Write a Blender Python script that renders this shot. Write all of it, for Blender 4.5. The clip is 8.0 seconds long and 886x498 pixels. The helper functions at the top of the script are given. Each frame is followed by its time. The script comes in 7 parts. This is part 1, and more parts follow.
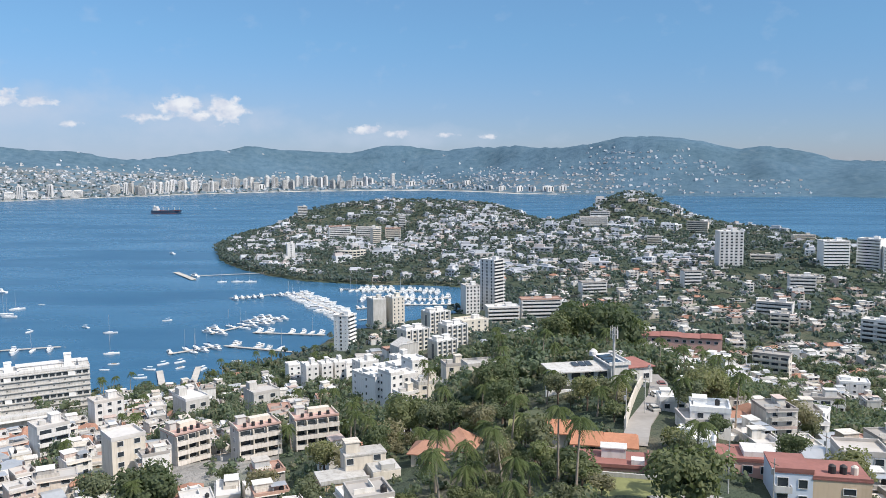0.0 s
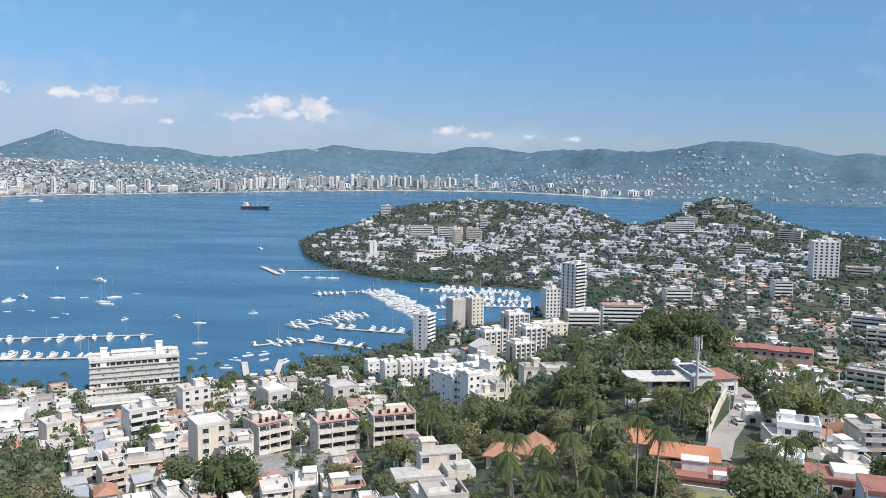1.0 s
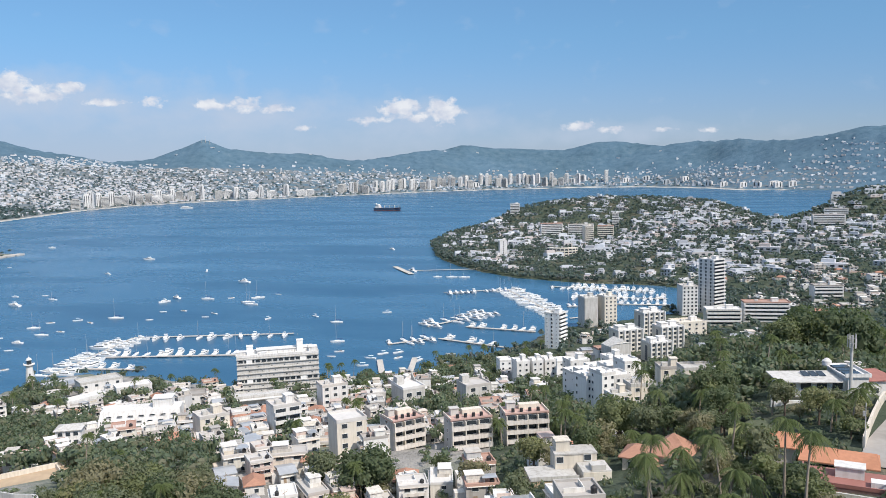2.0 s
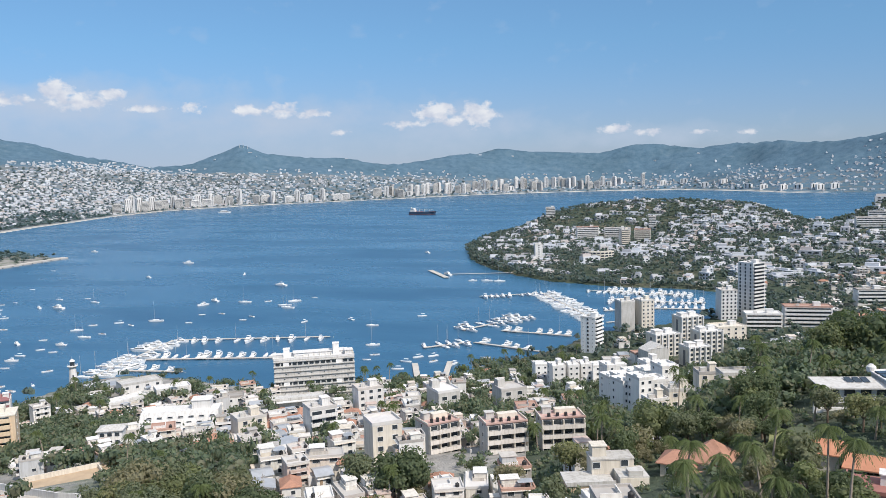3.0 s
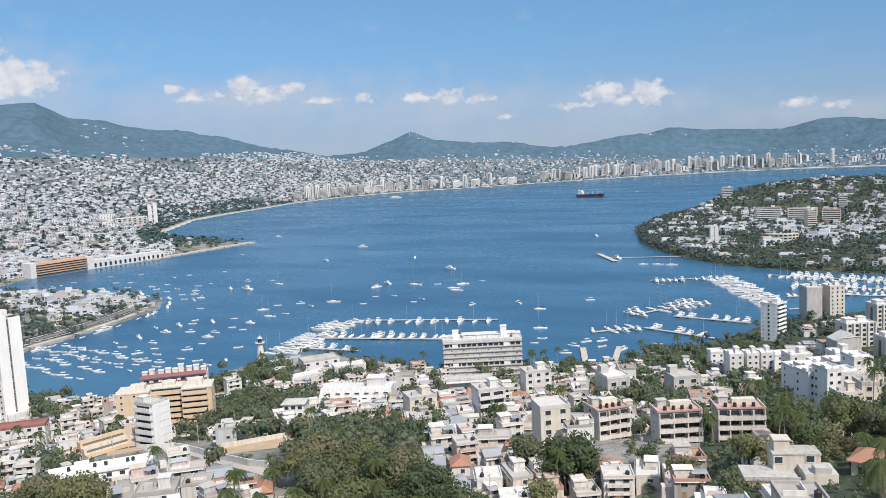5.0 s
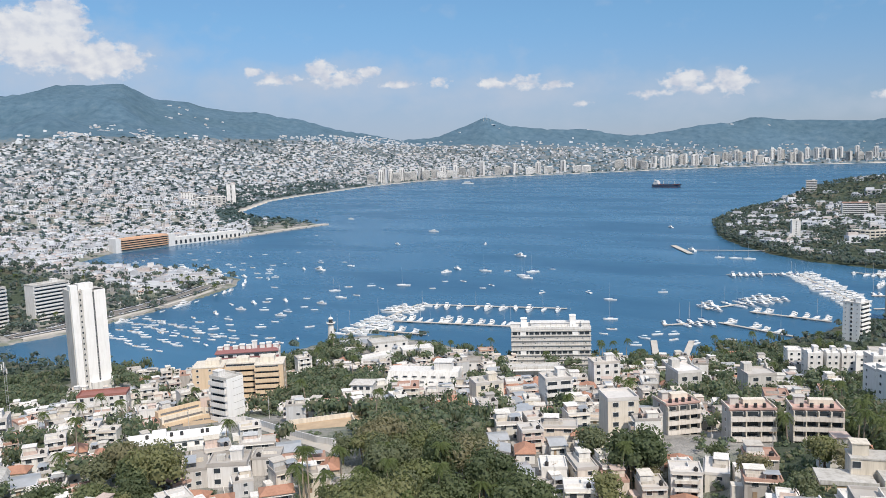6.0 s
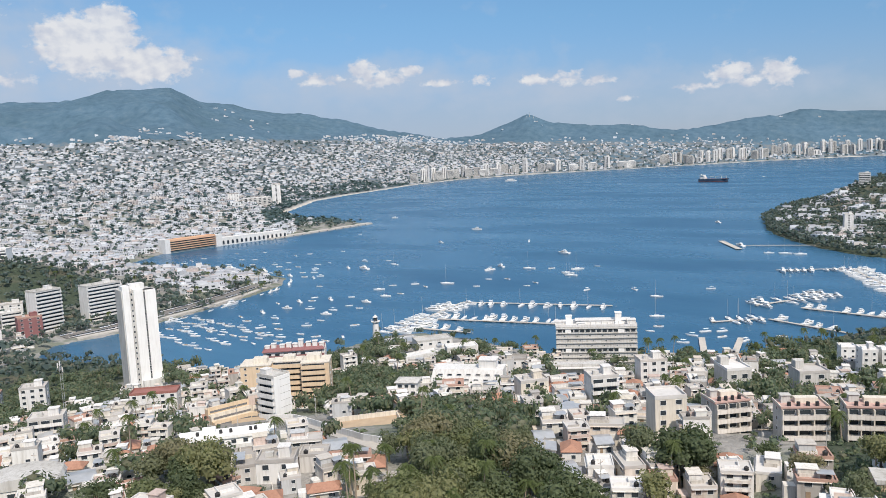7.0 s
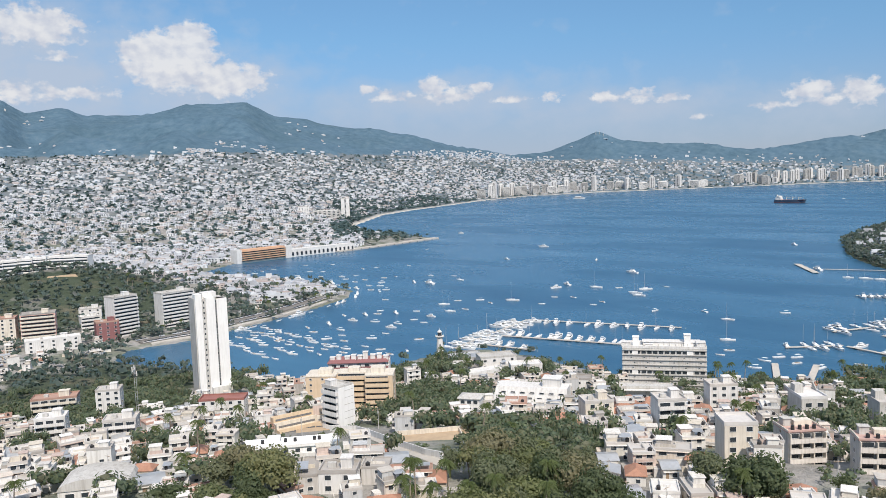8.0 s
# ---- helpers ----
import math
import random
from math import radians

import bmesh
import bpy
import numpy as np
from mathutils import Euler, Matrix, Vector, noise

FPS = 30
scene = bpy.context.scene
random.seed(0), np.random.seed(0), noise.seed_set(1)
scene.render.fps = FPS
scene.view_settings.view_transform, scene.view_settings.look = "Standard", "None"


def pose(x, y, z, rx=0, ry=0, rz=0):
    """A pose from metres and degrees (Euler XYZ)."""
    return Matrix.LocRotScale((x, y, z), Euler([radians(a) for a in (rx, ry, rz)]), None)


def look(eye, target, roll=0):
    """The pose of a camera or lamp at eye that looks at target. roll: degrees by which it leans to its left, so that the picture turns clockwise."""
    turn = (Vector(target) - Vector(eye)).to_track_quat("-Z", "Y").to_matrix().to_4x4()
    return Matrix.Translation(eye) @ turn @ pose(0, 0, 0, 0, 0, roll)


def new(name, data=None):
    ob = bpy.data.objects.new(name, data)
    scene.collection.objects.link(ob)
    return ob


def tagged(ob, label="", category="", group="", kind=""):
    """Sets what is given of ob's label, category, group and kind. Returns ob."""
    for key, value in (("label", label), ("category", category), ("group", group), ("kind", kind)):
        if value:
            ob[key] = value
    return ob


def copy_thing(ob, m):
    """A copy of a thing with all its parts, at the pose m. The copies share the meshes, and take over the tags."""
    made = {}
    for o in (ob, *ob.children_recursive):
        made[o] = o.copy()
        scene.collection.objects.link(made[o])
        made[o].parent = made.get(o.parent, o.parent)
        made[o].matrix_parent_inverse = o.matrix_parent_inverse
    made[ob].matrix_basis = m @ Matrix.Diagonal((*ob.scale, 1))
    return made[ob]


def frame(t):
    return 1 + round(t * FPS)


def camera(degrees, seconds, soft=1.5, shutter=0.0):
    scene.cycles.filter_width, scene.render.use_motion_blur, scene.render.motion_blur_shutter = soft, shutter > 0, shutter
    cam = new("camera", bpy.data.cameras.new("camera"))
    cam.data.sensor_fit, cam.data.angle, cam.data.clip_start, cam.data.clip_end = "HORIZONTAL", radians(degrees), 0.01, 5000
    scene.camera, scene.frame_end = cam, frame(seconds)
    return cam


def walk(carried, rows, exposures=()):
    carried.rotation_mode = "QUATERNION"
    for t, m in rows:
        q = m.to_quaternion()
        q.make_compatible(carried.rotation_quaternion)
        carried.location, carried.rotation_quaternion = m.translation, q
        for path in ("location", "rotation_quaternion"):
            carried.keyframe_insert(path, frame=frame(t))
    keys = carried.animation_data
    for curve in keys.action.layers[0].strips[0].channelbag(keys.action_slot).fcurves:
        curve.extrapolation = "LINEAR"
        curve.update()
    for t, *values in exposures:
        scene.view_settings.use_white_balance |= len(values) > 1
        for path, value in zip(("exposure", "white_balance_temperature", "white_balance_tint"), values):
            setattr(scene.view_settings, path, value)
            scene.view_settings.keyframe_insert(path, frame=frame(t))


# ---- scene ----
# ---------------------------------------------------------------- camera and walk
cam = camera(57.54, 8.0, soft=0.4)
# seconds, yaw, pitch, roll; the camera swings on a bent arm from a terrace on the hill
TURNS = [
    (0.0, 0.0, -5.87, 0.35), (0.5, 3.746, -5.981, -0.754), (1.0, 5.876, -5.79, -0.679), (1.5, 11.003, -5.903, 0.988),
    (1.7, 12.909, -5.909, 1.26), (2.8, 17.142, -5.648, 1.071), (3.0, 17.405, -5.539, 1.508), (3.5, 20.156, -5.479, 2.31),
    (4.0, 25.65, -5.211, 3.155), (4.5, 27.934, -5.165, 2.872), (5.0, 29.136, -6.255, 2.927), (5.2, 30.5, -6.446, 2.921),
    (6.3, 34.658, -7.126, 1.632), (6.5, 34.67, -7.134, 1.634), (7.0, 37.299, -7.055, 2.765), (7.5, 41.065, -6.356, 2.978),
    (8.0, 42.099, -5.741, 1.977),
]
ARM = 0.6
walk(cam, [(t, pose(-ARM * math.sin(radians(yaw)), ARM * math.cos(radians(yaw)) - ARM, 130.0, 90 + pitch, roll, yaw)) for t, yaw, pitch, roll in TURNS],
     exposures=[(0.0, 0.66, 6400, 10), (1.5, 0.63, 6400, 10), (4.5, 0.52, 6440, 10), (6.5, 0.49, 6560, 10), (8.0, 0.50, 6560, 10)])

# ---------------------------------------------------------------- sky and sun
SUN_AZ, SUN_EL = -122.0, 48.0


class Nodes:
    """Short way to lay out shader nodes."""

    def __init__(self, tree):
        self.tree = tree

    def add(self, kind, **values):
        node = self.tree.nodes.new(kind)
        for key, value in values.items():
            if key == "op":
                node.operation = value
            elif key == "blend":
                node.blend_type = value
        return node

    def link(self, a, b):
        self.tree.links.new(a, b)

    def plug(self, socket, value):
        if isinstance(value, bpy.types.NodeSocket):
            self.link(value, socket)
        else:
            socket.default_value = value

    def math(self, op, a, b=0.0, c=0.0, clamp=False):
        node = self.add("ShaderNodeMath", op=op)
        node.use_clamp = clamp
        for i, v in enumerate((a, b, c)):
            self.plug(node.inputs[i], v)
        return node.outputs[0]

    def mix(self, fac, a, b, blend="MIX"):
        node = self.add("ShaderNodeMix", blend=blend)
        node.data_type = "RGBA"
        node.blend_type = blend
        for i, v in ((0, fac), (6, a), (7, b)):
            self.plug(node.inputs[i], (*v, 1) if isinstance(v, tuple) and len(v) == 3 else v)
        return node.outputs[2]

    def noise(self, vector, scale, detail=3.0, rough=0.55):
        node = self.add("ShaderNodeTexNoise")
        if vector is not None:
            self.link(vector, node.inputs["Vector"])
        for key, v in (("Scale", scale), ("Detail", detail), ("Roughness", rough)):
            node.inputs[key].default_value = v
        return node.outputs["Fac"]

    def ramp(self, fac, stops, interpolation="LINEAR"):
        node = self.add("ShaderNodeValToRGB")
        self.link(fac, node.inputs[0])
        node.color_ramp.interpolation = interpolation
        el = node.color_ramp.elements
        while len(el) < len(stops):
            el.new(0.5)
        for e, (p, c) in zip(el, stops):
            e.position, e.color = p, ((c, c, c, 1) if isinstance(c, (int, float)) else (*c, 1))
        return node.outputs[0]


# cumulus heads over the mountains: bearing, height, half widths (degrees), body
CLOUDS_A = [(17.8, 4.1, 1.3, .60, 1.0), (14.8, 3.85, 1.0, .80, 1.0), (19.9, 3.3, 1.6, .32, .75), (16.4, 3.5, 1.0, .40, .8), (26.4, 4.2, 1.1, .34, .85), (28.4, 4.45, 1.1, .45, .9), (30.8, 4.45, .9, .40, .9),
            (24.5, 2.9, .6, .28, .7), (34.3, 4.65, .8, .38, .8), (5.5, 2.55, 1.1, .36, .85), (3.3, 2.25, 1.4, .24, .75), (-.1, 2.15, .9, .2, .7), (-3.0, 2.05, .9, .2, .65)]
CLOUDS_B = [(37.2, 4.6, 1.3, .26, .75), (39.3, 5.4, .8, .42, .85), (42.6, 5.7, .95, .62, 1.0), (41.3, 5.0, 2.0, .5, .85), (45.6, 5.05, 1.7, .4, .8), (47.1, 5.6, .55, .34, .85), (60.2, 7.7, 2.2, 1.4, 1.5), (58.9, 9.0, 1.2, .85, 1.4),
            (56.7, 6.4, 2.1, .9, 1.3), (61.8, 8.2, 1.3, .8, 1.3), (68.3, 9.6, 2.5, 1.0, 1.1), (67.2, 7.8, 1.3, .36, .7), (69.4, 5.5, 2.5, .7, .85), (65.9, 5.5, 2.4, .5, .75)]
# pale layers that hang below and between the heads
VEILS = [(17.0, 3.2, 4.0, .9, .75), (29.0, 3.7, 6.0, 1.0, .75), (42.0, 4.7, 6.5, 1.1, .85), (3.0, 2.0, 5.0, .6, .6), (59.0, 6.0, 5.5, 1.8, .9), (69.0, 7.2, 7.0, 3.4, 1.0)]

world = bpy.data.worlds.new("sky")
scene.world = world
world.use_nodes = True
world.node_tree.nodes.clear()
n = Nodes(world.node_tree)
sky = n.add("ShaderNodeTexSky")
sky.sky_type, sky.sun_disc = "NISHITA", False
sky.sun_elevation, sky.sun_rotation = radians(SUN_EL), radians(-SUN_AZ)
sky.altitude, sky.air_density, sky.dust_density, sky.ozone_density = 100, 1.0, 0.12, 5.5
way = n.add("ShaderNodeTexCoord").outputs["Generated"]
split = n.add("ShaderNodeSeparateXYZ")
n.link(way, split.inputs[0])
bearing = n.math("MULTIPLY", n.math("ARCTAN2", n.math("MULTIPLY", split.outputs[0], -1.0), split.outputs[1]), 57.2958)
height = n.math("MULTIPLY", n.math("ARCSINE", split.outputs[2]), 57.2958)


def heaps(rows):
    """Soft bodies of cloud."""
    body = None
    for a, e, wa, we, s in rows:
        da = n.math("DIVIDE", n.math("SUBTRACT", bearing, a), wa * 1.45)
        de = n.math("DIVIDE", n.math("SUBTRACT", height, e), we * 1.45)
        q = n.math("ADD", n.math("MULTIPLY", da, da), n.math("MULTIPLY", de, de))
        one = n.math("MULTIPLY", n.math("EXPONENT", n.math("MULTIPLY", q, -1.0)), s)
        body = one if body is None else n.math("MAXIMUM", body, one)
    return body


def puffs(east, up, scale, detail, rough):
    at = n.add("ShaderNodeCombineXYZ")
    n.link(n.math("ADD", bearing, east), at.inputs[0])
    n.link(n.math("MULTIPLY", n.math("ADD", height, up), 1.35), at.inputs[1])
    return n.noise(at.outputs[0], scale, detail, rough)


puff = puffs(0.0, 0.0, 1.25, 7.0, .56)
relief = n.math("SUBTRACT", puffs(0.0, 0.0, .8, 4.0, .5), puffs(-.3, .3, .8, 4.0, .5))
body = heaps(CLOUDS_A + CLOUDS_B)
dense = n.math("ADD", body, n.math("MULTIPLY", n.math("SUBTRACT", puff, .5), 1.45))
heads = n.math("MULTIPLY", n.math("SUBTRACT", dense, .48), 3.4, clamp=True)
heads = n.math("MULTIPLY", n.math("MULTIPLY", heads, n.math("MULTIPLY", body, 2.6, clamp=True)), .86)
layer = n.math("ADD", heaps(VEILS), n.math("MULTIPLY", n.math("SUBTRACT", puffs(3.0, 1.0, .45, 5.0, .5), .5), 1.1))
layer = n.math("MULTIPLY", n.math("MULTIPLY", n.math("SUBTRACT", layer, .12), 1.15, clamp=True), .82)
lit = n.mix(n.math("ADD", n.math("MULTIPLY", relief, 2.6), n.math("MULTIPLY", dense, .62), clamp=True), (4.7, 5.0, 5.8), (6.7, 6.7, 6.8))
# the pale band of air above the mountains
veil = n.math("DIVIDE", n.math("SUBTRACT", height, 1.5), 3.6)
veil = n.math("MULTIPLY", n.math("EXPONENT", n.math("MULTIPLY", n.math("MULTIPLY", veil, veil), -1.0)), n.math("ADD", .25, n.math("MULTIPLY", n.math("ADD", bearing, 15.0), .012, clamp=True)))
out = n.add("ShaderNodeBackground")
tint = n.ramp(n.math("DIVIDE", height, 80.0, clamp=True), [(0.0, (.46, .50, .69)), (.045, (.49, .585, .77)), (.11, (.64, .785, .855)), (.2, (.84, .97, .95))])
air = n.mix(n.math("MULTIPLY", veil, .8), n.mix(1.0, sky.outputs[0], tint, "MULTIPLY"), (3.2, 4.0, 5.25))
# milky towards the zenith, as on a hazy day, to whiten the shadow fill
air = n.mix(n.math("MULTIPLY", n.math("DIVIDE", n.math("SUBTRACT", height, 14.0), 40.0, clamp=True), .75), air, (3.3, 3.45, 3.7))
air = n.mix(layer, air, (4.0, 4.6, 5.6))
n.link(n.mix(heads, air, lit), out.inputs[0])
# hazy midday dome: light added towards the unseen zenith to fill the shadows
n.link(n.math("MULTIPLY_ADD", n.math("DIVIDE", n.math("SUBTRACT", height, 14.0), 50.0, clamp=True), .10, .086), out.inputs[1])
n.link(out.outputs[0], n.add("ShaderNodeOutputWorld").inputs[0])

sun = new("sun", bpy.data.lights.new("sun", "SUN"))
sun.data.energy, sun.data.angle, sun.data.color = 3.25, radians(0.55), (1.0, 0.91, 0.80)
sun.matrix_world = look((0, 0, 0), (-math.cos(radians(SUN_EL)) * math.sin(radians(-SUN_AZ)), -math.cos(radians(SUN_EL)) * math.cos(radians(SUN_AZ)), -math.sin(radians(SUN_EL))))

# ---------------------------------------------------------------- materials


def material(name, colour, rough=0.8, metal=0.0, vary=0.15, grain=2.0, stain=0.15, bump=0.0, pick=None, palette=None, spec=0.4, thin=0.0, streak=0.0):
    """A surface with two scales of variation. palette: colours that Object Info's Random ("object") or Random Per Island ("island") picks from. thin: share of light that passes through, for leaves."""
    m = bpy.data.materials.new(name)
    m.use_nodes = True
    m.diffuse_color = (*colour, 1)
    k = Nodes(m.node_tree)
    bsdf = m.node_tree.nodes["Principled BSDF"]
    at = k.add("ShaderNodeTexCoord").outputs["Object"] if pick != "island" else k.add("ShaderNodeNewGeometry").outputs["Position"]
    base = (*colour, 1)
    if palette:
        seed = k.add("ShaderNodeObjectInfo").outputs["Random"] if pick == "object" else k.add("ShaderNodeNewGeometry").outputs["Random Per Island"]
        base = k.ramp(seed, [(i / len(palette), c) for i, c in enumerate(palette)], "CONSTANT")
    fine, broad = k.noise(at, grain, 4.0), k.noise(at, grain * .13, 3.0)
    tone = k.math("ADD", k.math("MULTIPLY", k.math("SUBTRACT", fine, .5), vary * 2), 1.0)
    col = k.mix(1.0, base, k.mix(1.0, (1, 1, 1), tone, "MULTIPLY"), "MULTIPLY")
    col = k.mix(k.math("MULTIPLY", k.ramp(broad, [(.45, 0.0), (.7, 1.0)]), stain), col, (.5, .47, .42), "MULTIPLY")
    if streak:
        # rain streaks and grime that run down the walls
        run = k.add("ShaderNodeMapping")
        run.inputs["Scale"].default_value = (1.1, 1.1, .10)
        k.link(at, run.inputs[0])
        col = k.mix(k.math("MULTIPLY", k.ramp(k.noise(run.outputs[0], 1.0, 5.0, .65), [(.46, 0.0), (.68, 1.0)]), streak), col, (.42, .38, .33), "MULTIPLY")
    k.link(col, bsdf.inputs["Base Color"])
    bsdf.inputs["Metallic"].default_value = metal
    bsdf.inputs["Specular IOR Level"].default_value = spec
    k.link(k.math("ADD", k.math("MULTIPLY", fine, .2), rough - .1, clamp=True), bsdf.inputs["Roughness"])
    if bump:
        b = k.add("ShaderNodeBump")
        b.inputs["Strength"].default_value = min(1.0, bump)
        b.inputs["Distance"].default_value = bump
        k.link(fine, b.inputs["Height"])
        k.link(b.outputs[0], bsdf.inputs["Normal"])
    if thin:
        glow, both = k.add("ShaderNodeBsdfTranslucent"), k.add("ShaderNodeMixShader")
        k.link(k.mix(1.0, col, (1.15, 1.25, .8), "MULTIPLY"), glow.inputs[0])
        both.inputs[0].default_value = thin
        k.link(bsdf.outputs[0], both.inputs[1])
        k.link(glow.outputs[0], both.inputs[2])
        k.link(both.outputs[0], m.node_tree.nodes["Material Output"].inputs[0])
    return m


WALLS = [(.68, .67, .64), (.60, .58, .53), (.73, .72, .70), (.50, .47, .43), (.70, .68, .64), (.55, .53, .51), (.64, .57, .50), (.71, .70, .68), (.40, .38, .36), (.62, .51, .46),
         (.72, .71, .69), (.50, .51, .52), (.66, .63, .58), (.60, .55, .47), (.73, .72, .71), (.50, .40, .36)]
ROOFS = [(.48, .46, .44), (.57, .55, .53), (.40, .38, .36), (.62, .61, .59), (.34, .32, .30), (.52, .49, .46), (.40, .26, .21), (.46, .44, .42), (.66, .65, .64), (.52, .50, .48)]
M_WALL = material("painted_render", (.8, .78, .74), .85, vary=.06, grain=.9, stain=.35, pick="object", palette=WALLS, streak=0.50)
M_ROOF = material("flat_roof", (.6, .58, .55), .9, vary=.15, grain=.8, stain=.5, pick="object", palette=ROOFS)
M_TOWN = material("town_walls", (.8, .78, .74), .85, vary=.05, grain=.4, stain=.25, pick="island", palette=WALLS, streak=0.40)
M_TOWNROOF = material("town_roofs", (.6, .58, .55), .9, vary=.12, grain=.3, stain=.3, pick="island", palette=ROOFS)
# far town paints cooled towards blue: distance haze put into the colours
HAZED_WALLS = [(0.59, 0.61, 0.64), (0.53, 0.55, 0.58), (0.62, 0.65, 0.68), (0.45, 0.46, 0.48), (0.57, 0.56, 0.56), (0.49, 0.51, 0.55), (0.54, 0.51, 0.49), (0.64, 0.66, 0.68), (0.39, 0.4, 0.43), (0.51, 0.46, 0.44), (0.61, 0.63, 0.66), (0.43, 0.46, 0.5)]
HAZED_ROOFS = [(0.41, 0.42, 0.45), (0.48, 0.49, 0.53), (0.34, 0.35, 0.37), (0.51, 0.53, 0.55), (0.3, 0.31, 0.33), (0.44, 0.44, 0.47), (0.37, 0.31, 0.29), (0.39, 0.4, 0.43)]
M_TOWN_HAZED = material("far_town_walls", (.76, .77, .78), .85, vary=.05, grain=.4, stain=.12, pick="island", palette=HAZED_WALLS)
M_TOWNROOF_HAZED = material("far_town_roofs", (.64, .65, .66), .9, vary=.1, grain=.3, stain=.15, pick="island", palette=HAZED_ROOFS)
M_WHITE = material("white_paint", (.68, .67, .655), .7, vary=.05, grain=.7, stain=.25, streak=0.35)
M_BRIGHT = material("fresh_white_paint", (.80, .795, .78), .6, vary=.04, grain=.7, stain=.12, streak=0.15)
M_CREAM = material("cream_paint", (.66, .61, .53), .8, vary=.06, grain=.7, stain=.25, streak=0.40)
M_YELLOW = material("yellow_paint", (.65, .51, .36), .8, vary=.06, grain=.7, stain=.22, streak=0.25)
M_ORANGE = material("orange_paint", (.60, .38, .25), .75, vary=.1, grain=.7, stain=.2)
M_PINKDECK = material("faded_pink_deck", (.50, .34, .30), .85, vary=.2, grain=.8, stain=.45)
M_PALEWALL = material("weathered_white", (.66, .62, .58), .85, vary=.1, grain=.7, stain=.4, streak=0.50)
M_PINK = material("pink_paint", (.66, .40, .34), .8, vary=.08, grain=.7, stain=.2)
M_MAROON = material("maroon_paint", (.25, .115, .115), .75, vary=.12, grain=.9, stain=.2)
M_GREY = material("grey_concrete", (.50, .49, .47), .9, vary=.1, grain=.8, stain=.4, streak=0.50)
M_PALEGREY = material("pale_grey_concrete", (.53, .52, .50), .85, vary=.08, grain=.6, stain=.35, streak=0.50)
M_DARKGREY = material("dark_grey", (.16, .16, .165), .8, vary=.15, grain=.8, stain=.3)
M_BLUEWALL = material("pale_blue_paint", (.60, .66, .76), .8, vary=.06, grain=.7, stain=.2)
M_TILE_BRIGHT = material("orange_tile", (.45, .21, .125), .85, vary=.25, grain=1.6, stain=.3, bump=.05)
M_TILE = material("terracotta_tile", (.37, .20, .14), .85, vary=.3, grain=1.6, stain=.35, bump=.05)
M_TILE_RED = material("red_roof_paint", (.30, .135, .115), .8, vary=.25, grain=1.2, stain=.4)
M_TIN = material("tin_sheet", (.55, .56, .57), .45, metal=.5, vary=.15, grain=1.0, stain=.4)
M_GLASS = material("window_glass", (.035, .045, .055), .18, vary=.3, grain=.6, stain=0, spec=.6)
M_FRAME = material("window_frame", (.6, .6, .6), .5, vary=.05, grain=2, stain=.1)
M_TANK = material("water_tank", (.03, .03, .032), .6, vary=.1, grain=2, stain=.1)
M_WOOD = material("weathered_wood", (.30, .22, .15), .85, vary=.25, grain=2, stain=.3)
M_ASPHALT = material("asphalt", (.19, .18, .17), .9, vary=.2, grain=.6, stain=.3)
M_PAVING = material("pale_paving", (.48, .45, .41), .9, vary=.15, grain=.5, stain=.35)
M_LANE = material("lane_concrete", (.33, .31, .29), .9, vary=.18, grain=.7, stain=.45)
M_SANDY = material("dry_earth", (.42, .32, .22), .95, vary=.3, grain=.3, stain=.3)
M_GRASS = material("lawn", (.20, .21, .09), .9, vary=.35, grain=1.5, stain=.3, bump=.05)
M_HULL = material("white_gelcoat", (.74, .74, .73), .3, vary=.03, grain=.8, stain=.06)
M_CANVAS = material("blue_canvas", (.05, .10, .22), .8, vary=.1, grain=1, stain=.1)
M_SHIPHULL = material("dark_ship_hull", (.055, .085, .13), .6, vary=.2, grain=.2, stain=.2)
M_SHIPRED = material("red_oxide", (.25, .06, .05), .7, vary=.2, grain=.2, stain=.2)
M_MAST = material("aluminium", (.62, .62, .63), .4, metal=.6, vary=.05, grain=2, stain=.05)
M_BARK = material("bark", (.16, .12, .09), .95, vary=.3, grain=3, stain=.2, bump=.05)
M_PALMBARK = material("palm_bark", (.30, .25, .20), .95, vary=.3, grain=3, stain=.2)
LEAVES = [(0.165, 0.189, 0.098), (0.195, 0.219, 0.108), (0.125, 0.155, 0.083), (0.23, 0.237, 0.123), (0.165, 0.188, 0.116), (0.242, 0.228, 0.144), (0.109, 0.139, 0.077), (0.183, 0.196, 0.121)]
M_LEAF = material("broad_leaves", (.06, .10, .03), .65, vary=.45, grain=1.2, stain=.2, pick="object", palette=LEAVES, spec=.25, thin=.45)
# leaf colours of the farther woods, with bluish haze mixed in
WOODS_HAZED = [(0.114, 0.155, 0.14), (0.129, 0.171, 0.146), (0.098, 0.14, 0.13), (0.148, 0.175, 0.155), (0.108, 0.15, 0.148), (0.155, 0.17, 0.165), (0.087, 0.124, 0.121)]
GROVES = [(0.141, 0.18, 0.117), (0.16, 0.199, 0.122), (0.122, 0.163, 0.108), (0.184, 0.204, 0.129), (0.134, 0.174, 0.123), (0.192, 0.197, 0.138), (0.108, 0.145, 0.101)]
M_LEAFFAR_HAZED = material("woodland_leaves", (.06, .10, .03), .7, vary=.45, grain=.25, stain=.3, pick="island", palette=WOODS_HAZED, spec=.2, thin=.42)
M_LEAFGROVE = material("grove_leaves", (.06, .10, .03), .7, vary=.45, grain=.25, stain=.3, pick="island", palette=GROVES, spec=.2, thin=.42)
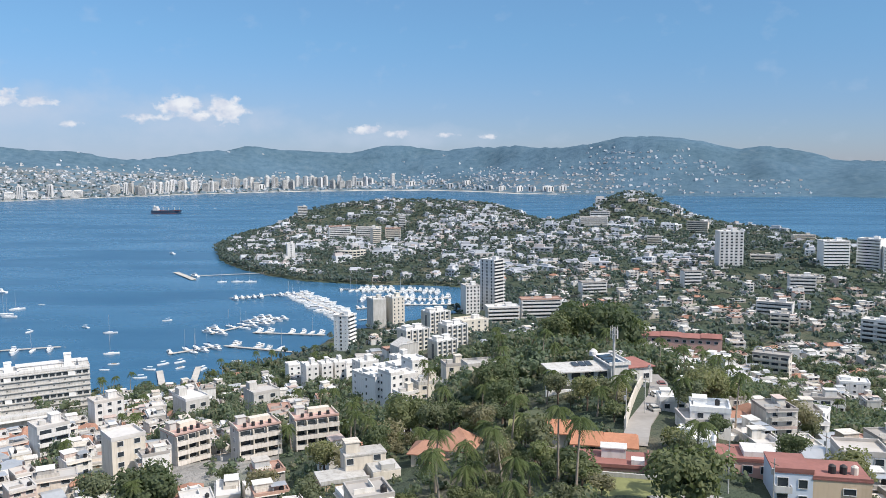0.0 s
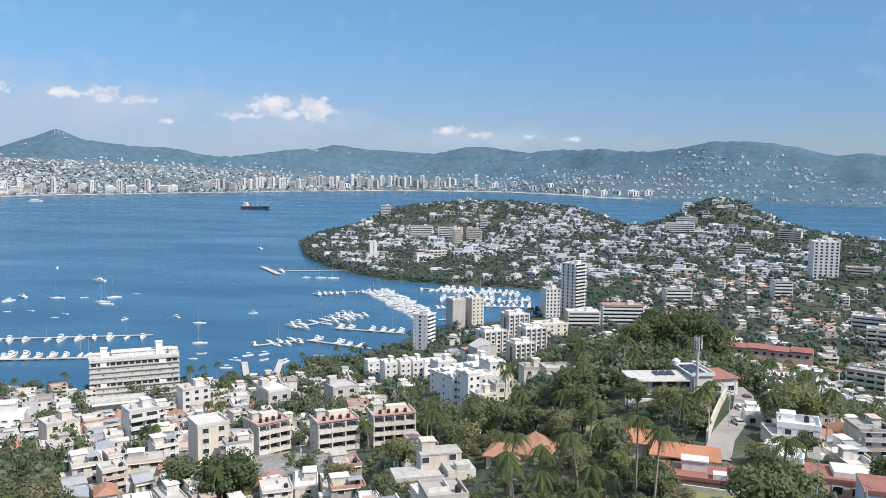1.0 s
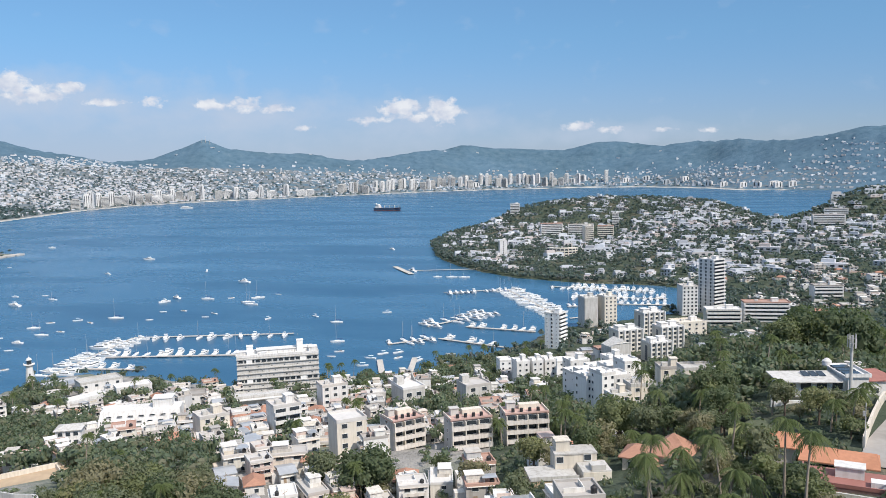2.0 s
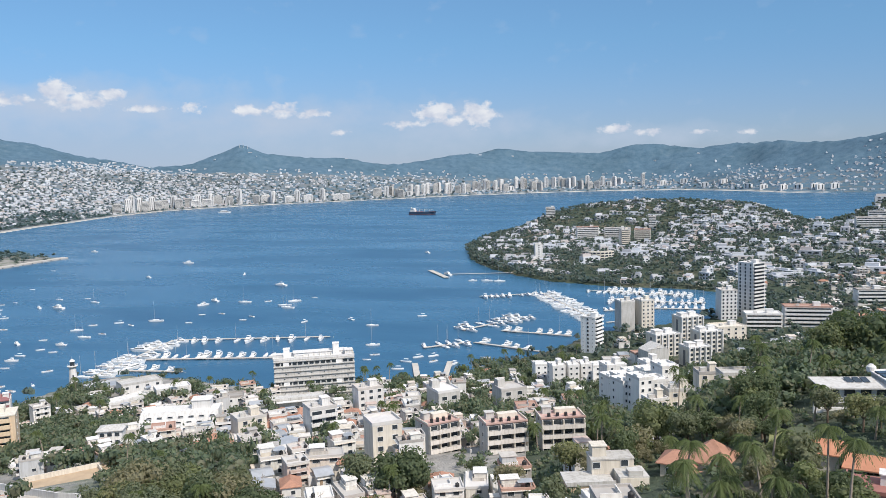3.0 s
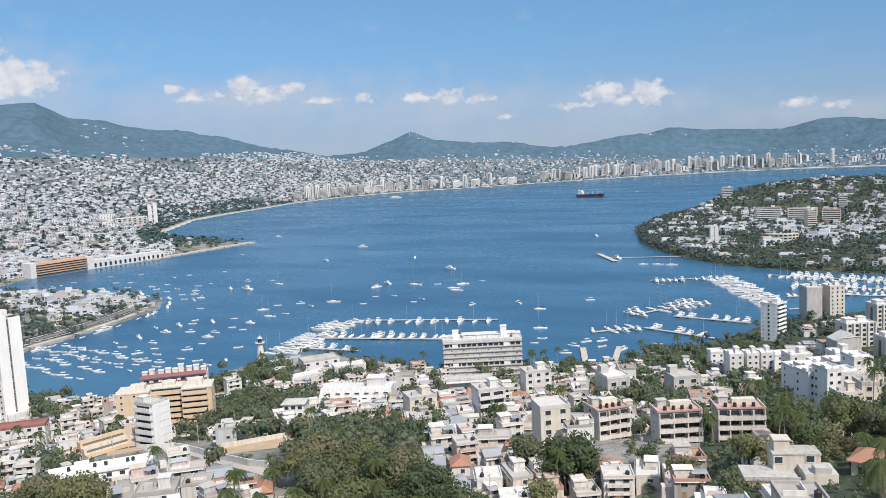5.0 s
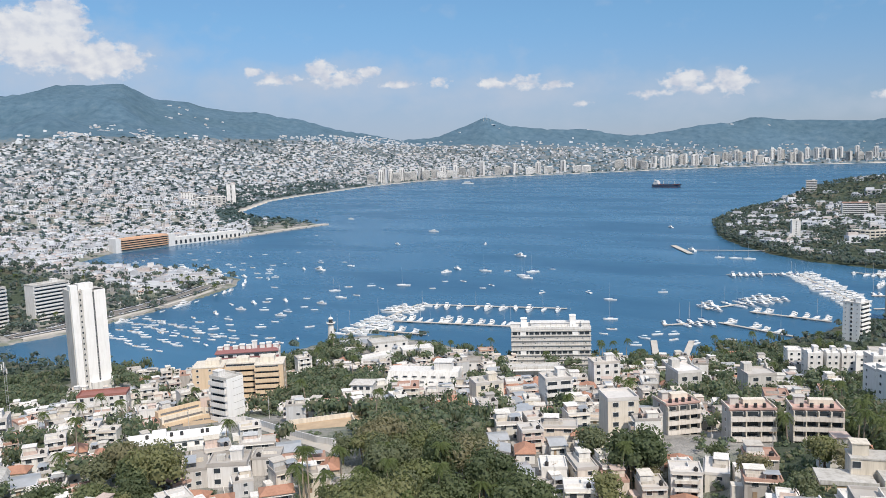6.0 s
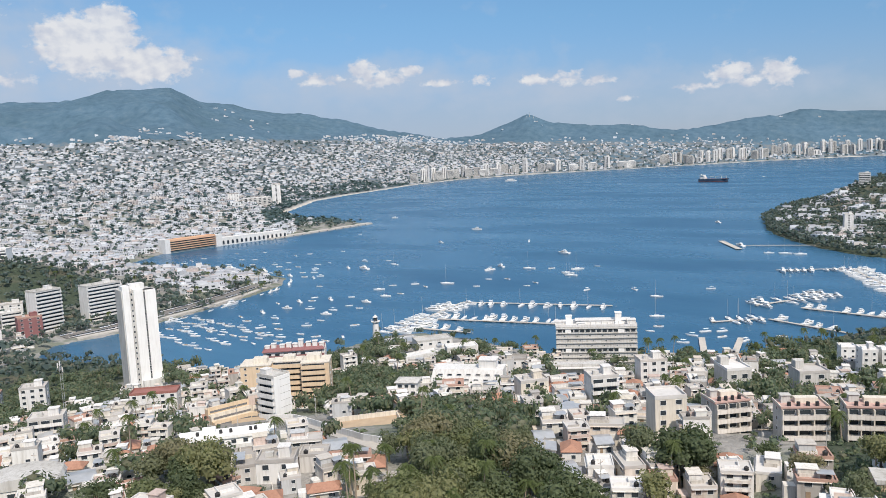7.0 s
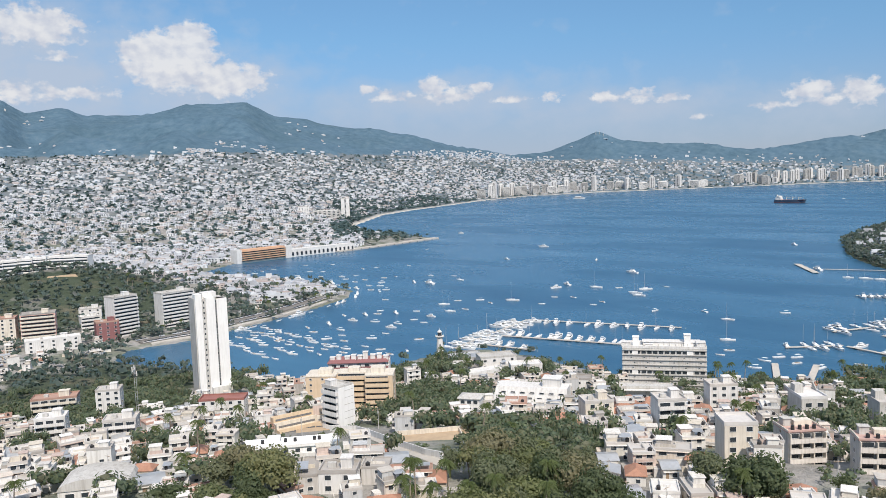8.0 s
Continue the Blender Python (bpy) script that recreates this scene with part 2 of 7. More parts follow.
# hill leaves carry the blue of distance haze in their palette
M_LEAFHILL_HAZED = material("hill_woods_leaves", (.08, .13, .10), .8, vary=.4, grain=.1, stain=.3, pick="island", palette=[(.094, .142, .152), (.106, .158, .165), (.084, .130, .142), (.118, .164, .170)], spec=.1, thin=.3)
M_PALM = material("palm_fronds", (.09, .12, .04), .6, vary=.4, grain=1.5, stain=.2, spec=.3, thin=.3)


def land_material():
    m = bpy.data.materials.new("land")
    m.use_nodes = True
    k = Nodes(m.node_tree)
    bsdf = m.node_tree.nodes["Principled BSDF"]
    at = k.add("ShaderNodeNewGeometry").outputs["Position"]
    woods, sand = k.add("ShaderNodeAttribute"), k.add("ShaderNodeAttribute")
    woods.attribute_name, sand.attribute_name = "woods", "sand"
    fine, mid, broad = k.noise(at, .35, 6.0, .65), k.noise(at, .03, 5.0, .6), k.noise(at, .004, 4.0)
    soil = k.ramp(mid, [(.3, (.22, .215, .20)), (.46, (.32, .31, .30)), (.56, (.17, .19, .15)), (.75, (.26, .255, .24))])
    # far woods: blue of the distance haze is put into this ramp
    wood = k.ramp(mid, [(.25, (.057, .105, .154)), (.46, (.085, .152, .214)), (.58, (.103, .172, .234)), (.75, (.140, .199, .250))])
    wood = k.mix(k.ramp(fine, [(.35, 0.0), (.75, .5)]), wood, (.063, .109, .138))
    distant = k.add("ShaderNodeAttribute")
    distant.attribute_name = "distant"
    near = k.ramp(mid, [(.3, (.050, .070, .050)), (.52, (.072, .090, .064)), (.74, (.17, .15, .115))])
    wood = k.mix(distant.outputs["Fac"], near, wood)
    # far soil is cooled towards blue in the same way, as haze
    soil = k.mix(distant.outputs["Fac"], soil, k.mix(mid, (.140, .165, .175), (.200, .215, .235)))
    edge = k.math("ADD", woods.outputs["Fac"], k.math("MULTIPLY", k.math("SUBTRACT", mid, .5), 1.2))
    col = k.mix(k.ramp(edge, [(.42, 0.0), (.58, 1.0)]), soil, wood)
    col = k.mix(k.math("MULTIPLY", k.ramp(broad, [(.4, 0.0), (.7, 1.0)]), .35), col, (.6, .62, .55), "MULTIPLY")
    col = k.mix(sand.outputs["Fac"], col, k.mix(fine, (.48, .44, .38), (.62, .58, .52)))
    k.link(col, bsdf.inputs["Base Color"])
    bsdf.inputs["Roughness"].default_value = .95
    bsdf.inputs["Specular IOR Level"].default_value = .1
    b = k.add("ShaderNodeBump")
    b.inputs["Strength"].default_value, b.inputs["Distance"].default_value = .9, 6.0
    k.link(k.noise(at, .045, 6.0, .7), b.inputs["Height"])
    k.link(b.outputs[0], bsdf.inputs["Normal"])
    return m


def sea_material():
    m = bpy.data.materials.new("sea_water")
    m.use_nodes = True
    k = Nodes(m.node_tree)
    bsdf = m.node_tree.nodes["Principled BSDF"]
    at = k.add("ShaderNodeNewGeometry").outputs["Position"]
    stretch = k.add("ShaderNodeMapping")
    stretch.inputs["Scale"].default_value, stretch.inputs["Rotation"].default_value = (1.0, 2.6, 1.0), (0, 0, radians(25))
    k.link(at, stretch.inputs[0])
    slick = k.noise(stretch.outputs[0], .0032, 5.0, .6)
    chop = k.noise(stretch.outputs[0], .30, 5.0, .65)
    swell = k.noise(stretch.outputs[0], .035, 4.0, .6)
    k.link(k.mix(k.ramp(slick, [(.36, 0.0), (.66, 1.0)]), (.016, .078, .155), (.042, .132, .228)), bsdf.inputs["Base Color"])
    k.link(k.ramp(slick, [(.35, .30), (.62, .25), (.7, .20)]), bsdf.inputs["Roughness"])
    bsdf.inputs["IOR"].default_value = 1.33
    b = k.add("ShaderNodeBump")
    b.inputs["Strength"].default_value, b.inputs["Distance"].default_value = .15, .7
    k.link(k.math("ADD", k.math("MULTIPLY", chop, .55), k.math("MULTIPLY", swell, .35)), b.inputs["Height"])
    k.link(b.outputs[0], bsdf.inputs["Normal"])
    return m


M_LAND, M_SEA = land_material(), sea_material()

# ---------------------------------------------------------------- the lie of the land
EYE = 130.0


def polar(r, az):
    """Place at distance r and bearing az (degrees, counted to the left of the +y axis)."""
    return -r * math.sin(radians(az)), r * math.cos(radians(az))


# the bay's outline, anticlockwise in four stretches
OUTER = [(-75, 1500), (-60, 1400), (-40, 1330), (-29, 1400), (-25, 1480), (-21, 1600), (-17, 1640), (-13, 1690), (-8, 1640),
         (-3, 1800), (3, 1950), (8, 1880), (12, 1720), (14.5, 1520), (15.9, 1336)]
INNER = [(-346, 1226), (-325, 1156), (-292, 1081), (-254, 1019), (-211, 962), (-158, 912), (-117, 896), (-78, 878), (-40, 876), (-5, 872), (38, 846), (60, 800), (58, 735), (16, 716), (-6, 688),
         (-47, 658), (-80, 625), (-91, 582), (-115, 534), (-136, 508), (-145, 484), (-184, 456), (-196, 437), (-245, 427),
         (-277, 428), (-318, 438), (-361, 436), (-379, 413), (-381, 370), (-378, 352), (-404, 300), (-455, 292), (-505, 272), (-558, 258)]
MALECON = [(-586, 284), (-577, 327), (-591, 414), (-609, 486), (-627, 541), (-662, 577), (-752, 601), (-851, 580), (-967, 575), (-1027, 675),
           (-1022, 791), (-1008, 925), (-1006, 1092), (-1030, 1100), (-1163, 1140), (-1318, 1190), (-1462, 1300)]
FAR = [(46.4, 2340), (44.2, 2560), (42.4, 2720), (39.3, 3090), (36.2, 3380), (31.4, 3590), (28.8, 3650), (25.3, 3760), (21.2, 3900),
       (16.5, 4120), (11.2, 4300), (5.4, 4390), (1, 4330), (-3, 4010), (-5.4, 3720), (-10.9, 3620), (-16.2, 3510), (-21.2, 3430),
       (-24.6, 3560), (-28.7, 3480), (-45, 3400), (-75, 3300)]
BAY = np.array([polar(r, a) for a, r in OUTER] + INNER + MALECON + [polar(r, a) for a, r in FAR])

# the far ridge: bearing, distance, height of its crest as seen (degrees)
RIDGE_A = [(-90, 4300, 1.0), (-45, 4300, 1.0), (-28.6, 4300, .12), (-25.8, 4300, .25), (-24.2, 4300, .82), (-21.5, 4300, 1.26), (-20.1, 4300, 1.06),
           (-17.6, 4300, 1.58), (-15, 4300, 2.0), (-12.4, 4300, 2.03), (-9.7, 4350, 1.37), (-7, 4500, 1.23), (-5.4, 4600, 1.41), (-2.6, 4750, 1.32),
           (-.2, 4800, 1.13), (1.7, 4850, 1.31), (4.1, 4850, 1.5), (6.5, 4850, .96), (10.4, 4850, 1.18), (13.1, 4800, 1.45), (15.7, 4750, 1.18),
           (18.6, 4700, .87), (20.4, 4650, .5)]
RIDGE_B = [(22.1, 4600, .72), (24.4, 4600, 1.12), (26.4, 4600, 1.18), (28.6, 4600, 1.33), (29.6, 4600, 1.58), (31.2, 4600, 2.2), (32.8, 4600, 1.55),
           (34.4, 4600, .92), (37.3, 4600, .71), (38.3, 4600, .98), (41.7, 4700, 1.62), (44.3, 4700, 2.4), (46.4, 4700, 2.85), (48.9, 4700, 3.05),
           (51.6, 4700, 3.72), (53.8, 4700, 4.0), (55.7, 4700, 4.97), (59.4, 4700, 4.82), (62.3, 4700, 4.1), (65.7, 4700, 4.2), (66.8, 4700, 4.6),
           (69.1, 4700, 4.33), (70.4, 4700, 5.1), (75, 4700, 5.6), (110, 4700, 4.0)]
RIDGE = np.array(RIDGE_A + RIDGE_B)
SLOPE = np.array([(0, 112), (30, 104), (60, 88), (100, 77), (150, 66), (200, 53), (250, 42), (300, 32), (350, 23), (400, 13.5), (440, 8), (480, 5), (600, 3), (9999, 2)])
# single rises: bearing, distance, height, half widths along and across the sight line
HILLS = [(3, 1640, 48, 150, 160), (9, 1560, 25, 160, 110), (-3, 1500, 40, 170, 105), (-13.2, 1430, 67, 120, 88), (-19, 1380, 19, 140, 90), (-23, 1430, 10, 110, 60),
         (-9, 1250, 24, 160, 160), (-11, 270, 20, 130, 55), (-5, 340, 14, 90, 45), (-24, 200, 8, 80, 50), (68, 880, 34, 110, 130), (-20, 900, 14, 250, 200), (-27, 1050, 20, 150, 100),
         (33, 3950, 40, 250, 200), (-16.5, 440, 18, 90, 60), (40.5, 480, 8, 45, 55)]


def shore_distance(x, y):
    """Metres to the nearest shore: over land positive, over water negative."""
    px, py = np.asarray(x, float), np.asarray(y, float)
    best, inside = np.full(px.shape, 1e18), np.zeros(px.shape, bool)
    a = BAY
    b = np.roll(BAY, -1, 0)
    for (ax, ay), (bx, by) in zip(a, b):
        dx, dy = bx - ax, by - ay
        u = np.clip(((px - ax) * dx + (py - ay) * dy) / (dx * dx + dy * dy), 0, 1)
        best = np.minimum(best, (px - ax - u * dx) ** 2 + (py - ay - u * dy) ** 2)
        if ay != by:
            inside ^= ((ay > py) != (by > py)) & (px < dx * (py - ay) / dy + ax)
    return np.sqrt(best) * np.where(inside, -1, 1)


def ripple(x, y, size, seed=0.0):
    """Smooth uneven value about -1 to 1 from a few crossed waves."""
    u, v = x / size, y / size
    return (np.sin(u * 1.7 + 1.3 * np.sin(v * 1.1 + seed) + seed) + np.sin(v * 2.1 + 1.7 * np.sin(u * .9 + 2 * seed)) + np.sin((u + v) * 1.3 + 1.1 * np.sin((u - v) * 1.9 + seed))) / 3


def ground(x, y, sd=None):
    """Height of the ground above the sea."""
    x, y = np.asarray(x, float), np.asarray(y, float)
    sd = shore_distance(x, y) if sd is None else sd
    r, az = np.hypot(x, y), np.degrees(np.arctan2(-x, y))
    land = np.clip(sd, 0, None)
    z = 0.9 + np.minimum(land, 40) * .045 + np.minimum(land, 250) * .022
    z = np.maximum(z, np.interp(r, SLOPE[:, 0], SLOPE[:, 1]) * np.clip(land / 45, 0, 1) ** .7)
    # the built-over hollow on the town side of the terrace
    hollow = np.interp(r, [0, 60, 110, 150, 225, 260], [0, 6, 20, 21, 1.0, 0]) * np.clip((az - 9) / 8, 0, 1) * (az < 100)
    z = z - hollow
    rise = np.zeros_like(z)
    for a, d, h, lr, la in HILLS:
        da = (az - a + 180) % 360 - 180
        rise += h * np.exp(-((r - d) / lr) ** 2 - (np.radians(da) * d / la) ** 2)
    z = z + rise * np.clip(land / 90, 0, 1)
    z = z + 2.2 * ripple(x, y, 55, 1.0) * np.clip(land / 150, 0, 1) * np.clip((r - 480) / 200, 0, 1)
    # the far shore and its mountains
    order = np.argsort(FAR_A := np.array([a for a, _ in FAR] + [48.4, 52, 56, 62, 80, 110]))
    start = np.interp(az, FAR_A[order], np.array([d for _, d in FAR] + [2000, 1500, 1350, 1250, 1250, 1300])[order])
    crest, top = np.interp(az, RIDGE[:, 0], RIDGE[:, 1]), np.interp(az, RIDGE[:, 0], RIDGE[:, 2])
    top = top + .05 * ripple(az, az * .6, .22, 2.0) + .05 * ripple(az, az * .5, .8, 4.0)
    top = EYE + crest * np.tan(np.radians(top))
    u = np.clip((r - start) / (crest - start), 0, 1.4)
    power = np.interp(az, [-30, 0, 25, 45, 60], [1.05, 1.35, 1.5, 1.6, 1.55])
    spur = 1 + (.34 * ripple(x, y, 330, 3.0) + .16 * ripple(x, y, 130, 7.0)) * np.clip(u * 2, 0, 1) * np.clip((1 - u) * 2.2, 0, 1)
    far = np.where(u < 1, top * u ** power * spur, top * (1 - .6 * (u - 1)))
    far = far + 5 * ripple(x, y, 90, 5.0) * np.clip(u * 5, 0, 1)
    z = np.where((r > start) & (az > -80) & (az < 110), np.maximum(z * np.clip(1 - u * 4, 0, 1), far), z)
    return np.where(sd > 0, z, np.maximum(-7.0, sd * .35 - .2))

# ---------------------------------------------------------------- mesh helpers


class Shape:
    """Collects corners and faces; each face carries a material slot."""

    def __init__(self):
        self.v, self.f, self.s = [], [], []

    def quad(self, pts, slot=0):
        i = len(self.v)
        self.v += [tuple(p) for p in pts]
        self.f.append(tuple(range(i, i + len(pts))))
        self.s.append(slot)
        return self

    def box(self, x, y, z, sx, sy, sz, turn=0.0, slot=0, taper=1.0, top=None):
        """A box on its base centre (x, y, z). top: another slot for the upper face."""
        c, s, i = math.cos(radians(turn)), math.sin(radians(turn)), len(self.v)
        for k, h in ((1.0, 0), (taper, sz)):
            for u, w in ((-1, -1), (1, -1), (1, 1), (-1, 1)):
                a, b = u * sx / 2 * k, w * sy / 2 * k
                self.v.append((x + a * c - b * s, y + a * s + b * c, z + h))
        self.f += [(i, i + 1, i + 5, i + 4), (i + 1, i + 2, i + 6, i + 5), (i + 2, i + 3, i + 7, i + 6), (i + 3, i, i + 4, i + 7), (i + 4, i + 5, i + 6, i + 7), (i + 3, i + 2, i + 1, i)]
        self.s += [slot] * 4 + [slot if top is None else top, slot]
        return self

    def tube(self, x, y, z, r0, r1, h, sides=10, slot=0, dx=0.0, dy=0.0):
        """A round, tapered post whose top is shifted by dx, dy."""
        i = len(self.v)
        for k in range(sides):
            a = 2 * math.pi * k / sides
            self.v.append((x + r0 * math.cos(a), y + r0 * math.sin(a), z))
            self.v.append((x + dx + r1 * math.cos(a), y + dy + r1 * math.sin(a), z + h))
        for k in range(sides):
            a, b = i + 2 * k, i + 2 * ((k + 1) % sides)
            self.f.append((a, b, b + 1, a + 1))
        self.f += [tuple(i + 2 * k + 1 for k in range(sides)), tuple(i + 2 * k for k in reversed(range(sides)))]
        self.s += [slot] * (sides + 2)
        return self

    def gable(self, x, y, z, sx, sy, h, over=.5, thick=.18, slot=0, hip=0.0):
        """A pitched roof shell, ridge along x; hip shortens the ridge at both ends."""
        a, b = sx / 2 + over, sy / 2 + over
        low = [(x - a, y - b, z), (x + a, y - b, z), (x + a, y + b, z), (x - a, y + b, z)]
        ridge = [(x - a + hip, y, z + h), (x + a - hip, y, z + h)]
        i = len(self.v)
        self.v += low + ridge + [(p[0], p[1], p[2] + thick) for p in low] + [(p[0], p[1], p[2] + thick) for p in ridge]
        for k, faces in ((0, [(0, 4, 5, 1), (2, 5, 4, 3), (1, 5, 2), (3, 4, 0)]), (6, [(0, 1, 5, 4), (2, 3, 4, 5), (1, 2, 5), (3, 0, 4)])):
            for q in faces:
                self.f.append(tuple(i + k + j for j in q))
                self.s.append(slot)
        for p, q in ((0, 1), (1, 2), (2, 3), (3, 0)):
            self.f.append((i + p, i + q, i + q + 6, i + p + 6))
            self.s.append(slot)
        return self

    def mesh(self, name, *mats):
        me = bpy.data.meshes.new(name)
        me.from_pydata(self.v, [], self.f)
        for m in mats:
            me.materials.append(m)
        if len(mats) > 1:
            me.polygons.foreach_set("material_index", self.s)
        me.update()
        return me


def tray(w, d, z, edge, x=0.0, y=0.0, lip=.22):
    """A flat roof with a raised edge, in one piece."""
    s = Shape()
    for a, b, h in ((w + .2, d + .2, z - .3), (w + .2, d + .2, z + edge), (w - 2 * lip, d - 2 * lip, z + edge), (w - 2 * lip, d - 2 * lip, z + .12)):
        s.v += [(x - a / 2, y - b / 2, h), (x + a / 2, y - b / 2, h), (x + a / 2, y + b / 2, h), (x - a / 2, y + b / 2, h)]
    for k in range(3):
        for q in range(4):
            s.f.append((4 * k + q, 4 * k + (q + 1) % 4, 4 * k + 4 + (q + 1) % 4, 4 * k + 4 + q))
    s.f += [(12, 13, 14, 15), (3, 2, 1, 0)]
    s.s = [0] * len(s.f)
    return s


def part(name, shape, mat, parent, label="", at=(0, 0, 0), turn=0.0):
    """Links a Shape, or a mesh made before, as ONE object under a thing or under a part."""
    if isinstance(shape, Shape):
        shape = shape.mesh(name, *(mat if isinstance(mat, (list, tuple)) else [mat]))
    ob = new(name, shape)
    ob.parent = parent
    ob.location, ob.rotation_euler = at, (0, 0, radians(turn))
    return tagged(ob, label)


def thing(name, label, category, m=None, group=""):
    ob = tagged(new(name), label, category, group)
    ob.empty_display_size = .5
    if m is not None:
        ob.matrix_basis = m
    return ob


def arrays(name, verts, loops, sizes, mats, slots=None):
    """A large mesh from number arrays."""
    me = bpy.data.meshes.new(name)
    me.vertices.add(len(verts))
    me.vertices.foreach_set("co", np.asarray(verts, np.float32).ravel())
    me.loops.add(len(loops))
    me.loops.foreach_set("vertex_index", np.asarray(loops, np.int32))
    sizes = np.asarray(sizes, np.int32)
    me.polygons.add(len(sizes))
    me.polygons.foreach_set("loop_start", np.concatenate([[0], np.cumsum(sizes)[:-1]]).astype(np.int32))
    me.polygons.foreach_set("loop_total", sizes)
    for m in mats:
        me.materials.append(m)
    if slots is not None:
        me.polygons.foreach_set("material_index", np.asarray(slots, np.int32))
    me.polygons.foreach_set("use_smooth", np.zeros(len(sizes), bool))
    me.update(calc_edges=True)
    return me


def strewn(name, shape, x, y, z, turn, size, mats, tall=None):
    """One mesh of many turned and sized copies of a Shape."""
    v = np.array(shape.v)
    x, y, z, turn = (np.asarray(a, float) for a in (x, y, z, turn))
    size = np.asarray(size, float)
    size = size if size.ndim == 2 else np.stack([size] * 3, 1)
    c, s = np.cos(turn)[:, None], np.sin(turn)[:, None]
    lx, ly, lz = v[None, :, 0] * size[:, 0:1], v[None, :, 1] * size[:, 1:2], v[None, :, 2] * size[:, 2:3]
    out = np.stack([x[:, None] + lx * c - ly * s, y[:, None] + lx * s + ly * c, z[:, None] + lz], 2)
    flat = np.array([i for f in shape.f for i in f])
    loops = (flat[None, :] + len(v) * np.arange(len(x))[:, None]).ravel()
    return arrays(name, out.reshape(-1, 3), loops, np.tile([len(f) for f in shape.f], len(x)), mats, np.tile(shape.s, len(x)))


def spot(az, r, turn=None, sink=0.0, z=None):
    """The pose of a thing that stands on the ground at this bearing and distance; turn is counted from facing the terrace."""
    x, y = polar(r, az)
    return pose(x, y, (float(ground([x], [y])[0]) if z is None else z) - sink, 0, 0, az + (turn or 0.0))


# ---------------------------------------------------------------- land and sea
def build_land():
    az = np.concatenate([np.arange(-180, -36, 4.0), np.arange(-36, 80, .36), np.arange(80, 180, 4.0)])
    rings = np.concatenate([np.linspace(4, 420, 84), 420 * (3000 / 420) ** np.linspace(0, 1, 170)[1:], np.linspace(3000, 4990, 60)[1:]])
    a, r = np.meshgrid(np.radians(az), rings, indexing="ij")
    x, y = -r * np.sin(a), r * np.cos(a)
    sd = shore_distance(x, y)
    z = ground(x, y, sd)
    na, nr = x.shape
    verts = np.concatenate([np.stack([x, y, z], 2).reshape(-1, 3), [[0, 0, 112]]])
    i = np.arange(na * nr).reshape(na, nr)
    j = np.roll(i, -1, 0)
    quads = np.stack([i[:, :-1], i[:, 1:], j[:, 1:], j[:, :-1]], 2).reshape(-1, 4)
    tips = np.stack([i[:, 0], j[:, 0], np.full(na, na * nr)], 1)
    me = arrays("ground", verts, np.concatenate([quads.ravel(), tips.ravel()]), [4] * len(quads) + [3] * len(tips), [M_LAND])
    me.polygons.foreach_set("use_smooth", np.ones(len(me.polygons), bool))
    deg = np.degrees(a)
    crest, top = np.interp(deg, RIDGE[:, 0], RIDGE[:, 1]), np.interp(deg, RIDGE[:, 0], RIDGE[:, 2])
    el = np.degrees(np.arctan2(z - EYE, r))
    town_top = np.interp(deg, [-30, -16, -8, 0, 12, 20, 30, 36, 45, 55, 72], [-1.4, -.6, -.6, -1.0, -.7, -.3, .2, .3, 1.0, 1.5, 1.6])
    woods = np.where(r > 1950, np.clip((el - town_top) / .5 + .5, np.interp(deg, [-30, 0, 40, 60], [.62, .55, .42, .36]), 1), .25)
    woods = np.where((r > 480) & (r < 1950) & (deg < 17), .85, woods)
    woods = np.where((r < 480) & (deg < 12), .75, woods)
    woods = np.where((r > 1950) & (deg < -12), np.maximum(woods, np.interp(deg, [-24, -12], [1.0, .75])), woods)
    hill = np.exp(-((r - 520) / 90) ** 2 - (np.radians(deg - 66) * 520 / 75) ** 2) + np.exp(-((r - 800) / 110) ** 2 - (np.radians(deg - 67) * 800 / 130) ** 2)
    woods = np.where((r < 1000) & (deg > 50), np.maximum(woods, np.clip(hill, 0, .7)), woods)
    sand = np.where((r > 1850) & (deg > -8) & (deg < 49), np.clip(1.5 - sd / 16, 0, 1), np.clip(1.3 - sd / 12, 0, 1) * .8 * (np.abs(deg - 19.5) < 4.5) * (r < 560)) * (sd > -30)
    # distant: share of the haze-tinted ground colours, growing with distance
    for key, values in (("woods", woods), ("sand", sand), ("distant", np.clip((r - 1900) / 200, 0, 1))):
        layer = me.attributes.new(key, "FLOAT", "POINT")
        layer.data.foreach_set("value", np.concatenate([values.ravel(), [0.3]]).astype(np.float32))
    tagged(new("ground", me), "hilly coast with bare town ground, woods and beaches", "ground", kind="structure")
    sea = Shape()
    ring = [polar(5600, a) for a in range(-180, 180, 6)]
    sea.quad([(x, y, 0.0) for x, y in ring])
    tagged(new("water", sea.mesh("water", M_SEA)), "calm deep blue bay water with darker ripples", "sea", kind="structure")


build_land()

# ---------------------------------------------------------------- plants
CLAIMED = []  # x, y, radius of ground that is taken


OPEN = []  # ground kept open to view: low growth only


def claim(az, r, radius):
    CLAIMED.append((*polar(r, az), radius))


def free(x, y, margin=0.0, low=False):
    ok = np.ones(len(x), bool)
    for cx, cy, rad in CLAIMED + ([] if low else OPEN):
        ok &= (x - cx) ** 2 + (y - cy) ** 2 > (rad + margin) ** 2
    return ok


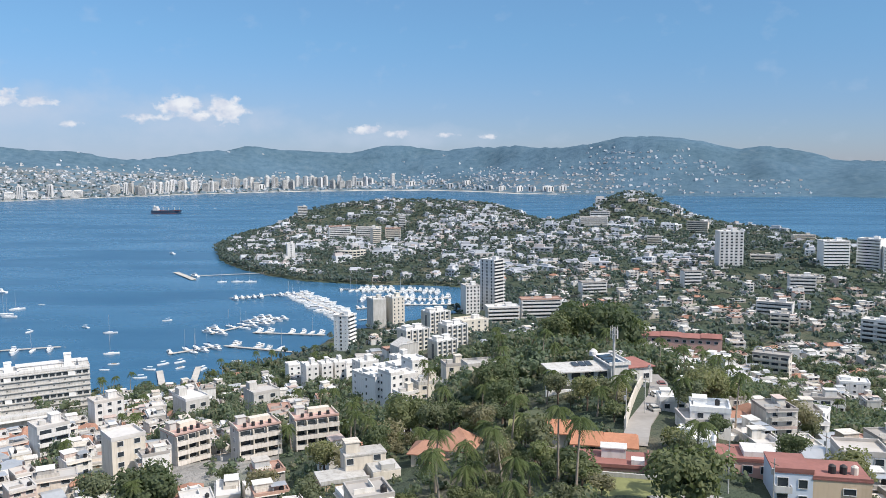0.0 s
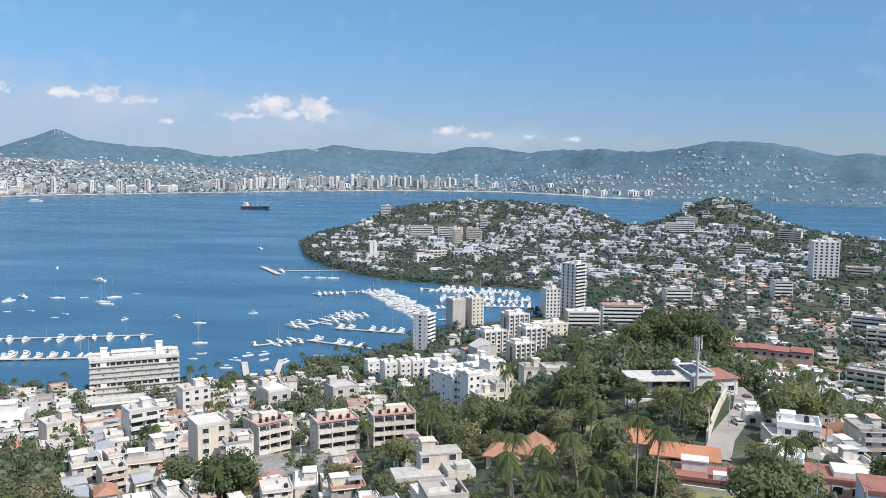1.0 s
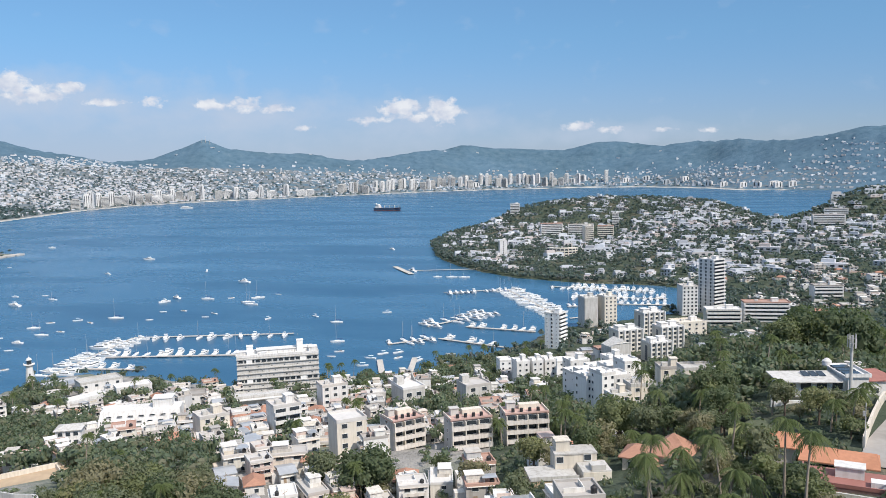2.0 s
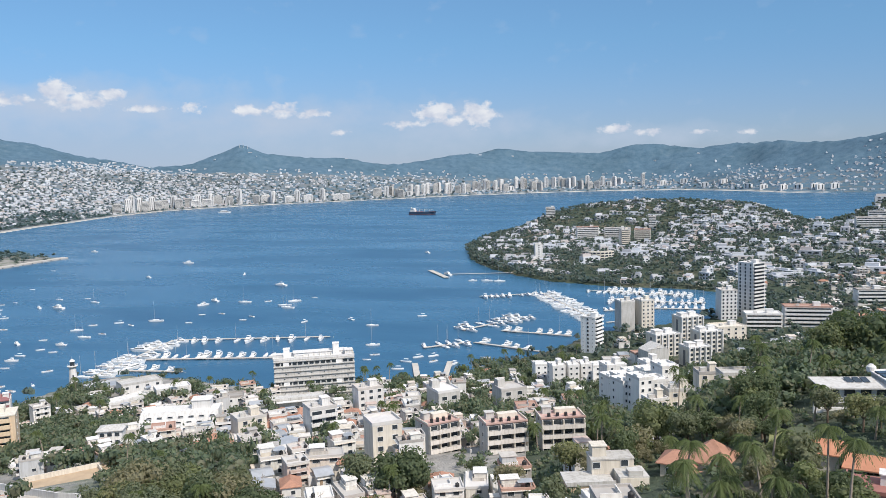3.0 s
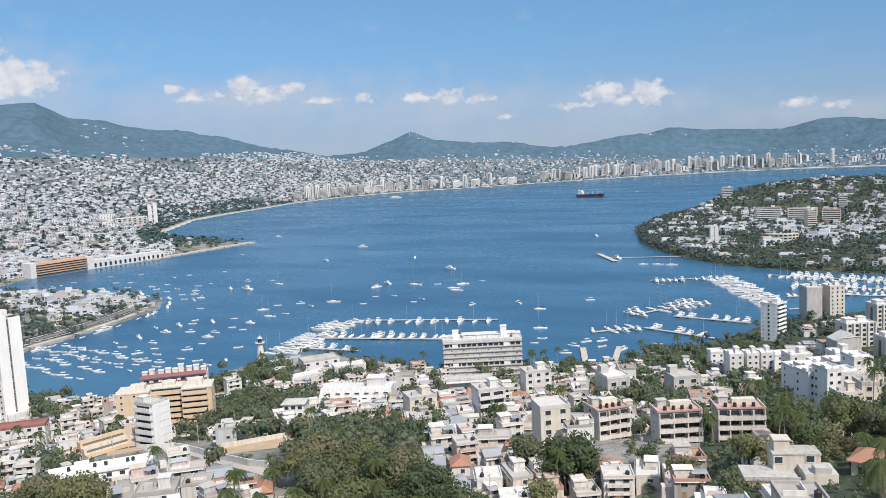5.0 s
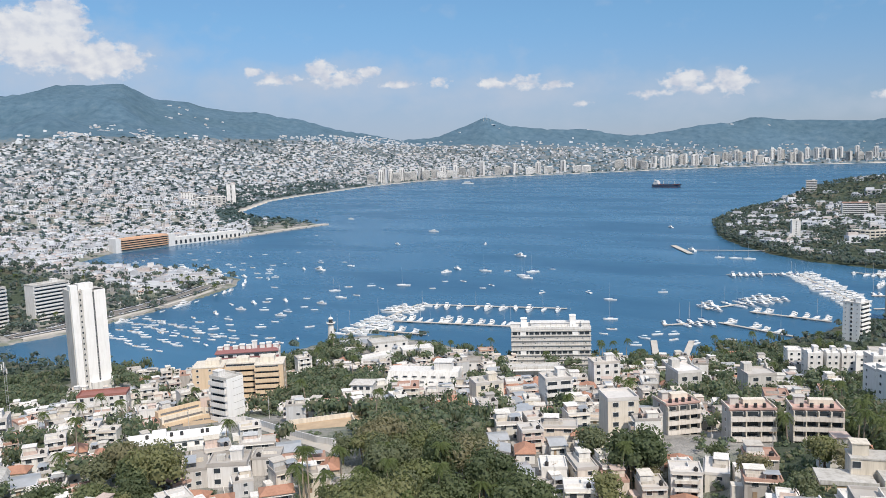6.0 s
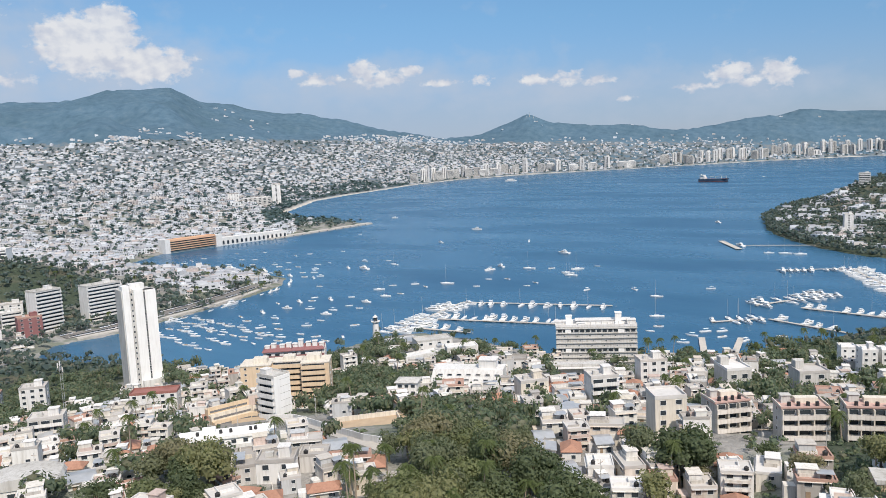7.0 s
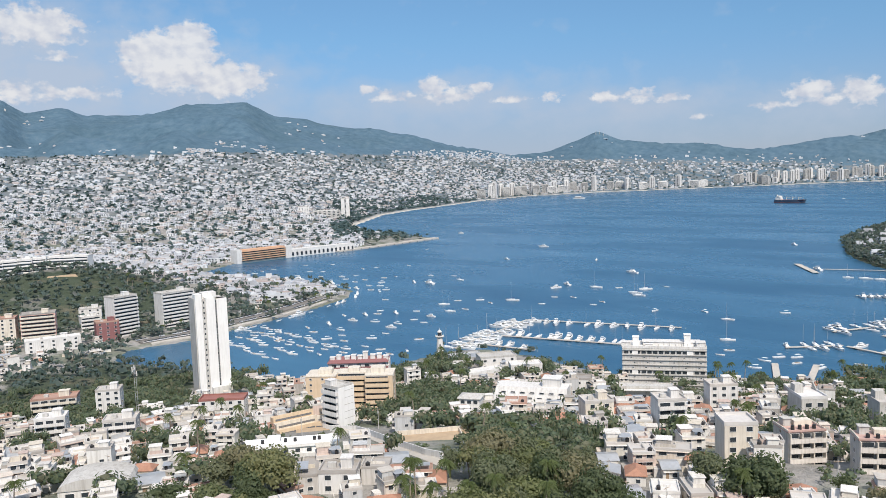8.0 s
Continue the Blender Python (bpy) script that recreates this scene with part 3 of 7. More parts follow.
def ball(shape, c, rad, flat, seed, cols=7):
    """A lumpy low ball, the shaded inside of a crown."""
    rnd = random.Random(seed)
    i, rows = len(shape.v), 3
    for a in range(1, rows):
        for b in range(cols):
            t, p, k = math.pi * a / rows, 2 * math.pi * (b + .5 * (a % 2)) / cols, rad * rnd.uniform(.8, 1.1)
            shape.v.append((c[0] + k * math.sin(t) * math.cos(p), c[1] + k * math.sin(t) * math.sin(p), c[2] + k * flat * math.cos(t)))
    shape.v += [(c[0], c[1], c[2] + rad * flat), (c[0], c[1], c[2] - rad * flat)]
    top, low = len(shape.v) - 2, len(shape.v) - 1
    for b in range(cols):
        d = (b + 1) % cols
        shape.f += [(top, i + b, i + d), (i + b, i + cols + b, i + cols + d, i + d), (low, i + cols + d, i + cols + b)]
        shape.s += [0, 0, 0]


def crown(seed, width, height, clumps, leaves, leaf, base, cols=6):
    """A broad crown: uneven clumps, each set with many small leaf sprays."""
    rnd, s = random.Random(seed), Shape()
    for k in range(clumps):
        a, d = rnd.uniform(0, 6.283), width * .5 * math.sqrt(rnd.uniform(0, 1)) * .72
        c = (d * math.cos(a), d * math.sin(a), base + height * (.25 + .55 * rnd.random() * (1 - .5 * d / width)))
        rad = width * rnd.uniform(.17, .30)
        ball(s, c, rad * .70, .75, seed * 31 + k, cols)
        for _ in range(leaves):
            z = rnd.uniform(-.45, 1)
            p, q = rnd.uniform(0, 6.283), math.sqrt(max(0, 1 - z * z))
            out = Vector((q * math.cos(p), q * math.sin(p), z))
            at = Vector(c) + Vector((out.x, out.y, out.z * .78)) * rad * rnd.uniform(.85, 1.18)
            tip = (out + Vector((rnd.uniform(-.9, .9), rnd.uniform(-.9, .9), rnd.uniform(-.5, .9)))).normalized()
            side = tip.orthogonal().normalized()
            side.rotate(Matrix.Rotation(rnd.uniform(0, 6.283), 3, tip))
            up = tip.cross(side)
            l, w = leaf * rnd.uniform(.6, 1.3), leaf * rnd.uniform(.45, .9)
            s.quad([at - side * w - up * l * .2, at + up * l * -.8, at + side * w, at + up * l])
    return s


def broad_tree(seed, width, height, trunk, clumps, leaves, leaf):
    t = thing("tree", "broad green tree with a dense leafy crown", "tree")
    bark, rnd = Shape(), random.Random(seed)
    bark.tube(0, 0, -1.5, .045 * width, .028 * width, trunk + 1.8, 8)
    for k in range(5):
        a = 6.283 * k / 5 + rnd.uniform(-.4, .4)
        bark.tube(0, 0, trunk - .2, .022 * width, .009 * width, height * .45, 5, dx=math.cos(a) * width * .26, dy=math.sin(a) * width * .26)
    part("trunk", bark, M_BARK, t)
    part("crown", crown(seed, width, height, clumps, leaves, leaf, trunk * .8), M_LEAF, t)
    return t


def palm_tree(seed, height, lean, fronds=19):
    rnd, t = random.Random(seed), thing("palm_tree", "tall coconut palm with drooping feathery fronds", "palm tree")
    bark, z, x = Shape(), -1.0, 0.0
    for k in range(5):
        h = (height + 1) / 5
        bark.tube(x, 0, z, .26 - .03 * k, .23 - .03 * k, h, 7, dx=lean * (k + 1) * .1)
        z, x = z + h, x + lean * (k + 1) * .1
    part("trunk", bark, M_PALMBARK, t)
    s = Shape()
    for k in range(fronds):
        a, rise, long = 6.283 * k / fronds + rnd.uniform(-.25, .25), rnd.uniform(-.5, 1.0), rnd.uniform(2.5, 3.6)
        pts = []
        for j in range(8):
            u = j / 7
            d = long * (u * .92)
            pts.append(Vector((x + d * math.cos(a), d * math.sin(a), z + long * (rise * u * .7 - 1.05 * u * u))))
        side = Vector((-math.sin(a), math.cos(a), 0))
        for j in range(7):
            p, q = pts[j], pts[j + 1]
            wide = .58 * math.sin(math.pi * min(.97, .15 + j / 7.2))
            for sign in (-1, 1):
                for h in (0.0, .5):
                    b = p.lerp(q, h)
                    e = p.lerp(q, h + .34)
                    drop = Vector((0, 0, -.75 * wide)) + (q - p) * .5
                    s.quad([b, e, e + side * sign * wide + drop, b + side * sign * wide * .9 + drop])
    part("crown", s, M_PALM, t, "yellow-green drooping fronds")
    return t


TREES = [broad_tree(11, 9.5, 6.0, 4.0, 11, 140, .39), broad_tree(12, 12.5, 8.0, 4.5, 14, 150, .43), broad_tree(13, 7.0, 6.5, 3.2, 9, 125, .32),
         broad_tree(14, 15.0, 8.5, 5.0, 18, 165, .46), broad_tree(15, 6.0, 4.0, 2.0, 8, 110, .29)]
PALMS = [palm_tree(21, 9.0, .8), palm_tree(22, 12.0, -1.1), palm_tree(23, 7.0, .4), palm_tree(24, 14.0, .9)]
USED = set()


def put(proto, m):
    """Stands a thing there: the first time the pattern itself, later its copies."""
    if proto.name in USED:
        return copy_thing(proto, m)
    USED.add(proto.name)
    proto.matrix_basis = m
    return proto


def put_at(proto, x, y, turn, sink=.2):
    return put(proto, pose(float(x), float(y), float(ground([x], [y])[0]) - sink, 0, 0, turn))


def jitter(a0, a1, r0, r1, step, seed, skew=0.0, wobble=.38, rim=6.0):
    """Scattered places between two bearings and two distances."""
    rnd = np.random.default_rng(seed)
    c, s = math.cos(skew), math.sin(skew)
    k = int(r1 / step) + 2
    u, v = np.meshgrid(np.arange(-k, k), np.arange(-k, k))
    u = (u.ravel() + rnd.uniform(-wobble, wobble, u.size)) * step
    v = (v.ravel() + rnd.uniform(-wobble, wobble, v.size)) * step
    x, y = u * c - v * s, u * s + v * c
    r, az = np.hypot(x, y), np.degrees(np.arctan2(-x, y))
    keep = (r > r0) & (r < r1) & (az > a0) & (az < a1)
    x, y = x[keep], y[keep]
    sd = shore_distance(x, y)
    keep = sd > rim
    return x[keep], y[keep], sd[keep]

# ---------------------------------------------------------------- the large buildings
WINDOWS = {}


def window_mesh(w, h, bars=1):
    """A framed pane, set back in its frame, in one piece; its face looks to -y, its base middle is the origin."""
    key = (w, h, bars)
    if key not in WINDOWS:
        s, e = Shape(), .1
        for a, y in ((e, .05), (e, -.10), (0, -.10), (0, -.02)):
            s.v += [(-w / 2 - a, y, -a), (w / 2 + a, y, -a), (w / 2 + a, y, h + a), (-w / 2 - a, y, h + a)]
        for k in range(3):
            for q in range(4):
                s.f.append((4 * k + q, 4 * k + (q + 1) % 4, 4 * k + 4 + (q + 1) % 4, 4 * k + 4 + q))
                s.s.append(0)
        s.f.append((12, 13, 14, 15))
        s.s.append(1)
        WINDOWS[key] = s.mesh("window", M_FRAME, M_GLASS)
    return WINDOWS[key]


def ledge(parent, name, w, d, z, x=0.0, y=0.0, rail=.9, mat=None, turn=0.0):
    """A balcony deck with a solid rail along its front and ends, in front of the wall at y."""
    s = Shape().box(0, -d / 2, 0, w, d, .2)
    if rail:
        s.box(0, -d + .06, .2, w, .12, rail)
        for k in (-1, 1):
            s.box(k * (w / 2 - .06), -d / 2 + .06, .2, .12, d - .12, rail)
    return part(name, s, mat or M_WHITE, parent, at=(x, y, z), turn=turn)


def roof_deck(parent, w, d, z, mat, edge=.8, x=0.0, y=None):
    y = d / 2 if y is None else y
    return part("roof", tray(w, d, z, edge, x, y), mat, parent)


def building(name, label, az, r, w, d, floors, turn=0.0, fh=3.0, wall=None, trim=None, bays=4, side=2, style="windows", win=(1.6, 1.3), roof=None, top=True, z=None, radius=None, category="building", group=""):
    """A storeyed block whose front middle stands at that bearing and distance."""
    t = thing(name, label, category, spot(az, r, turn, z=z), group)
    m = t.matrix_basis
    mid = m @ Vector((0, d / 2, 0))
    CLAIMED.append((mid.x, mid.y, radius or .52 * max(w, d)))
    style = "bands" if style == "balconies" and r > 620 and w < 40 and name != "tower_block" else style
    wall, trim, h = wall or M_WHITE, trim or wall or M_WHITE, floors * fh
    part("wall", Shape().box(0, d / 2, -6, w, d, h + 6), wall, t)
    roof_deck(t, w, d, h, roof or M_ROOF)
    if top:
        part("stair_tower", Shape().box(w * .2, d * .55, h, min(5, w * .3), min(4, d * .4), 2.8).box(w * .2, d * .55, h + 2.8, min(5, w * .3) + .4, min(4, d * .4) + .4, .2), trim, t)
        part("roof_plant", Shape().box(-w * .2, d * .5, h + .15, 2.2, 1.6, 1.3), M_GREY, t)
    for f in range(floors):
        z0 = f * fh
        if style == "bands":
            part("window_band", Shape().box(0, -.05, 0, w * .92, .2, fh * .34), M_GLASS, t, at=(0, 0, z0 + 1.25))
        for k in range(bays if style != "bands" else 0):
            x = (k - (bays - 1) / 2) * w / bays
            if style == "balconies":
                part("window", window_mesh(w / bays * .72, fh * .68), None, t, at=(x, -.02, z0 + .25))
            elif style == "slots":
                if k % 2:
                    part("window", window_mesh(w / bays * .5, fh * .6, 0), None, t, at=(x, -.02, z0 + .6))
            else:
                part("window", window_mesh(*win), None, t, at=(x, -.02, z0 + .95))
        if style in ("balconies", "bands") and f:
            ledge(t, "balcony", w * .98, 1.3, z0 - .1, rail=1.2, mat=trim)
        for k in range(side):
            y = (k + .5) * d / side
            part("window", window_mesh(*win), None, t, at=(w / 2 + .02, y, z0 + .95), turn=90)
            if side > 2:
                part("window", window_mesh(*win), None, t, at=(-w / 2 - .02, y, z0 + .95), turn=-90)
    return t


def waterfront_hotel():
    t = thing("hotel", "long pale grey hotel slab with ribbon windows beside the water", "hotel", spot(27.0, 448, 2, sink=3.0))
    for k in (-18, 0, 18):
        CLAIMED.append((*(t.matrix_basis @ Vector((k, 8, 0))).xy, 13))
    w, d, h, fh = 44.5, 14, 24.8, 2.75
    base = h - 1.1 - 8 * fh
    part("wall", Shape().box(0, d / 2, -4, w, d, h + 4), M_PALEGREY, t)
    for k in range(9):
        part("ledge", Shape().box(0, -.35, 0, w + .3, .8, .42), M_PALEGREY, t, at=(0, 0, base - .2 + fh * k))
    for row in (3, 7):
        for k in range(14):
            part("window", window_mesh(2.35, 1.6, 1), None, t, at=((k - 6.5) * 3.1, -.02, base + .55 + fh * row))
        for x in (-15.5, 13.5):
            part("panel", Shape().box(0, -.2, 0, 3.2, .55, 2.1), M_BRIGHT, t, at=(x, 0, base + .25 + fh * row))
    for row in (0, 1, 2, 4, 5, 6):
        for k in range(6):
            part("window", window_mesh(.8, .6, 0), None, t, at=((k - 2.5) * 7.0 + (row % 3) * .9, -.02, base + .9 + fh * row))
        # shadow line under the ledge above, put in as a grey strip
        part("shadow_gap", Shape().box(0, -.06, 0, w * .99, .14, .22), M_GREY, t, at=(0, 0, base + fh * row + 2.28))
    for row in range(8):
        part("window", window_mesh(1.8, 1.2), None, t, at=(w / 2 + .02, d / 2, base + .6 + fh * row), turn=90)
    roof_deck(t, w, d, h, M_WHITE, 1.0)
    part("roof_storey", Shape().box(4, 9, h, 30, 6, 2.0).box(4, 9, h + 2.0, 31, 7, .3), M_WHITE, t)
    for x, k in ((-15, 4.6), (12.5, 6.2)):
        part("lift_tower", Shape().box(x, 7, h, 3.4, 4, k).box(x, 7, h + k, 3.8, 4.4, .3), M_BRIGHT, t)
    for x, y, a, b, c in ((-20, 4, 5.5, 4, 2.4), (-8, 3.5, 4, 2, 1.4), (19.5, 5, 4.6, 6, 2.6)):
        part("roof_plant", Shape().box(x, y, h, a, b, c).box(x, y, h + c, a + .4, b + .4, .2), M_WHITE, t)
    for k in range(7):
        part("roof_pipe", Shape().tube(-3 + 3.1 * k, 3.0 + (k % 3), h, .18, .18, 1.6, 6), M_GREY, t)
    p = thing("hotel_podium", "low wide concrete podium with a flat roof", "building", spot(28.45, 400, 4))
    for k in (-9, 0, 9):
        CLAIMED.append((*(p.matrix_basis @ Vector((k, 6, 0))).xy, 9))
    part("wall", Shape().box(0, 3.5, -6, 29, 7, 11.6), M_GREY, p)
    roof_deck(p, 29, 7, 5.6, M_PALEGREY, .6)
    for k in range(7):
        part("window", window_mesh(3.0, 1.2, 2), None, p, at=((k - 3) * 4.1, -.02, .5))
    part("canopy", Shape().box(0, -1.2, 4.4, 29, 2.4, .3), M_WHITE, p)
    a = thing("shelter", "open shelter under a pale sloping roof beside the podium", "shelter", spot(30.9, 404, 0))
    part("roof", Shape().gable(0, 4, 3.4, 10, 7, .8, .4, .2), M_TIN, a)
    for x in (-4.6, 0, 4.6):
        for y in (1, 7):
            part("post", Shape().box(x, y, -2, .25, .25, 5.5), M_GREY, a)


def white_tower():
    t = thing("tower_block", "tall white tower with blind vertical panels and dark slots", "tower", spot(58.6, 470, 16))
    CLAIMED.append((*(t.matrix_basis @ Vector((0, 8, 0))).xy, 17))
    h = 57
    part("wall", Shape().box(0, 7.5, -5, 16, 12.5, h + 3), M_GREY, t)
    # the shade on the tower's left side is put into this slab's grey
    part("side_wall", Shape().box(-9.0, 7.0, -5, 1.6, 12, h + 4), M_PALEGREY, t, "side wall with its shade put in as grey")
    # strips between the panels put the recess shade into colour
    part("slot", Shape().box(-4.6, .75, 0, 2.6, .5, h - 3), M_PALEGREY, t, "wide grey strip for the shade of a recess")
    part("slot", Shape().box(2.2, .75, 0, 1.2, .5, h - 3), M_DARKGREY, t, "dark strip for the shade of a recess")
    for x, y, w, d, k in ((-7.6, 3.0, 3.6, 6, h + 1.5), (-.9, 2.6, 5.0, 5, h - 1), (5.6, 3.4, 5.8, 6, h - 2)):
        part("panel", Shape().box(x, y - .2, -4, w, d, k + 4), M_BRIGHT, t, "smooth white blind panel")
    for x in (-4.6, 2.2):
        for f in range(18):
            part("window", window_mesh(.8, 1.2, 0), None, t, at=(x, .48, 2 + 3.0 * f))
    part("roof_plant", Shape().box(0, 8, h - 2, 8, 6, 3.4), M_WHITE, t)
    part("base", Shape().box(5, 1.0, -5, 16, 8, 10), M_WHITE, t)


def yellow_hotel():
    t = thing("apartment_hotel", "yellow ochre apartment hotel with open balcony bays and white wing", "hotel", spot(49.5, 345, -10))
    for k, rad in ((-13, 12), (0, 12), (12, 12)):
        CLAIMED.append((*(t.matrix_basis @ Vector((k, 6, 0))).xy, rad))
    fh, n = 2.5, 7
    h = fh * n
    part("wall", Shape().box(-12.5, 7, -6, 13, 12, h + 6).box(13, 7, -6, 12, 12, h + 6).box(.5, 10, -6, 14, 8, h + 6), M_YELLOW, t)
    roof = Shape()
    for x, y, w, d in ((-12.5, 7, 13.4, 12.4), (13, 7, 12.4, 12.4), (.5, 10, 13, 8.2)):
        roof.box(x, y, h, w, d, .35)
    part("roof", roof, M_CREAM, t)
    part("roof_storey", Shape().box(-11, 7, h + .35, 6, 5, 2.0).box(12, 8, h + .35, 6, 6, 2.2).box(1, 10, h + .35, 5, 5, 1.6), M_CREAM, t)
    for f in range(n):
        part("window", window_mesh(12.4, .8, 5), None, t, at=(.5, 5.96, f * fh + 1.5))
        ledge(t, "balcony", 13.6, 1.8, f * fh + .1, x=.5, y=6.0, mat=M_YELLOW, rail=1.45)
        part("window", window_mesh(9.6, .75, 4), None, t, at=(12.2, .98, f * fh + 1.45))
        ledge(t, "balcony", 10.4, .9, f * fh + .15, x=12.2, y=1.0, mat=M_YELLOW, rail=1.45)
        for x in (-16.8, -11.6, -8.2):
            part("window", window_mesh(.9, .8, 0), None, t, at=(x, .98, f * fh + 1.1))
        part("window", window_mesh(1.3, .9), None, t, at=(19.02, 6, f * fh + 1.1), turn=90)
    w = thing("apartment_wing", "white apartment wing with narrow balconies and a blank end wall", "building", spot(49.75, 308, 42))
    CLAIMED.append((*(w.matrix_basis @ Vector((0, 5, 0))).xy, 8))
    part("wall", Shape().box(0, 4.5, -6, 8, 9, 22.5), M_WHITE, w)
    part("end_wall", Shape().box(0, -.1, -6, 8.2, .4, 22.7), M_BRIGHT, w, "smooth white blank end wall")
    roof_deck(w, 8, 9, 16.5, M_GREY)
    part("stair_tower", Shape().box(-1.6, 6.5, 16.5, 3.2, 3.2, 2.3).box(-1.6, 6.5, 18.8, 3.5, 3.5, .2), M_WHITE, w)
    for f in range(6):
        part("groove", Shape().box(1.2, -.32, f * 2.75 + 1.4, 5.0, .06, .16), M_GREY, w)
        ledge(w, "balcony", 8.4, 1.0, f * 2.75 + .1, rail=1.5, x=-4.0, y=4.6, turn=-90)
        part("window", window_mesh(6.5, 1.0, 3), None, w, at=(-4.02, 4.6, f * 2.75 + 1.25), turn=-90)
    s = thing("terrace_steps", "two stepped ochre terrace wings round a bare earth court", "terrace", spot(52.2, 306, 0, sink=.5))
    CLAIMED.append((*(s.matrix_basis @ Vector((-2, 6, 0))).xy, 12))
    part("court", Shape().box(1, 0, -8, 15, 13, 8.2), M_SANDY, s, "bare sandy earth court")
    for wing, (x, y, long, turn) in enumerate(((-5.5, 8.0, 17, 24), (6.5, 8.6, 11, -20))):
        for k in range(3):
            q = Shape().box(0, 3.0 * k, -8, long, 3.2, 8.6 + 1.9 * k).box(0, 3.0 * k - 1.45, .6 + 1.9 * k, long, .25, .8)
            terrace = part("terrace_wall", q, M_YELLOW if k != 1 else M_CREAM, s, at=(x, y, 0), turn=turn)
            # dark strip on the wall in place of a shaded opening
            part("opening", Shape().box(0, 3.0 * k - 1.62, -.75 + 1.9 * k, long * .9, .1, .8), M_DARKGREY, terrace)
    b = thing("hotel", "low hotel with maroon pitched roofs and white turrets", "hotel", spot(48.7, 432, -6, sink=-5.0))
    CLAIMED.append((*(b.matrix_basis @ Vector((0, 6, 0))).xy, 17))
    part("wall", Shape().box(0, 6, -12, 33, 12, 24), M_WHITE, b)
    for x, y, w2, hh in ((-9, 5, 15, 2.2), (7, 5, 17, 2.0)):
        part("roof", Shape().gable(x, y + 1, 12, w2, 13, hh, .6, .3, hip=3.0), M_MAROON, b, "maroon pitched roof")
    for x, k in ((-14.5, 3.6), (-11, 4.6), (-6.5, 3.8), (-3, 4.5), (.5, 4), (3.5, 6), (7.5, 4.4), (11, 4.8), (14.6, 3.6)):
        part("turret", Shape().box(x, 4, 11, 2.6, 3, k).box(x, 4, 11 + k, 3, 3.4, .25), M_WHITE, b)
    for f in range(4):
        for k in range(7):
            part("window", window_mesh(2.4, 1.6), None, b, at=((k - 3) * 4.5, -.02, f * 3 + .5))
        ledge(b, "balcony", 32, 1.2, f * 3 - .1, mat=M_MAROON)


def lighthouse():
    t = thing("lighthouse", "white round lighthouse with a gallery and lantern dome", "lighthouse", spot(42.8, 512, 0))
    CLAIMED.append((*t.matrix_basis.translation.xy, 7))
    part("base", Shape().box(0, 0, -3, 7, 7, 6.5).box(0, 0, 3.5, 7.5, 7.5, .4), M_CREAM, t)
    part("tower", Shape().tube(0, 0, 3.9, 2.7, 1.75, 12.2, 20), M_WHITE, t)
    gallery = part("gallery", Shape().tube(0, 0, 16.1, 1.8, 3.0, .9, 20).tube(0, 0, 17.0, 3.0, 3.0, .25, 20), M_WHITE, t)
    for k in range(12):
        a = 6.283 * k / 12
        part("rail_post", Shape().box(2.85 * math.cos(a), 2.85 * math.sin(a), 17.2, .12, .12, 1.0), M_WHITE, gallery)
    part("lantern", Shape().tube(0, 0, 17.2, 1.3, 1.3, 2.6, 12), M_GLASS, t)
    part("dome", Shape().tube(0, 0, 19.8, 1.7, 1.2, .7, 14).tube(0, 0, 20.5, 1.2, .2, .8, 14).tube(0, 0, 21.3, .08, .05, 1.4, 5), M_WHITE, t)
    for z in (7, 11):
        part("window", window_mesh(.7, 1.2, 0), None, t, at=(0, -2.45 + (z - 7) * .08, z))


def point_buildings():
    """The low white yacht-club buildings by the lighthouse."""
    for az, r, w, d, f, turn, roof in ((40.6, 482, 20, 14, 1, 20, M_TIN), (38.6, 470, 22, 12, 2, 15, M_GREY), (39.6, 445, 26, 8, 1, 30, M_WHITE), (36.6, 452, 18, 10, 2, 10, M_WHITE), (41.6, 462, 12, 9, 1, -10, M_ROOF),
                                       (35.2, 420, 24, 7, 1, 20, M_ROOF), (32.6, 415, 9, 9, 2, 0, M_ROOF)):
        building("club_building", "low white club building with a flat roof near the lighthouse", az, r, w, d, f, turn, 3.4, M_WHITE, bays=max(2, int(w / 5)), side=1, roof=roof, top=False, radius=w * .42)
    t = thing("hall", "wide white hall with a sloping front of slit windows", "building", spot(36.6, 358, -12))
    for k in (-10, 10):
        CLAIMED.append((*(t.matrix_basis @ Vector((k, 7, 0))).xy, 11))
    s = Shape()
    s.v = [(-18, -3, -6), (18, -3, -6), (18, 12, -6), (-18, 12, -6), (-15, 2.5, 8), (17.5, 2.5, 8), (17.5, 12, 8), (-15, 12, 8)]
    s.f = [(0, 1, 5, 4), (1, 2, 6, 5), (2, 3, 7, 6), (3, 0, 4, 7), (4, 5, 6, 7), (3, 2, 1, 0)]
    s.s = [0] * 6
    part("wall", s, M_WHITE, t)
    for row in range(3):
        for k in range(7):
            z = 1.2 + row * 2.2
            part("window", window_mesh(2.0, .55, 0), None, t, at=((k - 3) * 4.4 + row * .9, -.72 + z * .393 - .35, z))
    part("roof_storey", Shape().box(10, 8, 8, 8, 7, 3.6).box(10, 8, 11.6, 8.6, 7.6, .3), M_WHITE, t)


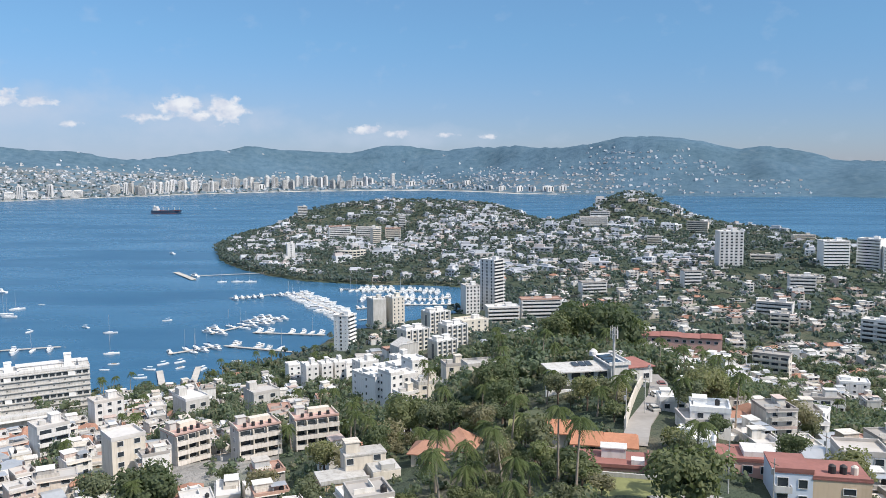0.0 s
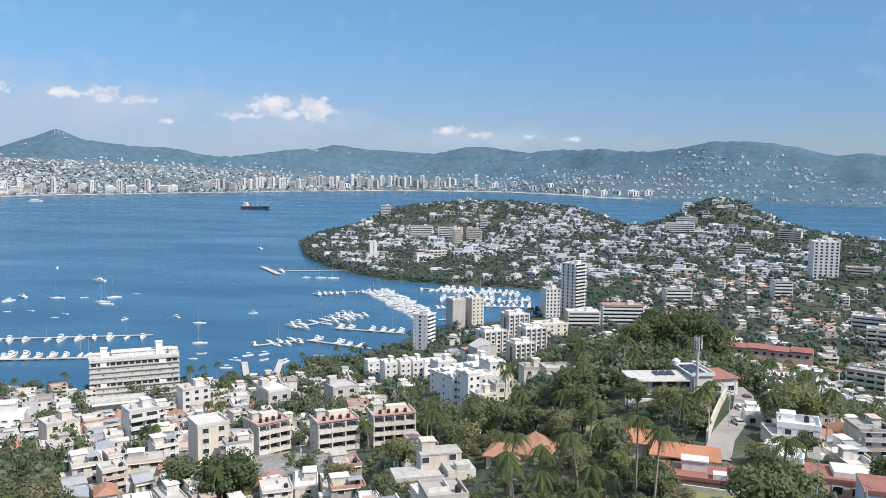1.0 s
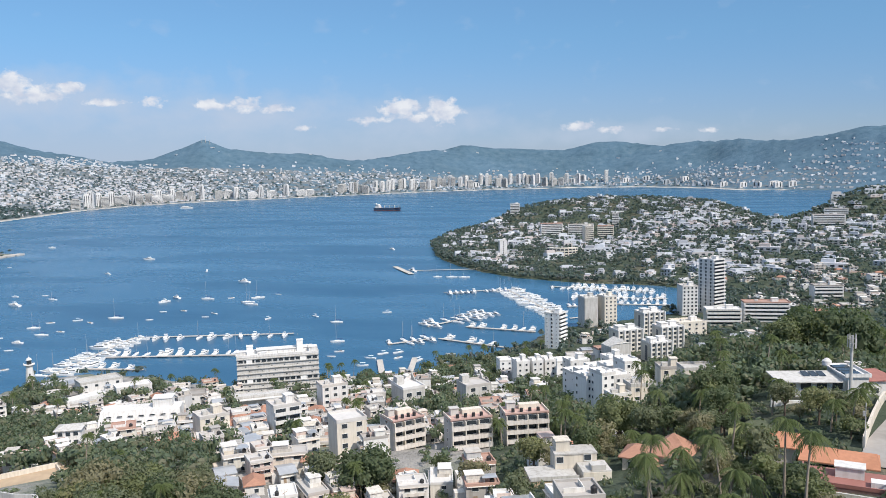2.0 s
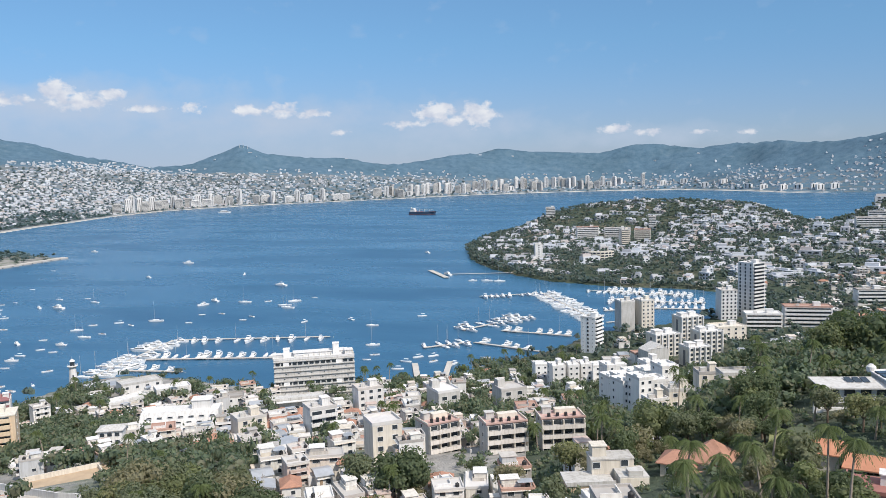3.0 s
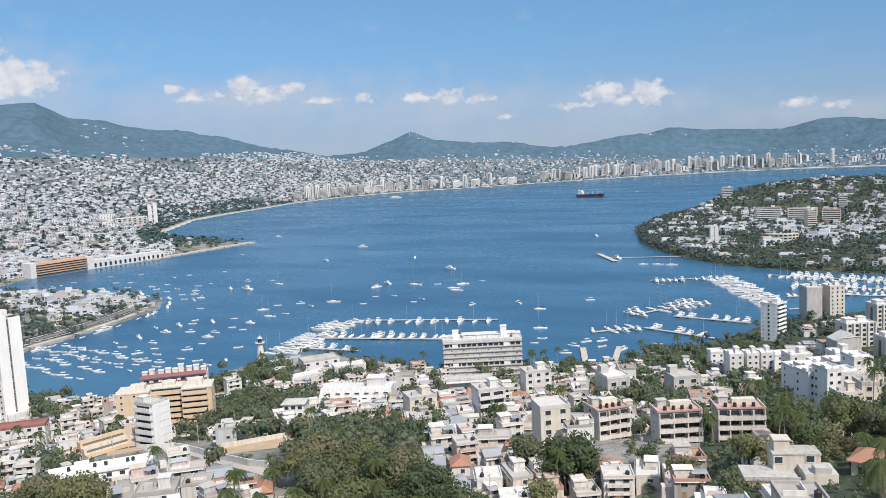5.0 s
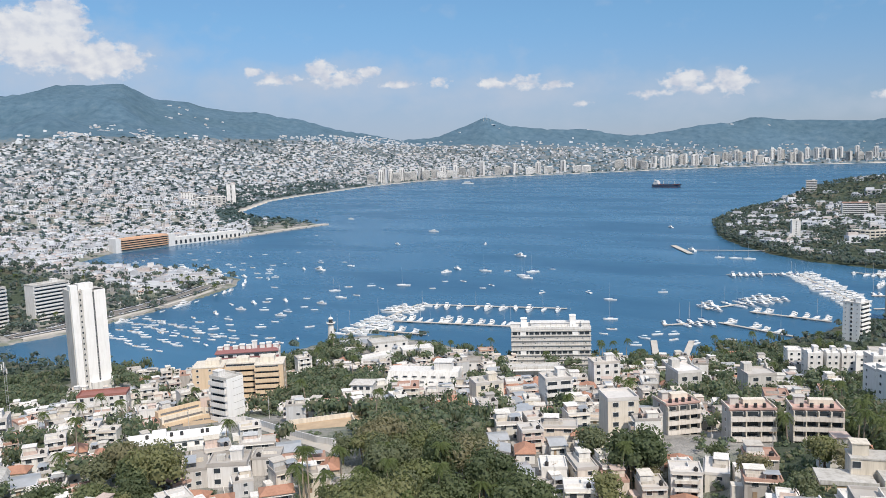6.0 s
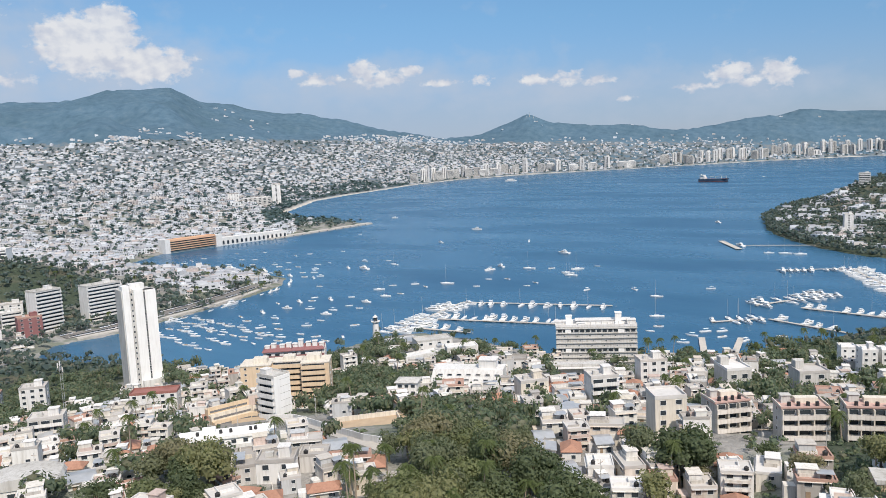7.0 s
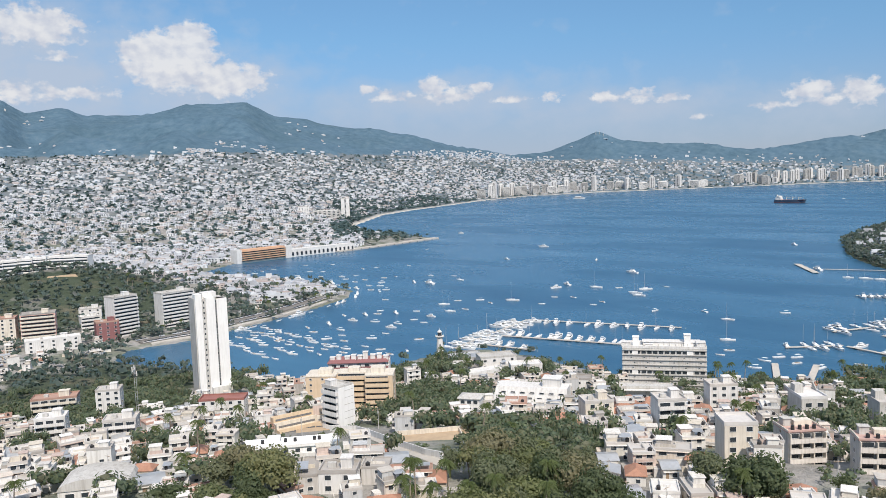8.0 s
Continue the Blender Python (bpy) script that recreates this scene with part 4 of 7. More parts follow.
def striped_flats():
    for az, r, w, d, turn in ((17.9, 243, 10.5, 9, 28), (13.3, 236, 12.6, 8, 18), (9.25, 241, 13.2, 8, 14)):
        t = thing("apartment_block", "weathered four-storey flats with white balcony bands and brick-red roof", "building", spot(az, r, turn, sink=2.0), "striped flats")
        CLAIMED.append((*(t.matrix_basis @ Vector((0, d / 2, 0))).xy, 9.5))
        part("wall", Shape().box(0, d / 2, -7, w, d, 18.2), M_GREY, t)
        for f in range(4):
            ledge(t, "balcony", w + .2, 1.5, f * 2.9 + (-.3 if f else -.6), mat=M_PALEWALL, rail=1.15)
            n = 4 if w > 13 else 3
            for k in range(n):
                part("window", window_mesh(w / n * .7, 1.3, 1), None, t, at=((k - (n - 1) / 2) * w / n, -.02, f * 2.9 + .9))
            for k in range(n + 1):
                part("pier", Shape().box((k - n / 2) * w / n * .98, -.7, f * 2.9, .3, 1.3, 2.5), M_CREAM, t)
            part("window", window_mesh(1.2, 1.1), None, t, at=(-w / 2 - .02, d / 2, f * 2.9 + 1), turn=-90)
        part("roof", Shape().box(0, d / 2, 11.2, w + .6, d + .6, .3), M_PINKDECK, t, "faded pink roof deck")
        part("fascia", Shape().box(0, -.4, 11.5, w + .6, .3, .55), M_PINKDECK, t, "faded brick-red roof edge")
        part("roof_storey", Shape().box(w * .14, d * .68, 11.5, w * .5, d * .3, 1.5), M_CREAM, t)
        part("roof_storey", Shape().box(-w * .3, d * .7, 11.5, w * .2, d * .28, 2.1).box(-w * .3, d * .7, 13.6, w * .24, d * .34, .15), M_PALEGREY, t)
        part("parapet", Shape().box(-w / 2 - .15, d / 2, 11.5, .25, d, .6).box(w / 2 + .15, d / 2, 11.5, .25, d, .6), M_CREAM, t)
        for k in range(4):
            part("water_tank", Shape().tube((k - 1.5) * w * .2, d * .2, 11.5, .55, .5, 1.2, 9), M_TANK, t, "black plastic water tank")


def white_cubes():
    """Terraced white apartment cubes above the beach."""
    for az, r, w, d, f, turn in ((5.3, 351, 8, 10, 4, 30), (4.5, 312, 6.5, 9, 4, 34), (3.4, 306, 6, 9, 4, 34), (2.46, 309, 7, 9, 3, 30), (1.75, 323, 7, 10, 4, 28), (5.4, 420, 11, 10, 5, 26), (3.9, 372, 8, 10, 4, 28), (2.8, 368, 8, 9, 5, 28), (4.5, 338, 8, 10, 4, 30), (2.9, 336, 8, 9, 4, 30),
                                 (10.67, 452, 7.5, 9, 4, 14), (9.45, 423, 7, 10, 5, 18), (8.4, 426, 6, 9, 5, 18), (7.5, 430, 6, 10, 5, 18), (6.4, 448, 11, 10, 4, 22)):
        t = building("apartment_block", "stacked white apartment cube with small windows and roof terrace", az, r, w, d, f, turn, 2.9, M_BRIGHT if f == 4 else M_WHITE, bays=2, side=2, win=(1.1, 1.1), roof=M_WHITE, group="white apartment cubes", radius=6.0, top=f > 4)
        h = f * 2.9
        part("stair_shaft", Shape().box(-w * .32, d * .3, -5, 2.2, 2.6, h + 6.6), M_BRIGHT, t)
        part("terrace_wall", Shape().box(w * .24, d * .2, h + .1, w * .4, .2, 1.1).box(w * .44, d * .36, h + .1, .2, d * .32, 1.1), M_BRIGHT, t)
        for k in range(f):
            part("window", window_mesh(.9, 1.0, 0), None, t, at=(-w / 2 - .02, d * .72, k * 2.9 + 1.0), turn=-90)
    for az, r, w, d, f, turn in ((.3, 590, 17, 13, 6, 32), (-.94, 550, 16, 13, 5, 30), (-.21, 512, 15, 12, 4, 32), (1.91, 540, 18, 13, 5, 30)):
        t = building("apartment_block", "cream and pink terraced apartment block with tall piers", az, r, w, d, f, turn, 2.9, M_CREAM, M_WHITE, bays=4, side=0, win=(1.9, 1.7), roof=M_WHITE, group="terraced apartment blocks")
        for k in range(5):
            part("pier", Shape().box((k - 2) * w / 4, -.5, -4, .8, 1.1, f * 2.9 + 4.6), M_WHITE, t)
        # flat dark strip on the side wall, no slot is cut
        part("slot", Shape().box(-w / 2 - .04, d * .45, 0, .2, 2.4, f * 2.9 - 2), M_DARKGREY, t, "dark vertical strip in place of a slot")
        part("roof_storey", Shape().box(-w * .25, d * .5, f * 2.9, w * .3, d * .5, 2.4).box(-w * .25, d * .5, f * 2.9 + 2.4, w * .34, d * .56, .2), M_WHITE, t)
    # a pale building with a pointed gable end, low sheds and a tan roof beside them
    t = thing("building", "pale grey building with a tall pointed blank gable", "building", spot(2.55, 497, 30))
    CLAIMED.append((*(t.matrix_basis @ Vector((0, 6, 0))).xy, 9))
    q = Shape()
    q.v = [(x, y, z) for y in (0, 12) for x, z in ((-7, -5), (7, -5), (7, 13), (1.5, 16.5), (-7, 12.5))]
    q.f = [(0, 1, 2, 3, 4), (9, 8, 7, 6, 5)] + [(k, k + 5, (k + 1) % 5 + 5, (k + 1) % 5) for k in range(5)]
    q.s = [0] * len(q.f)
    part("wall", q, M_PALEGREY, t)
    part("coping", Shape().box(4.2, -.1, 14.4, 6, .5, .3).box(-3, -.1, 14.2, 8, .5, .3), M_WHITE, t)
    for k in range(3):
        part("window", window_mesh(1.2, 1.2), None, t, at=(7.02, 3 + 3.2 * k, 9), turn=90)
    building("building", "small white block with a flat roof", 3.7, 506, 8.5, 8, 3, 25, 3.0, M_WHITE, bays=2, side=1, top=False)
    building("building", "long low shed with a flat grey-brown roof", 5.1, 508, 22, 9, 1, 8, 4.2, M_CREAM, bays=4, side=0, roof=M_ROOF, top=False)
    building("building", "wide cream building with flat terrace roofs", -2.3, 598, 22, 16, 3, 30, 3.0, M_CREAM, M_WHITE, bays=4, side=1, roof=M_CREAM, top=True)
    building("apartment_block", "pale cream block with tiers of balconies", -4.3, 640, 26, 13, 4, 12, 3.0, M_CREAM, M_WHITE, bays=6, side=1, style="balconies", roof=M_WHITE)


def towers():
    t = building("tower_block", "slim white tower with a dark line of windows and banded balconies", 7.4, 553, 11, 11, 9, -28, 2.7, M_BRIGHT, bays=1, side=0, win=(1.3, 1.5), roof=M_WHITE)
    for f in range(9):
        part("window_band", Shape().box(5.52, 5.5, f * 2.7 + 1.05, .12, 9.6, 1.45), M_GLASS, t)
        if f:
            ledge(t, "balcony", 10.6, 1.2, f * 2.7 - .1, x=5.5, y=5.5, rail=.95, mat=M_BRIGHT, turn=90)
        for x in (-3.6, 3.6):
            part("window", window_mesh(.5, .5, 0), None, t, at=(x, -.02, f * 2.7 + 1.6))
    # grey of this half carries the shade on the tower's left face
    t = building("tower_block", "tower with a deep dark slot, its shaded half coloured grey", 4.6, 632, 11, 14, 8, 22, 2.9, M_GREY, bays=1, side=0, style="slots")
    building("tower_block", "cream tower wing with small square windows", 3.25, 636, 11, 12, 8, 30, 2.9, M_CREAM, bays=3, side=1, win=(1.2, 1.3))
    t = building("tower_block", "tall white tower with banded balconies and columns of dark windows", -3.1, 706, 15, 15, 15, -38, 3.0, M_WHITE, bays=3, side=0, win=(1.6, 1.9))
    for f in range(15):
        part("window_band", Shape().box(7.52, 7.5, f * 3 + 1.1, .14, 13, 1.7), M_GLASS, t)
        if f:
            ledge(t, "balcony", 14.6, 1.6, f * 3 - .1, x=7.5, y=7.5, rail=1.0, mat=M_WHITE, turn=90)
    building("tower_block", "white apartment slab beside the tall tower", -2.1, 690, 13, 14, 8, 20, 3.0, M_WHITE, bays=4, side=2, win=(1.5, 1.6))
    building("tower_block", "tall white tower on the wooded slope", -19.75, 872, 24, 20, 12, 15, 3.1, M_WHITE, bays=5, side=2, win=(2.2, 1.7))
    building("tower_block", "small white square tower by the wooded shore", 10.75, 1085, 10, 10, 8, 10, 2.9, M_WHITE, bays=1, side=0)
    for az, r, w, turn, f in ((-26.1, 890, 26, 22, 9), (-27.9, 905, 22, -20, 10), (-29.7, 900, 30, 10, 9)):
        building("hotel", "large white hotel with rows of dark balcony openings", az, r, w, 16, f, turn, 3.0, M_BRIGHT, bays=7, side=0, style="balconies", roof=M_WHITE, group="hotel wings")
    # blocks on the peninsula
    for az, r, w, f, turn in ((7.33, 1338, 36, 7, 8), (5.3, 1350, 42, 6, 0), (4.73, 1236, 13, 9, 20), (3.6, 1284, 25, 7, 0), (2.93, 1423, 12, 8, 0), (9.9, 1540, 18, 7, 0), (-10.6, 1232, 42, 5, 10), (-17.5, 1268, 31, 6, -10), (-14.7, 1104, 19, 5, 0),
                             (-17.3, 771, 16, 5, 20), (-7.0, 660, 34, 5, 12), (-10.7, 752, 24, 4, 20), (-22.5, 655, 26, 4, -8), (-22.9, 606, 13, 4, 0), (-24.2, 1278, 31, 5, 15), (-24.2, 765, 22, 5, 10), (-28.5, 600, 18, 5, -15), (-11.0, 1311, 32, 4, 0), (-21.7, 912, 25, 3, 0)):
        building("apartment_block", "pale multi-storey block among the trees of the peninsula", az, r, w, 12, f, turn, 3.0, M_CREAM if w % 2 else M_WHITE, bays=max(2, w // 8), side=0, style="bands" if r > 1000 else "balconies", group="peninsula blocks")
    t = thing("hotel", "curved low hotel front with rows of open balconies", "hotel", spot(6.6, 1090, 0))
    CLAIMED.append((*t.matrix_basis.translation.xy, 24))
    for k in range(9):
        a = (k - 4) * 13
        x, y = 24 * math.sin(radians(a)), 24 - 24 * math.cos(radians(a))
        part("wall", Shape().box(0, 4, -6, 5.6, 8, 17.5), M_CREAM, t, at=(x, y, 0), turn=a)
        for f in range(3):
            part("window", window_mesh(4.2, 2.0, 1), None, t, at=(x, y, f * 3.6 + .8), turn=a)
    # the quarter behind the quay
    building("hotel", "white slab hotel with rows of dark balconies behind the quay", 64.1, 692, 21, 14, 11, 30, 2.9, M_WHITE, bays=5, side=0, style="balconies", roof=M_GREY)
    building("hotel", "long white slab hotel with stacked balconies behind the quay", 60.75, 714, 30, 14, 10, 28, 2.9, M_WHITE, bays=6, side=0, style="balconies", roof=M_GREY)
    building("building", "dark red rendered building", 65.3, 680, 17, 12, 5, 8, 3.0, M_MAROON, bays=3, side=1)
    building("hotel", "pink and cream stepped hotel", 69.4, 700, 25, 14, 7, -6, 3.0, M_PINK, M_CREAM, bays=4, side=1, style="balconies")
    building("building", "low white hotel wing in front of the pink hotel", 68.6, 660, 38, 10, 3, 4, 3.0, M_WHITE, bays=5, side=1)
    building("building", "cream block at the foot of the wooded hill", 71.4, 706, 18, 12, 6, -12, 3.0, M_CREAM, bays=3, side=1)
    building("building", "white terraced house on the wooded hill", 66.3, 715, 15, 10, 4, 10, 3.0, M_WHITE, bays=3, side=1, style="balconies")
    building("building", "cream block with flat roof near the wooded hill", 66.3, 745, 18, 10, 3, -5, 3.0, M_WHITE, bays=3, side=1)
    for k in range(7):
        a = 66.6 + k * .82
        building("hotel", "long curved white hotel with wide open decks above a bare bank", a, 905 - abs(k - 2) * 4, 14, 14, 5, (k - 3) * 5 - 8, 3.3, M_BRIGHT, bays=2, side=0, style="balconies", roof=M_WHITE, top=k == 4, z=37, group="curved hotel")


def quay():
    """Orange terminal, arcade and long mole."""
    t = thing("terminal", "long orange terminal building with open decks on the quay", "building", spot(54.9, 1240, 33, z=1.2))
    CLAIMED.append((*t.matrix_basis.translation.xy, 45))
    part("wall", Shape().box(0, 9, -3, 78, 16, 20), M_CREAM, t)
    for f in range(5):
        part("deck", Shape().box(0, -.6, 0, 78, 2.4, 1.15), M_ORANGE, t, "orange deck band", at=(0, 0, 2.6 + f * 3.2))
        part("window", Shape().box(0, .96, 0, 76, .1, 1.5), M_GLASS, t, at=(0, 0, 1.0 + f * 3.2))
    part("wing", Shape().box(-43, 7, -3, 8, 18, 22), M_WHITE, t)
    part("wing", Shape().box(45, 8, -3, 12, 16, 20), M_WHITE, t)
    roof_deck(t, 78, 16, 17, M_ORANGE, 1.0, y=9)
    a = thing("arcade", "white arcaded quay warehouse with dark arched openings", "building", spot(50.9, 1300, 32, z=1.2))
    CLAIMED.append((*a.matrix_basis.translation.xy, 60))
    part("wall", Shape().box(0, 8, -3, 128, 14, 13), M_WHITE, a)
    for k in range(16):
        # dark panels on the wall stand in for the shade inside the arches
        part("opening", Shape().box((k - 7.5) * 8, .9, .5, 3.4, .4, 5.2).tube((k - 7.5) * 8, .9, 5.0, 1.7, .6, 1.4, 10), M_GLASS, a)
    roof_deck(a, 128, 14, 10, M_WHITE, .8, y=8)
    m = thing("mole", "long pale concrete mole with a kerb reaching into the bay", "mole", pose(-1010, 1010, 0, 0, 0, 92))
    part("deck", Shape().box(-40, 0, -5, 250, 14, 7.2), M_PAVING, m)
    for k in range(12):
        part("fender", Shape().box(-155 + k * 20, -7.3, -1, 2, .6, 2.6), M_DARKGREY, m)


def villas():
    # the roof-panelled villa on the spur
    t = thing("villa", "large white villa with wide sloping grey roof and solar panels", "villa", spot(-10.45, 222, 22, sink=1.3))
    for k in (-5, 6):
        CLAIMED.append((*(t.matrix_basis @ Vector((k, 6, 0))).xy, 9))
    part("wall", Shape().box(-2, 3.8, -4, 16, 7.6, 8.9).box(8.2, 5, -4, 5, 13, 10.2), M_WHITE, t)
    s = Shape()
    for p, q in ((5.0, 5.5), (4.7, 5.2)):
        face = [(-11.5, -1.5, p), (4.5, -1.5, p), (4.5, 8.0, q), (-11.5, 8.0, q)]
        s.quad(face if p == 5.0 else face[::-1])
    s.quad([(-11.5, -1.5, 4.7), (4.5, -1.5, 4.7), (4.5, -1.5, 5.0), (-11.5, -1.5, 5.0)]).quad([(4.5, -1.5, 4.7), (4.5, 8.0, 5.2), (4.5, 8.0, 5.5), (4.5, -1.5, 5.0)]).quad([(-11.5, 8.0, 5.2), (-11.5, -1.5, 4.7), (-11.5, -1.5, 5.0), (-11.5, 8.0, 5.5)])
    slope = part("roof", s, M_PALEGREY, t, "wide sloping pale grey roof")
    part("wing_roof", Shape().box(8, 5, 6.2, 6.4, 14, .3).box(8, -1.8, 6.5, 6.4, .3, .6).box(11.1, 5, 6.5, .25, 14, .6), M_WHITE, t)
    for k in range(3):
        part("skylight", Shape().box(7.4, .6 + 3.4 * k, 6.5, 4.4, 2.6, .35, taper=.92), M_GLASS, t, "dark glazed roof light")
    for k in range(3):
        p = Shape().quad([(0, 0, 0), (1.6, 0, 0), (1.6, 3.2, .5), (0, 3.2, .5)]).quad([(0, 3.2, .42), (1.6, 3.2, .42), (1.6, 0, -.08), (0, 0, -.08)])
        part("solar_panel", p, M_GLASS, slope, "dark glass solar panel", at=(-3.5 + k * 2.0, 3, 5.4))
    part("water_tank", Shape().tube(5.4, 11, 6.2, 1.2, 1.2, 1.2, 14).tube(5.4, 11, 7.4, 1.2, .4, .7, 14), M_WHITE, t, "white domed water tank")
    part("dish", Shape().tube(10, 9, 6.5, .1, .1, .8, 6).tube(10, 9, 7.2, .3, 1.0, .4, 12), M_GREY, t)
    for f in (0, 1):
        for k in range(4):
            part("window", window_mesh(2.6, 2.0, 1), None, t, at=(-8 + k * 3.9, -.02, .4 + f * 2.6 - f * .3))
        for k in range(4):
            part("window", window_mesh(1.4, 2.2, 1), None, t, at=(10.72, 1 + k * 3, .6 + f * 2.8), turn=90)
    part("garden_wall", Shape().box(-4, -7.5, -3, 22, .4, 5), M_WHITE, t)
    part("fence_post", Shape().box(-15, -7.5, -3, .6, .6, 6.2), M_WHITE, t)
    # its red-tiled neighbour
    t = thing("house", "white house with a low red tiled roof beside the lane", "house", spot(-13.5, 234, 30, sink=.8))
    CLAIMED.append((*(t.matrix_basis @ Vector((0, 4, 0))).xy, 7))
    part("wall", Shape().box(0, 5, -3, 12, 10, 7.5), M_WHITE, t)
    part("roof", Shape().gable(0, 5, 4.5, 12, 10, 1.8, .6, .25, hip=4), M_TILE_RED, t, "low red tiled hip roof")
    for k in range(3):
        part("window", window_mesh(1.8, 1.4), None, t, at=(-4 + 4 * k, -.02, 1.2))
        part("window", window_mesh(1.4, 1.4), None, t, at=(6.02, 2 + 3 * k, 1.2), turn=90)
    # long bungalow with orange roofs
    t = thing("bungalow", "long bungalow with bright orange tiled roofs in two steps", "house", spot(-10.2, 150, -2, sink=1.6))
    for k in (-5, 4):
        CLAIMED.append((*(t.matrix_basis @ Vector((k, 3, 0))).xy, 7))
    part("wall", Shape().box(3.2, 3.5, -4, 12, 6, 6.4).box(-6.5, 5.5, -4, 6, 6, 7.4), M_CREAM, t)
    for x, y, z, w, d, h in ((.3, 3.3, 2.4, 5.6, 7, 1.5), (6.3, 3.3, 2.3, 6.2, 7, 1.5), (-6.2, 5.5, 3.4, 6.5, 6.5, 1.7)):
        part("roof", Shape().gable(x, y, z, w, d, h, .45, .22, hip=.6), M_TILE_BRIGHT, t, "bright orange tiled roof")
    for k in range(5):
        part("window", window_mesh(1.5, 1.5), None, t, at=(-1 + 2.1 * k, .48, .4))
    t = thing("terrace", "red painted roof terrace with white stairhead", "terrace", spot(-11.98, 136, 0, sink=.1))
    CLAIMED.append((*(t.matrix_basis @ Vector((0, 3, 0))).xy, 7))
    part("wall", Shape().box(0, 4, -5, 13, 8, 5.6), M_PINK, t)
    part("roof", Shape().box(0, 4, .6, 13.3, 8.3, .25).box(0, -.1, .85, 13.3, .25, .6).box(6.5, 4, .85, .25, 8, .6).box(-6.5, 4, .85, .25, 8, .6), M_TILE_RED, t, "red painted roof deck")
    part("stairhead", Shape().box(.5, 5.6, .85, 4.2, 2.6, 1.7).box(.5, 5.6, 2.55, 4.6, 3.0, .2), M_WHITE, t)
    part("awning", Shape().box(4.6, 2.4, .85, 2.2, 2, .9), M_WHITE, t)
    # pyramid-roofed house
    t = thing("house", "house with two steep pyramid roofs of worn orange tile", "house", spot(.15, 172, -12, sink=2.0))
    CLAIMED.append((*(t.matrix_basis @ Vector((0, 5, 0))).xy, 9))
    part("wall", Shape().box(2.5, 6, -4, 8, 8, 7.6).box(-4, 4.5, -4, 7, 7, 6.6), M_CREAM, t)
    part("roof", Shape().gable(2.5, 6, 3.6, 8, 8, 3.9, .8, .25, hip=4.7), M_TILE, t, "steep pyramid tile roof")
    part("roof", Shape().gable(-4, 4.5, 2.6, 7, 7, 2.0, .8, .25, hip=3.0), M_TILE, t, "low pyramid tile roof")
    part("porch_roof", Shape().gable(1, -.8, 1.2, 9, 4.5, 1.4, .5, .2, hip=1.0), M_TILE, t, "worn tile porch roof")
    for x in (-5.5, -2.5, 1, 4):
        part("window", window_mesh(1.4, 1.4), None, t, at=(x, 1.9 if x > 0 else .95, .3))
    # boxy house with courtyard walls
    t = thing("house", "boxy white and brown house with roof terraces", "house", spot(5.6, 163, 14, sink=1.5))
    CLAIMED.append((*(t.matrix_basis @ Vector((-1, 5, 0))).xy, 10))
    part("wall", Shape().box(4.2, 4, -5, 6, 7, 8.6).box(1, 8.5, -5, 9, 5, 10.6), M_CREAM, t)
    part("side_wing", Shape().box(-4.8, 4.5, -5, 10, 8, 7.4), M_SANDY, t, "bare brown rendered wing")
    part("roof", Shape().box(4.2, 3.6, 3.6, 6.2, 6, .25).box(1, 8.5, 5.6, 9.3, 5.3, .3).box(-4.8, 4.3, 2.4, 10.2, 8, .2).box(-4.8, .4, 2.6, 10.2, .25, .7), M_GREY, t)
    part("roof_room", Shape().box(-1.5, 9, 5.9, 3.0, 3, 2.2).box(-1.5, 9, 8.1, 3.4, 3.4, .2), M_CREAM, t)
    part("awning", Shape().box(4.5, 2, 3.9, 3, 2.4, 1.1), M_GREY, t)
    for x, y, z in ((2.8, .48, .6), (5.6, .48, .6), (-3, .48, -.8), (-6.5, .48, -.8), (-2.5, 5.98, 3.9), (3.5, 5.98, 4.2)):
        part("window", window_mesh(1.5, 1.3), None, t, at=(x, y, z))
    # tall house by the lower lane
    t = thing("house", "pale blue and white house with an ochre side and red roof", "house", spot(-24.1, 138, 12, sink=1.0))
    for k in (0, 8):
        CLAIMED.append((*(t.matrix_basis @ Vector((k, 4, 0))).xy, 7))
    part("wall", Shape().box(0, 4.5, -5, 6, 9, 11.2), M_BLUEWALL, t)
    part("side_wing", Shape().box(7.4, 4.5, -5, 8.8, 9, 10.4), M_YELLOW, t, "plain ochre side wall")
    part("roof", Shape().box(7.4, 4.5, 5.4, 9, 9.2, .25).box(0, 4.5, 6.2, 6.2, 9.2, .25).box(0, 0, 6.45, 6.2, .25, .6).box(7.4, .1, 5.65, 9, .25, .4), M_TILE_RED, t, "faded red flat roof")
    for k in range(3):
        part("water_tank", Shape().tube(6.5 + 1.7 * k, 3, 5.65, .6, .6, 1.2, 10).tube(6.5 + 1.7 * k, 3, 6.85, .6, .2, .3, 10), M_TANK if k < 2 else M_CREAM, t, "plastic water tank")
    for f in range(3):
        part("window", window_mesh(1.3, 1.4), None, t, at=(1.5, -.02, -1.6 + 2.7 * f))
        ledge(t, "balcony", 2.6, 1.1, -2.2 + 2.7 * f, x=-1.6, mat=M_WHITE)
        part("window", window_mesh(1.6, 2.0), None, t, at=(-1.6, -.02, -2.0 + 2.7 * f))
    part("window", window_mesh(1.8, 1.0), None, t, at=(8.5, -.02, 3.2))
    t = thing("house", "single-storey house with a red flat roof and white parapet room", "house", spot(-21.2, 147, 10))
    CLAIMED.append((*(t.matrix_basis @ Vector((0, 4, 0))).xy, 7))
